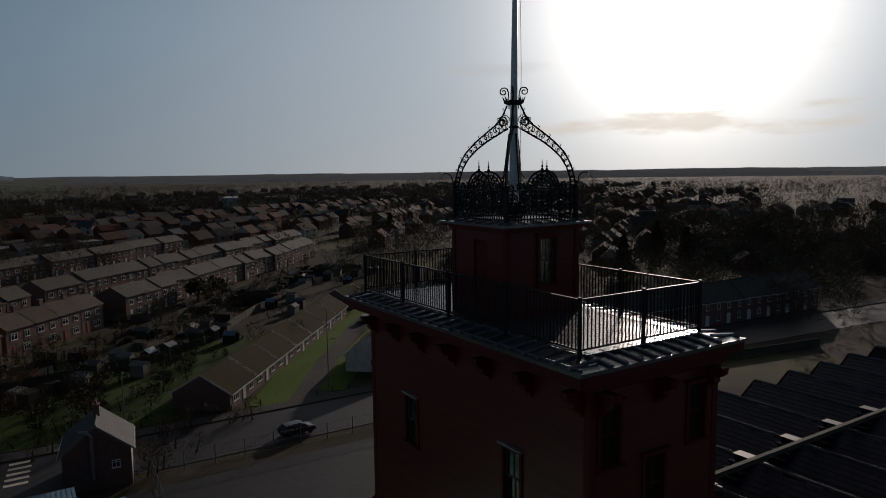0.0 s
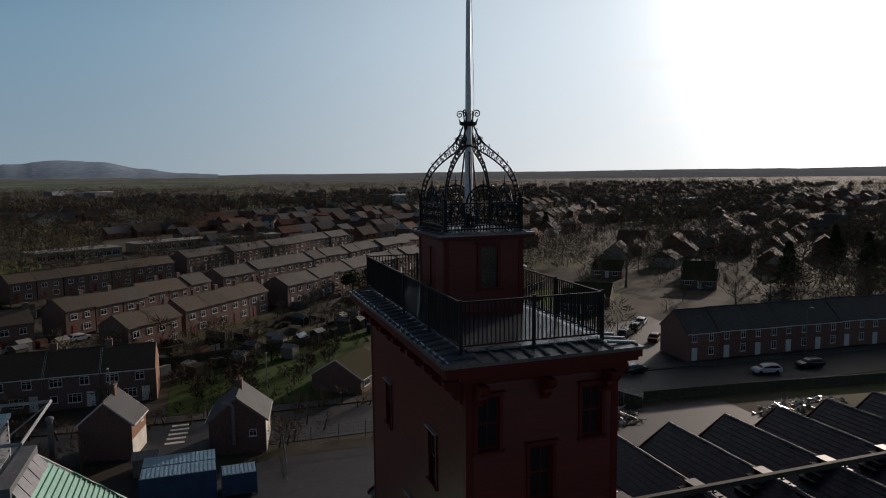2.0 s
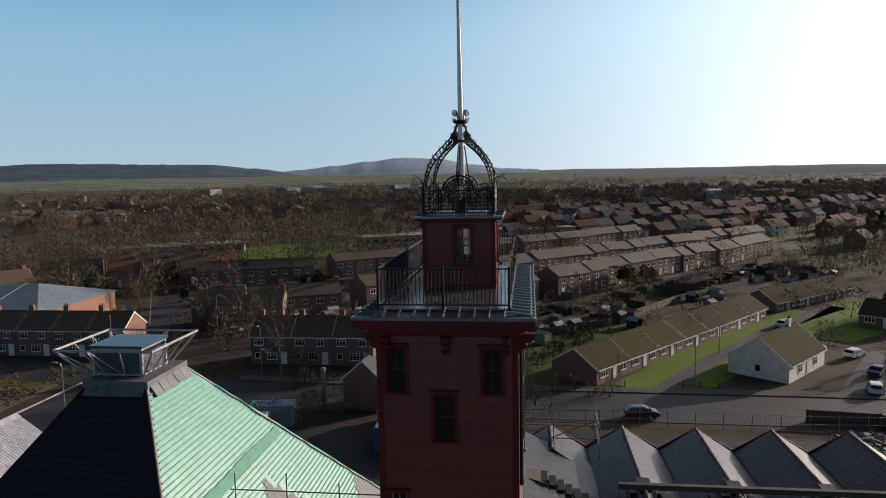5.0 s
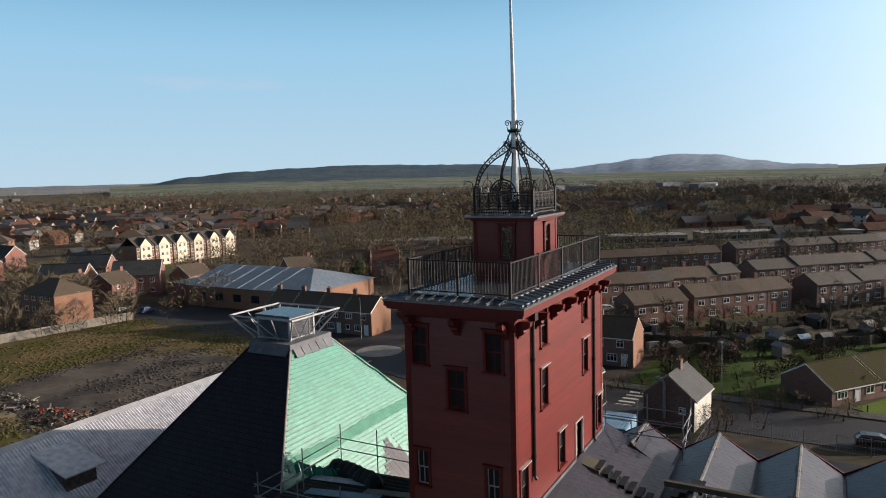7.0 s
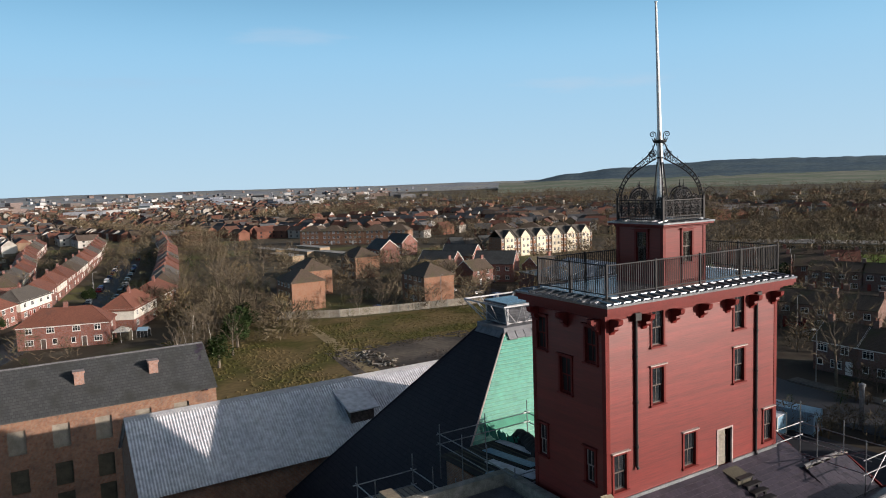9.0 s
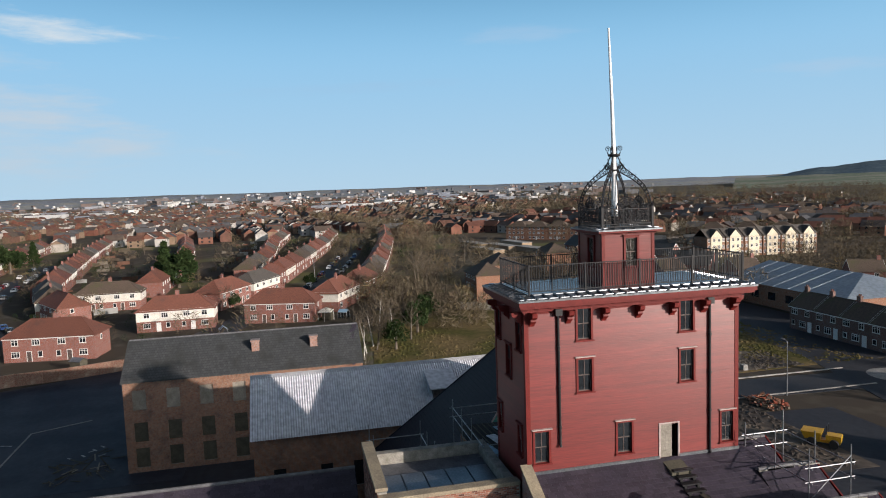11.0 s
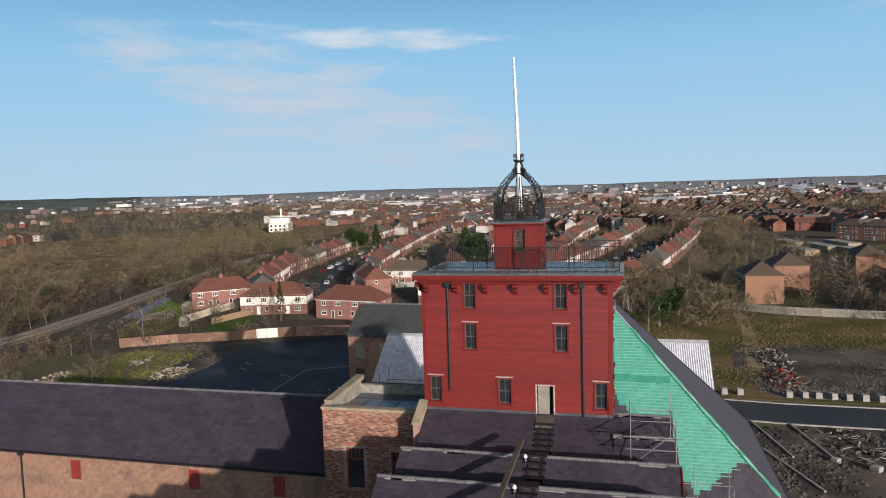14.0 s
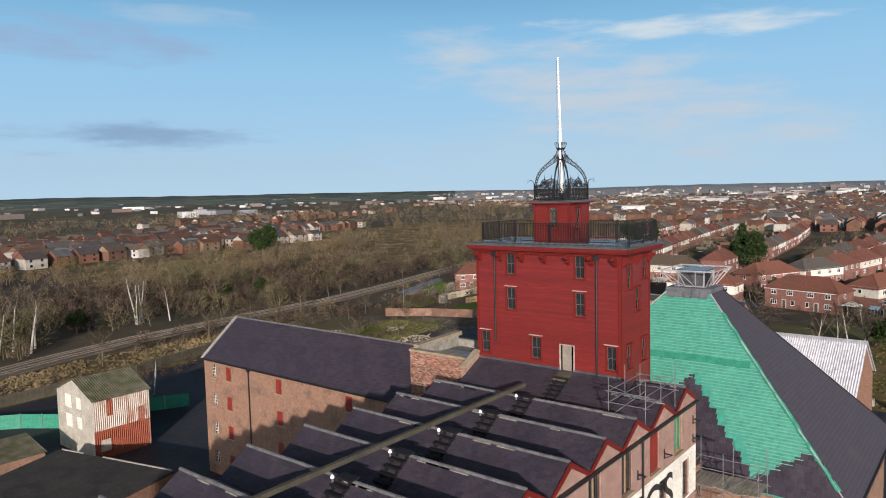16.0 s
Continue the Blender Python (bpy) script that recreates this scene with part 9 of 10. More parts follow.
wood(3, 87.2, 24, 1.2, -1, 40, (1.0, 2.6), 40, 0.1)
wood(-14, 74, 5, 4, 0, 16, (1.5, 4), 44, 0.1)
wood(14, 79, 3, 4, 0, 8, (1.5, 3.5), 44, 0.1)
wood(650, 520, 300, 220, 0, 420, (8, 15), 16, 0.05)
wood(1100, 850, 500, 350, 0, 520, (9, 15), 12, 0.05)
wood(195, 118, 70, 34, 10, 130, (5, 11), 40, 0.05)
wood(300, 60, 110, 60, 0, 150, (6, 12), 34, 0.05)
wood(-250, -40, 170, 90, 0, 120, (3, 7), 40, 0.1)
wood(-240, 70, 140, 24, 12, 130, (4, 9), 44, 0.1)
wood(-40, -100, 120, 7, -12, 150, (1.5, 4), 50, 0.2)
wood(-260, 50, 130, 12, 8, 60, (2, 4), 30, 0.0, green)
wood(-270, -60, 150, 60, -5, 120, (1.5, 3.5), 30, 0.0, green)
wood(40, 180, 110, 30, 47, 90, (1.5, 3.5), 30, 0.0, green)
wood(-120, -160, 200, 60, 0, 70, (2, 5), 36, 0.0, green)
# crowns that stand out of the scrub beside the railway, in looser and denser clumps
rc = random.Random(310)
for _ in range(46):
    cx, cy = rc.uniform(-330, 110), rc.uniform(-330, -128)
    if -14 < off_rail(cx, cy) < 12:
        continue
    tall = rc.uniform(4.5, 8.5)
    wood(cx, cy, rc.uniform(6, 22), rc.uniform(4, 10), rc.uniform(-30, 30), rc.randrange(4, 9), (tall * 0.75, tall * 1.2), 62, 0.3, rc.choice((woods_olive, woods_olive, woods_gold, woods)))
for cx, cy, hx, hy, n in ((-40, -128, 60, 6, 26), (-130, -150, 70, 8, 34), (-230, -180, 60, 14, 34), (30, -122, 40, 8, 20), (-320, -230, 90, 30, 50), (-190, -112, 40, 5, 16)):
    wood(cx, cy, hx, hy, -10, n, (4.0, 7.5), 70, 0.3, woods_olive)
# gardens and verges of the streets
wood(-200, -70, 70, 20, -12, 60, (1.2, 3.0), 40, 0.0, green)
wood(-150, -30, 40, 30, 20, 50, (1.0, 2.6), 40, 0.0, green)
wood(-170, 45, 60, 14, 14, 50, (2, 5), 44, 0.0, woods_olive)
wood(9, 104, 10, 9, 40, 30, (1.2, 3.6), 44, 0.0, thicket)
wood(28, 122, 16, 5, 50, 24, (1.0, 2.4), 44, 0.0, thicket)
wood(6, 96, 9, 4, 10, 14, (0.8, 2.0), 40, 0.0, green)
wood(10, 130, 60, 12, 46, 60, (1.0, 2.4), 40, 0.0, green)
wood(-300, 20, 120, 30, 8, 90, (2.5, 6), 40, 0.0, woods_olive)
# hedgerows and copses out to the horizon
rh = random.Random(77)
for _ in range(95):
    az, dist = radians(rh.uniform(-205, 70)), rh.uniform(1100, 3300)
    cx, cy = dist * math.sin(az), dist * math.cos(az)
    wood(cx, cy, rh.uniform(60, 260), rh.uniform(4, 22), math.degrees(-az) + rh.gauss(0, 30), 34, (6, 13), 8, 0.1)
solid("far_woods", woods, TWIG, "grey-brown leafless woods and scrub", "woods", kind="stuff")
solid("golden_scrub", woods_gold, TWIG_GOLD, "golden-brown leafless scrub", "scrub", kind="stuff")
solid("olive_scrub", woods_olive, TWIG_OLIVE, "olive-green lichened bare trees and scrub", "scrub", kind="stuff")
solid("thicket", thicket, TWIG_DARK, "dense dark brown leafless thicket beside the railway", "scrub", kind="stuff")
solid("garden_hedging", green, LEAF, "dark green hedges and evergreen scrub", "hedges", kind="stuff")
for ob in [*TREES, *BIRCHES, BUSH, WILLOW, CONIFER, ROUND, CYPRESS, HOLLY]:
    for o in [*ob.children_recursive, ob]:
        bpy.data.objects.remove(o)

# ---- yard, scaffolds, fences, cars ----
def scaffold(name, label, x0, y0, z0, x1, y1, z1, lifts, nx, ny, boards=(), seed=0, brace=True):
    """Tube scaffold round a box: standards, ledgers, braces and boards."""
    ob = thing(name, label, "scaffold", at=pose((x0 + x1) / 2, (y0 + y1) / 2, z0))
    r = random.Random(seed)
    pts = [(x0 + (x1 - x0) * i / max(nx, 1), y) for i in range(nx + 1) for y in (y0, y1)] + [(x, y0 + (y1 - y0) * j / max(ny, 1)) for j in range(1, ny) for x in (x0, x1)]
    for x, y in pts:
        under(part("standard", Geo().cyl((x, y, z0), (x, y, z1 + r.uniform(0, 0.6)), 0.026, n=6), GALV), ob)
    for z in lifts:
        for a, b in (((x0 - 0.2, y0), (x1 + 0.2, y0)), ((x0 - 0.2, y1), (x1 + 0.2, y1)), ((x0, y0 - 0.2), (x0, y1 + 0.2)), ((x1, y0 - 0.2), (x1, y1 + 0.2))):
            under(part("ledger", Geo().cyl((*a, z), (*b, z), 0.026, n=6), GALV), ob)
    if brace:
        under(part("brace", Geo().cyl((x0, y0, z0 + 0.1), (x1, y0, z1 - 0.2), 0.026, n=6), GALV), ob)
        under(part("brace", Geo().cyl((x1, y0, z0 + 0.1), (x1, y1, z1 - 0.2), 0.026, n=6), GALV), ob)
    for z in boards:
        n = max(1, int(abs(y1 - y0) / 0.26))
        for k in range(n):
            y = y0 + (y1 - y0) * (k + 0.5) / n
            under(part("scaffold_board", Geo().box(x0 - 0.1, y - 0.11, z, x1 + r.uniform(0, 0.4), y + 0.11, z + 0.04), TIMBER_GREY), ob)
    return ob


scaffold("scaffold", "galvanised tube scaffold standing on the mill's slate ridges", 13.4, 20.9, 18.4, 17.4, 22.9, 20.4, (19.3, 19.9), 2, 1, (), 1)
scaffold("scaffold", "galvanised tube scaffold beside the kiln foot", 8.3, 22.6, 11.0, 10.2, 26.4, 14.6, (12.0, 13.0, 14.0), 1, 2, (13.0,), 2)
scaffold("scaffold", "tube scaffold with boards between kiln and tower", 3.2, 9.5, 17.0, 9.3, 14.9, 19.6, (18.75, 19.25), 3, 2, (), 3, False)
scaffold("scaffold", "low tube scaffold on the turret's back wall", 4.2, 4.6, 16.4, 8.0, 7.4, 19.0, (17.6, 18.3), 2, 1, (17.5,), 4)
# temporary roofs and sheets between kiln, turret and tower
link = thing("link_roof", "low link roof of lead sheets and battens beside the kiln", "roof", at=pose(8.8, 8, 0))
under(part("wall", Geo().box(7.9, 9.9, 0, 10.35, 22.5, 13.4), BRICK_MILL), link)
under(part("lean_to", Geo().slab((5.0, 9.95, 13.9), (9.9, 9.95, 15.6), (9.9, 22.4, 15.6), (5.0, 22.4, 13.9), 0.15), SLATE), link)
under(part("upper_wall", Geo().box(3.0, 9.95, 0, 9.9, 10.3, 17.75), BRICK_MILL), link)
under(part("upper_roof", Geo().slab((2.55, 9.85, 17.92), (9.85, 9.85, 18.25), (9.85, 14.7, 18.25), (2.55, 14.7, 17.92), 0.14), FELT, label="dark felted upper roof"), link)
rng = random.Random(14)
def on_link(x):
    return 17.92 + (x - 2.55) * 0.0452
for k in range(15):
    y = 10.05 + k * 0.31
    under(part("roof_batten", Geo().slab((2.7, y, on_link(2.7) + 0.05), (9.7, y + 0.1, on_link(9.7) + 0.05), (9.7, y + 0.16, on_link(9.7) + 0.05), (2.7, y + 0.06, on_link(2.7) + 0.05), 0.045), TIMBER_DARK), link)
for x, y, l, w, m in ((2.9, 13.0, 3.3, 0.42, CORRUGATED), (3.6, 11.7, 3.4, 0.5, BLUE_PALE), (5.0, 10.9, 3.2, 0.5, CORRUGATED), (6.2, 10.1, 3.0, 0.45, BLUE_PALE), (6.0, 12.6, 2.4, 0.4, TIMBER_GREY), (7.2, 11.6, 2.2, 0.5, CORRUGATED)):
    dy = rng.uniform(0.2, 0.5)
    under(part("loose_sheet", Geo().slab((x, y, on_link(x) + 0.09), (x + l, y + dy, on_link(x + l) + 0.11), (x + l, y + w + dy, on_link(x + l) + 0.13), (x, y + w, on_link(x) + 0.10), 0.03), m), link)
g = Geo()
for k in range(7):
    x = 3.5 + k * 0.42
    g.lathe([(0.42, 0), (0.40 + rng.uniform(0, 0.12), 0.22), (0.24, 0.42 + rng.uniform(0, 0.14)), (0.05, 0.55)], (x, 14.25 - 0.12 * k + rng.uniform(-0.12, 0.12), on_link(x) + 0.03), 9)
under(part("tarpaulin", g, TYRE, label="heap under a black tarpaulin"), link)
debris = thing("debris_net", "loose green debris netting gathered at the kiln's foot", "netting", at=pose(2.6, 12.6, 18.2))
g = Geo()
for i in range(12):
    a, b2 = 2.2 + i * 0.16, 2.2 + (i + 1) * 0.16
    z0, z1 = 18.75 - i * 0.04 + rng.uniform(-.12, .12), 18.75 - (i + 1) * 0.04 + rng.uniform(-.12, .12)
    y = 12.75 + i * 0.1 + rng.uniform(-.1, .1)
    g.poly([(a, y, z0), (b2, y + 0.1, z1), (b2, y + 0.3, z1 - 0.65), (a, y + 0.2, z0 - 0.65)])
under(part("net", g, NET), debris)

# site containers
def container(x, y, l, w, hh, body, top, rz=0):
    ob = thing("container", "blue steel site container with a pale ribbed roof", "container", "site containers", at=pose(x, y, 0.03, 0, 0, rz))
    g = Geo().box(-l / 2 + 0.04, -w / 2 + 0.04, 0.12, l / 2 - 0.04, w / 2 - 0.04, hh - 0.06)
    n = int(l / 0.28)
    for k in range(n):
        q = -l / 2 + 0.1 + k * (l - 0.2) / n
        g.box(q, -w / 2 + 0.01, 0.15, q + 0.14, -w / 2 + 0.04, hh - 0.12).box(q, w / 2 - 0.04, 0.15, q + 0.14, w / 2 - 0.01, hh - 0.12)
    part("body", g, body, ob)
    for sx in (-1, 1):
        for sy in (-1, 1):
            part("corner_post", Geo().box(sx * l / 2 - 0.08, sy * w / 2 - 0.08, 0, sx * l / 2 + 0.08, sy * w / 2 + 0.08, hh), body, ob)
    g = Geo().box(-l / 2, -w / 2, hh - 0.06, l / 2, w / 2, hh)
    for k in range(int(l / 0.4)):
        q = -l / 2 + 0.15 + k * 0.4
        g.box(q, -w / 2 + 0.1, hh, q + 0.18, w / 2 - 0.1, hh + 0.03)
    part("roof", g, top, ob, "pale ribbed roof")
    for sy in (-1, 1):
        part("door", Geo().box(l / 2 - 0.03, min(0, sy * (w / 2 - 0.1)) + 0.02, 0.2, l / 2 + 0.02, max(0, sy * (w / 2 - 0.1)) - 0.02, hh - 0.15), BLUE_PALE, ob, "pale blue container door")
    return ob


container(0.6, 65.4, 6.8, 2.6, 3.0, BLUE, BLUE_PALE)
container(0.6, 68.2, 6.8, 2.6, 3.0, BLUE, BLUE_PALE)
container(6.2, 65.2, 3.2, 2.4, 2.3, BLUE, BLUE_PALE)
container(-17.6, 72.0, 5.4, 2.5, 2.8, BLUE_PALE, BLUE_PALE, 10)
container(-19.6, 68.0, 5.4, 2.5, 2.6, RENDER_WHITE, CORRUGATED, 10)

# rusty tin shed in the yard
RUST = material("rusty_corrugated_sheet", (0.27, 0.065, 0.032), (0.19, 0.05, 0.028), 0.9, rough=0.8, bump=0.2)
TINWHITE = material("flaking_white_sheet", (0.48, 0.42, 0.37), (0.27, 0.12, 0.08), 0.9, rough=0.8, bump=0.2, stretch3=(1, 1, 0.3), contrast=(0.48, 0.62))
CREAM = material("weathered_cream_wall", (0.46, 0.43, 0.37), (0.33, 0.31, 0.26), 0.6, rough=0.9, bump=0.2)
MOSSY = material("mossy_asbestos_sheet", (0.135, 0.128, 0.098), (0.060, 0.064, 0.030), 0.9, rough=0.95, bump=0.4)
tin = thing("tin_shed", "tall corrugated tin shed, flaking white above rusty red", "shed", at=pose(11, -50.2, 0))
X0, X1, Y0, Y1, ZE, ZR = 7.6, 14.5, -55.0, -45.4, 7.2, 9.1
ym = (Y0 + Y1) / 2
under(part("gable_wall", Geo().prism([(X1 - 0.2, Y0, 0), (X1 - 0.2, Y1, 0), (X1 - 0.2, Y1, ZE), (X1 - 0.2, ym, ZR - 0.1), (X1 - 0.2, Y0, ZE)], (0.2, 0, 0)), CREAM, label="weathered cream boarded gable"), tin)
under(part("back_wall", Geo().prism([(X0, Y0, 0), (X0, Y1, 0), (X0, Y1, ZE), (X0, ym, ZR - 0.1), (X0, Y0, ZE)], (0.2, 0, 0)), CREAM), tin)
under(part("side_wall", Geo().box(X0 + 0.2, Y0, 0, X1 - 0.2, Y0 + 0.2, ZE), CREAM), tin)
under(part("side_wall", Geo().box(X0 + 0.2, Y1 - 0.25, 0, X1 - 0.2, Y1 - 0.05, ZE), CREAM), tin)
def tin_sheet(xa, xb, za, zb, mat, y):
    g = Geo()
    n = int((xb - xa) / 0.06)
    for i in range(n + 1):
        x = xa + (xb - xa) * i / n
        g.v += [(x, y + 0.04 * math.sin(i * math.pi / 2), za), (x, y + 0.04 * math.sin(i * math.pi / 2), zb)]
    g.f = [(2 * i, 2 * i + 2, 2 * i + 3, 2 * i + 1) for i in range(n)]
    under(part("tin_sheet", g, mat), tin)
tin_sheet(X0, X1, 3.4, 7.1, TINWHITE, Y1)
tin_sheet(X0, X1, 0.0, 3.45, RUST, Y1 + 0.012)
tin_sheet(12.2, 12.9, 5.0, 7.0, RUST, Y1 + 0.04)
tin_sheet(8.4, 9.2, 3.4, 5.2, RUST, Y1 + 0.04)
under(part("pale_hatch", Geo().box(12.6, Y1 + 0.05, 0.9, 13.8, Y1 + 0.1, 2.3), TINWHITE), tin)
for s, ya in ((-1, Y0 - 0.3), (1, Y1 + 0.3)):
    under(part("roof_sheet", corrugated((X0 - 0.2, ym, ZR), (0, ya - ym, ZE - 0.1 - ZR), (X1 - X0 + 0.4, 0, 0), 0.3, 0.07), MOSSY), tin)
for x, z in ((X1 + 0.002, 5.4), (X1 + 0.002, 3.0)):
    under(part("patch_board", Geo().box(x, -52.6, z, x + 0.03, -51.0, z + 1.6).box(x, -49.6, z + 0.2, x + 0.03, -48.4, z + 1.6), RENDER_WHITE), tin)
# low sheds in front of it
flat_shed = thing("low_shed", "low outbuilding with a dark flat felt roof and pale edging", "shed", "low sheds", at=pose(21, -36, 0))
FQ = [(18.6, -44.6), (30.0, -40.0), (27.0, -24.5), (14.4, -28.2)]
under(part("wall", Geo().prism([(x, y, 0) for x, y in FQ], (0, 0, 2.7)), BRICK_MILL), flat_shed)
under(part("roof", Geo().prism([(x, y, 2.7) for x, y in FQ], (0, 0, 0.22)), FELT), flat_shed)
for f0, f1 in ((0.02, 0.22), (0.40, 0.98)):
    a, b_ = Vector((*FQ[0], 2.93)).lerp(Vector((*FQ[3], 2.93)), f0), Vector((*FQ[0], 2.93)).lerp(Vector((*FQ[3], 2.93)), f1)
    under(part("edge_flashing", Geo().tube([a, b_], 0.11, 6), CONCRETE, label="pale edge flashing"), flat_shed)
for x0, y0, x1, y1, z in ((19.6, -51.5, 33.0, -46.2, 2.7), (27, -66, 40, -56, 2.6)):
    lo_shed = thing("low_shed", "low outbuilding with a mossy corrugated roof", "shed", "low sheds", at=pose((x0 + x1) / 2, (y0 + y1) / 2, 0))
    under(part("wall", Geo().box(x0, y0, 0, x1, y1, z - 0.2), BRICK_MILL), lo_shed)
    under(part("roof_sheet", corrugated((x0 - 0.2, y0 - 0.2, z + 0.9), (0, y1 - y0 + 0.4, -1.0), (x1 - x0 + 0.4, 0, 0), 0.24, 0.05), MOSSY), lo_shed)


# walls and fences
def fence_line(name, label, path, height, mat, step=2.4, th=0.05, post_mat=None, category="fence", base=0.0):
    ob = thing(name, label, category, at=pose(*path[0], 0))
    pts = [Vector(p) for p in path]
    for a, b in zip(pts, pts[1:]):
        n = max(1, int((b - a).length / step))
        ang = math.degrees(math.atan2((b - a).y, (b - a).x))
        L = (b - a).length / n
        pane = Geo().box(0.06, -th / 2, 0.05 + base, L - 0.06, th / 2, height).mesh("panel")
        pane.materials.append(mat)
        pst = Geo().box(-0.06, -0.06, 0, 0.06, 0.06, height + 0.1).mesh("post")
        pst.materials.append(post_mat or mat)
        for k in range(n):
            p = a.lerp(b, k / n)
            under(part("panel", pane, None, at=pose(p.x, p.y, 0, 0, 0, ang)), ob)
            under(part("post", pst, None, at=pose(p.x, p.y, 0, 0, 0, ang)), ob)
    return ob


def mesh_fence(name, label, path, height=2.0, step=3.0, mat=GALV):
    """Wire fence: posts, and between them thin rails and wires."""
    ob = thing(name, label, "fence", at=pose(*path[0], 0))
    pts = [Vector(p) for p in path]
    for a, b in zip(pts, pts[1:]):
        n = max(1, int((b - a).length / step))
        ang = math.degrees(math.atan2((b - a).y, (b - a).x))
        L = (b - a).length / n
        g = Geo()
        for z in (0.15, height * 0.5, height - 0.05):
            g.box(0, -0.015, z - 0.015, L, 0.015, z + 0.015)
        for i in range(1, int(L / 0.3)):
            g.box(i * 0.3 - 0.006, -0.006, 0.15, i * 0.3 + 0.006, 0.006, height - 0.05)
        wm = g.mesh("mesh_panel")
        wm.materials.append(mat)
        pm = Geo().box(-0.04, -0.04, 0, 0.04, 0.04, height + 0.1).mesh("post")
        pm.materials.append(mat)
        for k in range(n):
            p = a.lerp(b, k / n)
            under(part("mesh_panel", wm, None, at=pose(p.x, p.y, 0, 0, 0, ang)), ob)
            under(part("post", pm, None, at=pose(p.x, p.y, 0, 0, 0, ang)), ob)
    return ob


mesh_fence("mesh_fence", "grey wire mesh fence along the road", [(11.5, 75.2), (47, 74.2), (60, 74.6)], 2.0, 3.2)
mesh_fence("mesh_fence", "grey wire mesh fence round the yard corner", [(11.5, 75.2), (11.0, 66)], 2.0, 3.0)
fence_line("hoarding", "grey panel hoarding along the road", [(60, 74.6), (75, 73), (96, 70), (120, 66)], 1.3, TIMBER_DARK, 3.0)
fence_line("hoarding", "grey panel hoarding round the builders' yard", [(48, 78), (56, 77), (58, 72)], 1.5, TIMBER_DARK, 3.0)
fence_line("boundary_wall", "patched old red brick boundary wall", [(-74.2, -83.1), (-80.1, -73.1), (-83.9, -62.3), (-86.4, -57.8)], 2.0, BRICK_PATCHED, 3.4, 0.35, BRICK_PATCHED, "wall")
fence_line("boundary_wall", "whitewashed length of the old brick boundary wall", [(-86.4, -57.8), (-88.2, -53.5)], 2.1, RENDER_WHITE, 2.2, 0.36, BRICK_PATCHED, "wall")
fence_line("boundary_wall", "patched old red brick boundary wall", [(-88.2, -53.5), (-90.7, -46.0), (-92.4, -37.7), (-96, -29)], 2.2, BRICK_PATCHED, 3.4, 0.35, BRICK_PATCHED, "wall")
canopy = thing("carport", "open carport with a pale sheet roof beside a lawn", "carport", at=pose(-93.5, -89.5, 0))
roof_at = [(-95.3, -93.6, 2.9), (-100.7, -91.1, 3.1), (-93.0, -87.1, 3.1), (-86.7, -88.6, 2.9)]
under(part("roof_sheet", Geo().slab(*roof_at, 0.08), STONE), canopy)
for x, y, z in roof_at:
    px, py = -93.9 + (x + 93.9) * 0.93, -90.1 + (y + 90.1) * 0.93
    under(part("post", Geo().box(px - 0.05, py - 0.05, 0, px + 0.05, py + 0.05, z - 0.05), TIMBER_GREY), canopy)
fence_line("garden_fence", "pale timber garden fence", [(-99.4, -85.8), (-113.7, -86.1), (-125.3, -84.7)], 1.9, TIMBER_PALE, 2.2)
fence_line("garden_fence", "orange timber garden fence", [(-100.2, -77.8), (-113.8, -74.5)], 1.6, TIMBER, 2.0)
fence_line("field_fence", "grey timber panel fence along the field", [(-132, 44), (-124.5, 57), (-121, 74), (-117.6, 95)], 1.9, TIMBER_GREY, 2.4, post_mat=CONCRETE)
fence_line("yard_fence", "grey palisade fence beside the railway", [(30, -78), (-9, -81), (-35, -88), (-64, -92)], 1.7, TIMBER_DARK, 2.5)
mesh_fence("mesh_fence", "wire mesh fence behind the mill yard", [(5, -60), (-4, -66), (-12, -80)], 2.2, 2.6)
fence_line("net_fence", "green netting on a temporary site fence", [(22, -72), (15, -66), (11.5, -61), (2, -59), (-4, -56)], 2.0, NET, 2.6, 0.02, GALV)
fence_line("garden_fence", "dark timber garden fence", [(-8, 116), (20, 122), (30, 130), (48, 156), (72, 182)], 1.6, TIMBER_DARK, 2.4)
fence_line("garden_fence", "dark timber garden fence", [(6, 132), (24, 150), (44, 174), (80, 212)], 1.6, TIMBER_DARK, 2.4)

# rubble and stacks
def heap(name, label, x, y, rx, ry, hgt, n, mats, seed, plank=0.3, category="rubble"):
    ob = thing(name, label, category, at=pose(x, y, 0))
    r = random.Random(seed)
    sets = {}
    for _ in range(n):
        a, q = r.uniform(0, 6.28), math.sqrt(r.random())
        px, py = rx * q * math.cos(a), ry * q * math.sin(a)
        pz = hgt * (1 - q) * r.uniform(0.4, 1.0)
        s = r.uniform(0.2, 0.55)
        if r.random() < plank:
            l, w, t = r.uniform(1.2, 3.2), r.uniform(0.08, 0.2), r.uniform(0.05, 0.1)
        else:
            l, w, t = s, s * r.uniform(0.5, 1), s * r.uniform(0.3, 0.8)
        m = pose(px, py, pz, r.uniform(-25, 25), r.uniform(-25, 25), r.uniform(0, 360))
        g = sets.setdefault(r.randrange(len(mats)), Geo())
        g.hexa([m @ Vector(v) for v in ((-l / 2, -w / 2, 0), (l / 2, -w / 2, 0), (l / 2, w / 2, 0), (-l / 2, w / 2, 0), (-l / 2, -w / 2, t), (l / 2, -w / 2, t), (l / 2, w / 2, t), (-l / 2, w / 2, t))])
    for k, g in sets.items():
        tagged(part("debris", g, mats[k], ob), kind="stuff")
    return ob


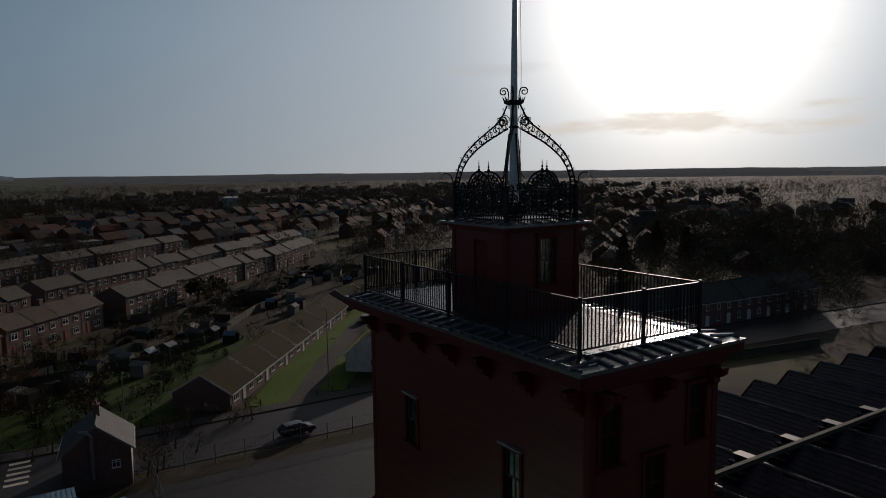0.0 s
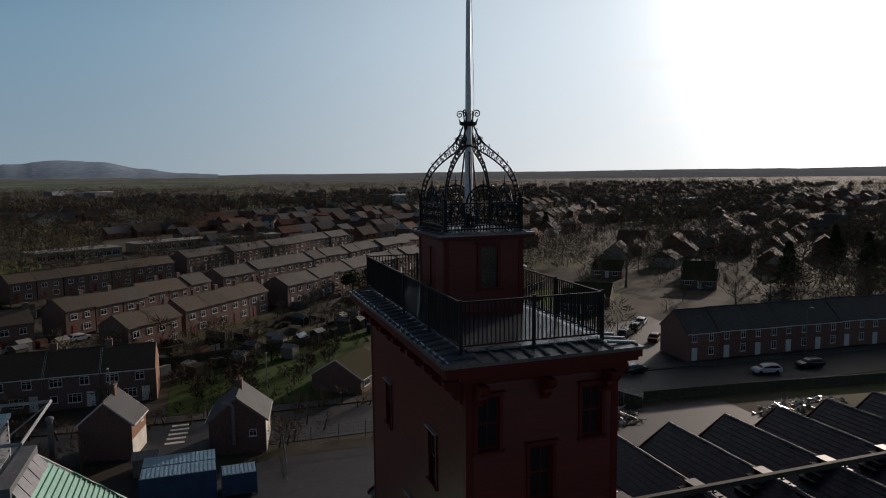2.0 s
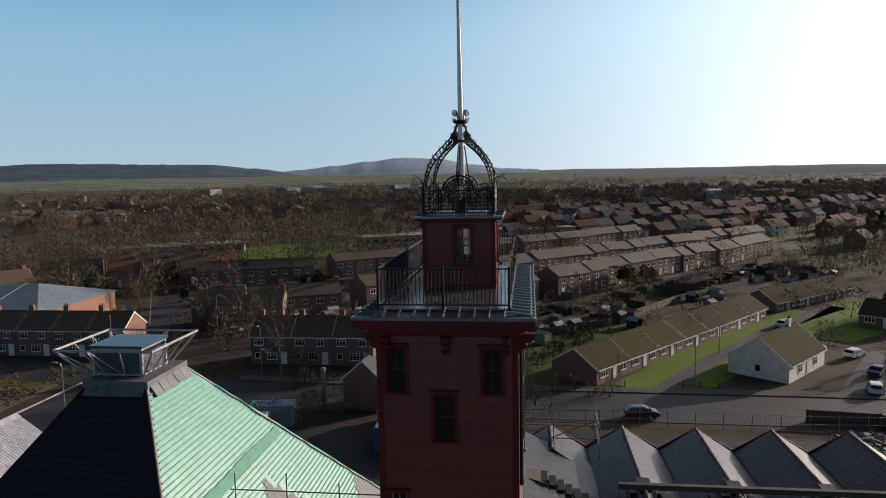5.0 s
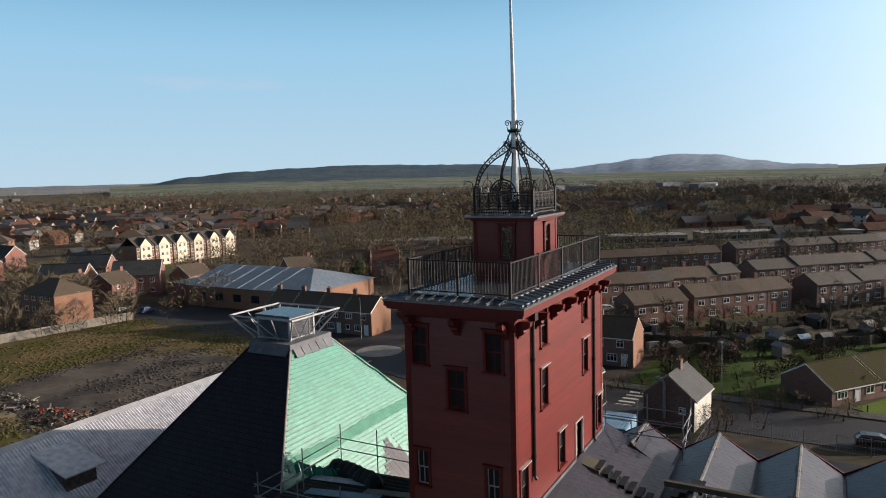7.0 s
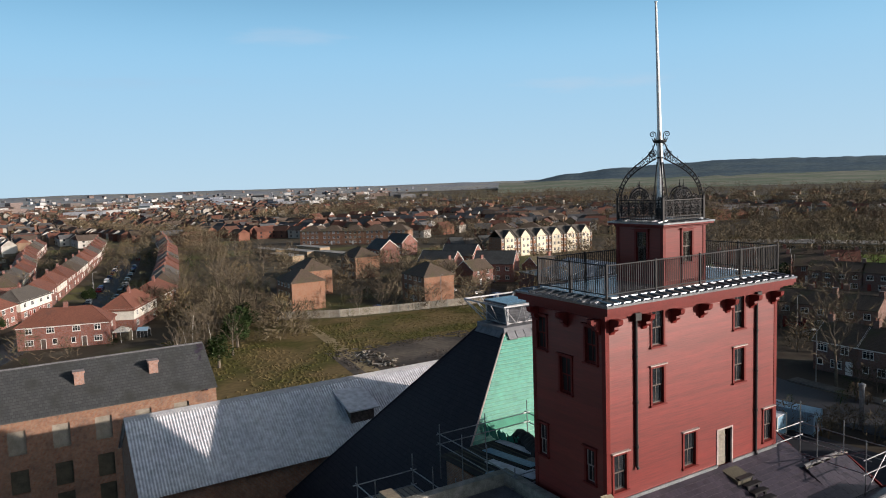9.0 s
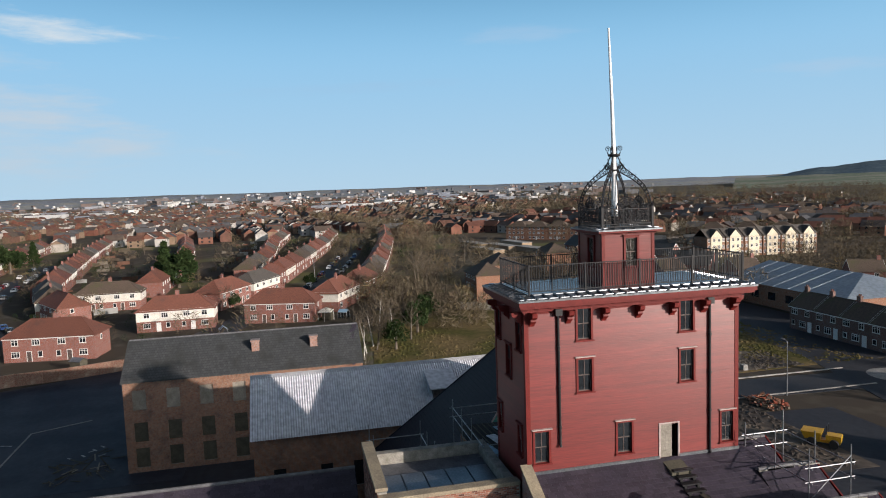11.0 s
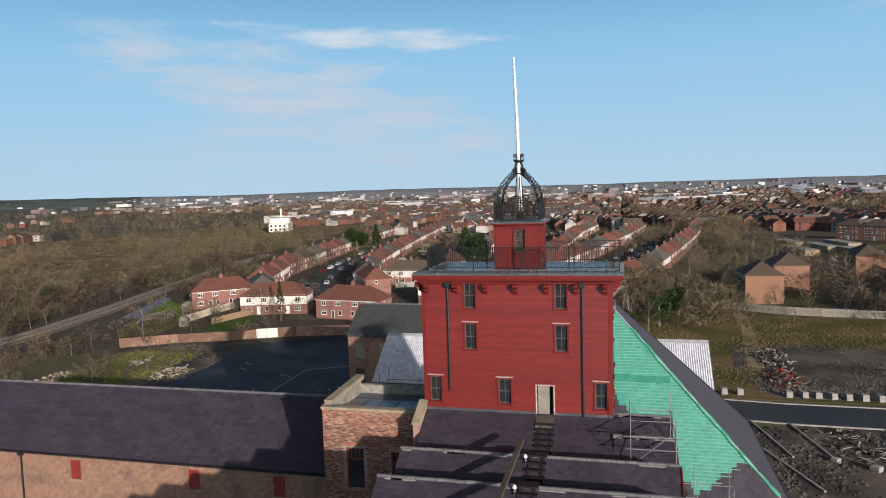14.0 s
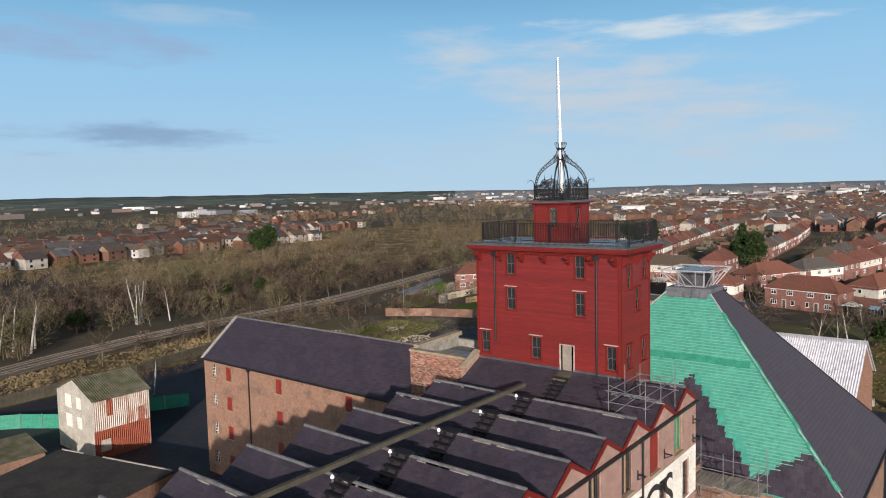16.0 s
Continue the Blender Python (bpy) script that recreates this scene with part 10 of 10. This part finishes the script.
DIRT_MIX = [MUD, TIMBER_DARK, CONCRETE, TIMBER_GREY, MUD]
heap("rubble_pile", "pile of broken concrete and timber on the field's edge", -82, 46, 7, 3, 1.1, 120, DIRT_MIX, 1)
heap("rubble_pile", "stacked scrap with red and yellow pieces by the field", -68, 45, 6, 3, 1.3, 120, [MUD, SHUTTER, TIMBER_DARK, TIMBER_GREY, MUD], 2)
heap("rubble_pile", "pale heap of broken stone on rough ground", -56.5, -58.5, 4.5, 3, 0.7, 130, [STONE, MUD, TIMBER_GREY], 3, 0.05)
heap("rubble_pile", "pale heap of broken stone on the mossy bank", -63, -69.6, 2.4, 1.4, 0.6, 50, [STONE, MUD, CONCRETE], 14, 0.05)
heap("rubble_pile", "pale heap of broken stone near the fence", -50, -78, 5, 2.5, 0.5, 80, [STONE, MUD, TIMBER_GREY], 4, 0.05)
heap("timber_stack", "untidy stack of site timber and scrap", -39, 47, 6, 3.5, 0.6, 90, [TIMBER_DARK, TIMBER_GREY, TIMBER_DARK, BLACK_PIPE, CONCRETE], 5, 0.6, "stack")
heap("timber_stack", "untidy stack of pallets and boards", -41, 54, 4, 2.5, 0.8, 60, [TIMBER_DARK, TIMBER, TIMBER_DARK], 6, 0.6, "stack")
heap("earth_heap", "orange heap of earth and brick", -42, 65, 3.5, 2.2, 1.6, 110, [RUST, MUD, BRICK_ORANGE], 7, 0.02, "heap")
heap("rubble_pile", "builders' rubble inside the road hoarding", 52, 70.5, 4.5, 3.5, 1.0, 130, [CONCRETE, TIMBER_GREY, GALV, TIMBER], 8, 0.4)
heap("timber_stack", "rows of steel lying on the dark yard", -47, -24, 5, 4, 0.4, 40, [TIMBER_DARK, TIMBER_GREY, TIMBER_DARK], 9, 0.9, "stack")
heap("rubble_pile", "scrap beside the road hoarding", 78, 65, 8, 2.5, 0.8, 90, [CONCRETE, GALV, LEAD], 10, 0.3)
for x, y, s in ((-31.5, 46.6, 1.0), (-31.0, 48.4, 0.9), (-33.5, 43.2, 0.8)):
    solid("bulk_bag", Geo().lathe([(0.60 * s, 0), (0.70 * s, 0.25 * s), (0.66 * s, 0.55 * s), (0.52 * s, 0.60 * s)], (x, y, 0.05), 4), CONCRETE, "pale bulk bag of aggregate on the plot", "bag", "bulk bags")
for path in ([(-46, 36.5), (-34, 39)], [(-46, 41), (-33, 43.5)], [(-44, 33.5), (-25, 40)]):
    strip("edging_kerb", path, 0.25, CONCRETE, "new concrete edging kerb on the plot", "kerb", 0.24, 0.2)
# concrete blocks along the side road
blk = thing("concrete_block", "pale concrete barrier block beside the road", "barrier", "barrier blocks", at=pose(-58.2, 23, 0.05))
part("block", Geo().hexa([(-0.5, -0.45, 0), (0.5, -0.45, 0), (0.5, 0.45, 0), (-0.5, 0.45, 0), (-0.42, -0.4, 0.9), (0.42, -0.4, 0.9), (0.42, 0.4, 0.9), (-0.42, 0.4, 0.9)]), CONCRETE, blk)
for y in (25.4, 27.6, 30, 32.3, 34.8, 37, 43.6, 45.6, 47.4, 49.3, 51.2, 53.3, 55.2, 57.4, 64.5, 66.3, 68.2, 71.0, 73.0):
    copy_thing(blk, pose(-58.2 + 0.25 * math.sin(y * 3) + (0.4 if y > 42 else 0), y, 0.05, 0, 0, y * 17 % 20))
dumper = thing("dumper", "yellow site dumper parked on the plot", "vehicle", at=pose(-27, 61, 0.05, 0, 0, 40))
part("skip", Geo().hexa([(-1.9, -0.8, 0.7), (-0.3, -0.8, 0.7), (-0.3, 0.8, 0.7), (-1.9, 0.8, 0.7), (-2.3, -1.0, 1.6), (-0.1, -1.0, 1.6), (-0.1, 1.0, 1.6), (-2.3, 1.0, 1.6)]), PLASTIC_YELLOW, dumper)
part("chassis", Geo().box(-1.6, -0.5, 0.4, 1.8, 0.5, 0.7).box(0.3, -0.7, 0.7, 1.9, 0.7, 1.4), PLASTIC_YELLOW, dumper)
part("roll_bar", Geo().tube([(0.4, -0.6, 1.3), (0.4, -0.6, 2.5), (0.4, 0.6, 2.5), (0.4, 0.6, 1.3)], 0.05, 6), IRON, dumper)
for x in (-1.1, 1.2):
    for y in (-0.95, 0.95):
        part("wheel", Geo().cyl((x, y - 0.2, 0.5), (x, y + 0.2, 0.5), 0.5, n=14), TYRE, dumper)

# cars
def car_proto(paint, label, l=4.3, w=1.78, hh=1.48, estate=False):
    ob = thing("car", label, "car", "parked cars", at=HIDE)
    tail = -l / 2 + (0.25 if estate else 0.75)
    prof = [(-l / 2, 0.35), (-l / 2 - 0.02, 0.75), (tail - 0.25, 0.92), (tail + 0.25, hh - 0.06), (tail + 0.8, hh), (0.15, hh), (0.75, hh - 0.2), (1.15, 0.98), (l / 2 - 0.25, 0.82), (l / 2, 0.6), (l / 2 - 0.05, 0.32)]
    g = Geo()
    n = len(prof)
    for k, s in enumerate((-1, -0.86, 0.86, 1)):
        for x, z in prof:
            t = 1.0 if z < 0.95 else 1.0 - 0.22 * (z - 0.9) / (hh - 0.9)
            inset = 0.97 if abs(s) == 1 else 1.0
            g.v.append((x * (0.985 if abs(s) == 1 else 1.0), s * w / 2 * t, 0.33 + (z - 0.33) * inset))
    for k in range(3):
        g.f += [(k * n + i, k * n + (i + 1) % n, (k + 1) * n + (i + 1) % n, (k + 1) * n + i) for i in range(n)]
    g.f += [tuple(range(n - 1, -1, -1)), tuple(range(3 * n, 4 * n))]
    part("body", g, paint, ob)
    gl = Geo()
    for s in (-1, 1):
        y0, y1 = s * (w / 2 + 0.006), s * (w / 2 * 0.80 + 0.012)
        gl.poly([(tail + 0.1, y0, 0.98), (0.95, y0, 0.98), (0.62, y1, hh - 0.18), (tail + 0.42, y1, hh - 0.14)])
    gl.poly([(0.86, -w * 0.36, hh - 0.20), (1.18, -w * 0.42, 1.0), (1.18, w * 0.42, 1.0), (0.86, w * 0.36, hh - 0.20)])
    gl.poly([(tail - 0.19, -w * 0.40, 0.99), (tail + 0.19, -w * 0.34, hh - 0.12), (tail + 0.19, w * 0.34, hh - 0.12), (tail - 0.19, w * 0.40, 0.99)])
    part("glazing", gl, GLASS, ob, "dark car windows")
    for x in (-l * 0.3, l * 0.31):
        for y in (-w / 2 + 0.09, w / 2 - 0.09):
            part("wheel", Geo().cyl((x, y - 0.1, 0.32), (x, y + 0.1, 0.32), 0.32, n=12).cyl((x, y - 0.105, 0.32), (x, y + 0.105, 0.32), 0.18, n=10), TYRE, ob)
    return ob


CARS = [car_proto(p, lab, estate=e) for p, lab, e in zip(CAR_PAINTS, ("white car parked at the kerb", "silver car parked at the kerb", "black car parked by the road", "dark blue car parked at the kerb", "red car parked at the kerb", "grey estate car parked at the kerb"), (True, False, True, False, False, True))]


def park(k, x, y, ang, z=0.07):
    return copy_thing(CARS[k], pose(x, y, z, 0, 0, ang))


park(0, 85.2, 79.0, 165)
park(2, 28.4, 78.0, 5)
park(1, 63.5, 131, 50)
park(2, 94, 79.2, 172)
park(0, 61.5, 90.3, 70)
park(2, 66.5, 86.5, 10)
rng = random.Random(33)
for i, (x, y) in enumerate(((67, 109), (74, 106), (70, 103), (79, 108), (84, 112), (88, 116), (66, 99), (72, 97), (82, 103))):
    park((0, 2, 1, 5, 2, 0, 3, 2, 4)[i], x, y, 40 + rng.uniform(-8, 8))
for path, offs in ((STREET_A, (-3.4, 3.4)), (STREET_B, (-3.0, 3.0))):
    pts = [Vector(p) for p in path]
    for a, b in zip(pts, pts[1:]):
        L = (b - a).length
        d = (b - a) / L
        nrm = Vector((-d.y, d.x))
        q = 4.0
        while q < L - 3 and (a + d * q).length < 330:
            for o in offs:
                if rng.random() < 0.6:
                    p = a + d * q + nrm * o
                    park(rng.randrange(6), p.x, p.y, math.degrees(math.atan2(d.y, d.x)) + (180 if o > 0 else 0))
            q += 6.5
for x, y, a in ((-152, 100, 20), (-160, 104, 20), (-140, 98, 10), (-128, 100, 95), (-122, 102, 95), (-146, 116, 60), (-126, 68, 10), (-40, 134, 30), (-30, 137, 30), (-20, 143, 40), (-50, 124, 20), (-44, 120, 200)):
    park(rng.randrange(6), x, y, a)
for ob in CARS:
    for o in [*ob.children_recursive, ob]:
        bpy.data.objects.remove(o)

# street lamps, garden sheds and glasshouses
lamp0 = thing("street_lamp", "tall grey street lamp column beside the road", "street lamp", "street lamps", at=pose(37.4, 89.4, 0))
part("column", Geo().tube([(0, 0, 0), (0, 0, 4.0), (0, 0, 7.6), (0.15, 0, 8.0), (0.8, 0, 8.15)], [0.09, 0.07, 0.05, 0.045, 0.04], 8), GALV, lamp0)
part("lantern_head", Geo().hexa([(0.6, -0.12, 8.08), (1.3, -0.12, 8.1), (1.3, 0.12, 8.1), (0.6, 0.12, 8.08), (0.65, -0.09, 8.22), (1.25, -0.09, 8.2), (1.25, 0.09, 8.2), (0.65, 0.09, 8.22)]), CONCRETE, lamp0)
for x, y, a in ((10.9, 88.6, -90), (62, 88.8, -90), (-27, 92.4, -90), (-56, 99, -60), (-121.5, 84, 0), (-170, 16, -60), (-205, 10, 90), (46, 110, 140), (-8, 88, -90), (100, 85.8, -90), (-44.2, 70, 180), (-46, 118, -20), (-75.5, -78.2, 40)):
    copy_thing(lamp0, pose(x, y, 0, 0, 0, a))
bol = thing("bollard", "short dark timber bollard along the lawn", "bollard", "bollards", at=pose(22, 90.6, 0))
part("post", Geo().lathe([(0.09, 0), (0.09, 0.85), (0.05, 0.95)], (0, 0, 0), 8), TIMBER_DARK, bol)
for x in (13, 15.5, 18, 20, 24, 26, 28, 36, 38.5, 41):
    copy_thing(bol, pose(x, 90.6 + 0.2 * math.sin(x), 0))
SHEDS = []
for lab, wl_, rf_ in (("small brown timber garden shed with felt roof", TIMBER_DARK, LEAD_DULL), ("small pale garden shed with grey roof", TIMBER_GREY, CONCRETE)):
    ob = thing("garden_shed", lab, "shed", "garden sheds", at=HIDE)
    part("wall", Geo().box(-1.2, -0.9, 0, 1.2, 0.9, 1.9).prism([(-1.2, -0.9, 1.9), (-1.2, 0.9, 1.9), (-1.2, 0, 2.4)], (2.4, 0, 0)), wl_, ob)
    for s in (-1, 1):
        part("roof", Geo().slab((-1.3, 0, 2.46), (1.3, 0, 2.46), (1.3, s * 1.05, 1.86), (-1.3, s * 1.05, 1.86), 0.05 * -s), rf_, ob)
    SHEDS.append(ob)
gh = thing("greenhouse", "small aluminium framed greenhouse", "greenhouse", "greenhouses", at=HIDE)
g = Geo()
for x in (-1.2, -0.4, 0.4, 1.2):
    g.tube([(x, -0.9, 0), (x, -0.9, 1.5), (x, 0, 2.2), (x, 0.9, 1.5), (x, 0.9, 0)], 0.03, 5)
for y, z in ((-0.9, 1.5), (0.9, 1.5), (0, 2.2)):
    g.cyl((-1.2, y, z), (1.2, y, z), 0.03, n=5)
part("frame", g, STEEL_LIGHT, gh)
for s in (-1, 1):
    part("pane", Geo().slab((-1.2, s * 0.9, 1.5), (1.2, s * 0.9, 1.5), (1.2, 0, 2.2), (-1.2, 0, 2.2), 0.02 * s), BLUE_PALE, gh)
    part("pane", Geo().box(-1.2, s * 0.89, 0, 1.2, s * 0.91, 1.5), GLASS, gh)
SHEDS.append(gh)
for i in range(60):
    f = rng.random()
    base = ((2, 116), (88, 210)) if i % 2 else ((-40, 135), (60, 235))
    x = base[0][0] + (base[1][0] - base[0][0]) * f + rng.gauss(8, 6)
    y = base[0][1] + (base[1][1] - base[0][1]) * f + rng.gauss(-4, 5)
    copy_thing(SHEDS[rng.randrange(3)], pose(x, y, 0, 0, 0, rng.choice((45, 135, 50, 140))))
for x, y, a in ((-98, -84, 20), (-104, -92, 30), (-112, -93, 30), (-118, -97, 10), (-132, 10, 60), (-133, 14, 60), (-99, -38, 60), (-122, -14, 10), (-3, 73, 0), (10, -60, 20)):
    copy_thing(SHEDS[rng.randrange(3)], pose(x, y, 0, 0, 0, a))
for ob in SHEDS:
    for o in [*ob.children_recursive, ob]:
        bpy.data.objects.remove(o)
# what fills the back gardens: fence runs, lean-tos, stored boards and glass
GARDEN_MIX = palette("garden_clutter", [(0.07, 0.055, 0.042), (0.11, 0.09, 0.07), (0.17, 0.15, 0.125), (0.05, 0.045, 0.04), (0.30, 0.30, 0.29), (0.13, 0.07, 0.05), (0.09, 0.075, 0.055)])
gg = Geo()
rg = random.Random(91)
for (xa, ya), (xb, yb), wide, n in (((-10, 112), (92, 214), 9, 130), ((-36, 136), (62, 238), 9, 130), ((-70, 150), (-10, 200), 9, 60), ((-215, -20), (-420, -20), 10, 80), ((-160, -58), (-420, -92), 10, 80)):
    d = Vector((xb - xa, yb - ya))
    nn = Vector((-d.y, d.x)).normalized()
    ang0 = math.atan2(d.y, d.x)
    for _ in range(n):
        p = Vector((xa, ya)) + d * rg.random() + nn * rg.gauss(0, wide * 0.6)
        a = ang0 + (math.pi / 2 if rg.random() < 0.6 else 0) + rg.gauss(0, 0.08)
        kind = rg.random()
        l, w, hh = (rg.uniform(3, 7), 0.06, rg.uniform(1.3, 1.8)) if kind < 0.5 else (rg.uniform(1.2, 2.6), rg.uniform(0.9, 2.0), rg.uniform(0.8, 2.1)) if kind < 0.85 else (rg.uniform(0.8, 2.0), rg.uniform(0.6, 1.4), rg.uniform(0.2, 0.6))
        c, s = math.cos(a), math.sin(a)
        q = [(p.x + u * c - v * s, p.y + u * s + v * c) for u, v in ((-l / 2, -w / 2), (l / 2, -w / 2), (l / 2, w / 2), (-l / 2, w / 2))]
        gg.hexa([(*v, 0) for v in q] + [(*v, hh * (1.0 if k < 2 else 0.88)) for k, v in enumerate(q)])
solid("garden_clutter", gg, GARDEN_MIX, "fences, lean-tos and stored things in back gardens", "clutter", kind="stuff")
tent = thing("gazebo", "white garden gazebo behind a brick semi", "gazebo", at=pose(-131.5, 9.5, 0, 0, 0, 30))
part("canopy", Geo().lathe([(2.4, 2.2), (2.3, 2.35), (0.1, 3.2)], (0, 0, 0), 4), RENDER_WHITE, tent)
for sx in (-1, 1):
    for sy in (-1, 1):
        part("leg", Geo().cyl((sx * 1.4, sy * 1.4, 0), (sx * 1.4, sy * 1.4, 2.3), 0.04, n=6), WINDOW_WHITE, tent)
for k in range(6):
    solid("road_marking", Geo().box(-1.6 + 0.15 * k, 80.6 + k * 1.5, 0.0605, 0.6 + 0.15 * k, 81.2 + k * 1.5, 0.066), RENDER_WHITE, "white painted crossing stripe on the road", "road marking", kind="structure")

# ---- the tower's weatherboards, one by one ----
BOARD = 0.165
for face, (axis, c, rz, sg) in FACES.items():
    hs = [(a0 - 0.03, z0 - 0.06, a1 + 0.03, z1 + 0.06) for a0, z0, a1, z1 in holes_of(face, (DOOR,))]
    lo, hi = (TY0 + 0.15, TY1 - 0.15) if axis == "x" else (TX0 + 0.15, TX1 - 0.15)
    zlow = {"e": 19.3, "n": 17.2, "s": 17.2, "w": 17.2}[face]
    rows = int((26.5 - zlow) / BOARD)
    for r in range(rows):
        z0, z1 = zlow + r * BOARD, zlow + (r + 1) * BOARD
        runs = [(lo, hi)]
        for w in hs:
            if w[1] < (z0 + z1) / 2 < w[3]:
                runs = [q for a, b in runs for q in ((a, min(b, w[0])), (max(a, w[2]), b)) if q[1] - q[0] > 0.05]
        for a, b in runs:
            g = Geo()
            o0, o1, inn = c + sg * 0.004, c + sg * 0.022, c - sg * 0.028
            if axis == "x":
                g.hexa([(inn, a, z0), (o1, a, z0), (o1, b, z0), (inn, b, z0), (inn, a, z1), (o0, a, z1), (o0, b, z1), (inn, b, z1)])
            else:
                g.hexa([(a, inn, z0), (a, o1, z0), (b, o1, z0), (b, inn, z0), (a, inn, z1), (a, o0, z1), (b, o0, z1), (b, inn, z1)])
            under(part("board", g, RED), tower)
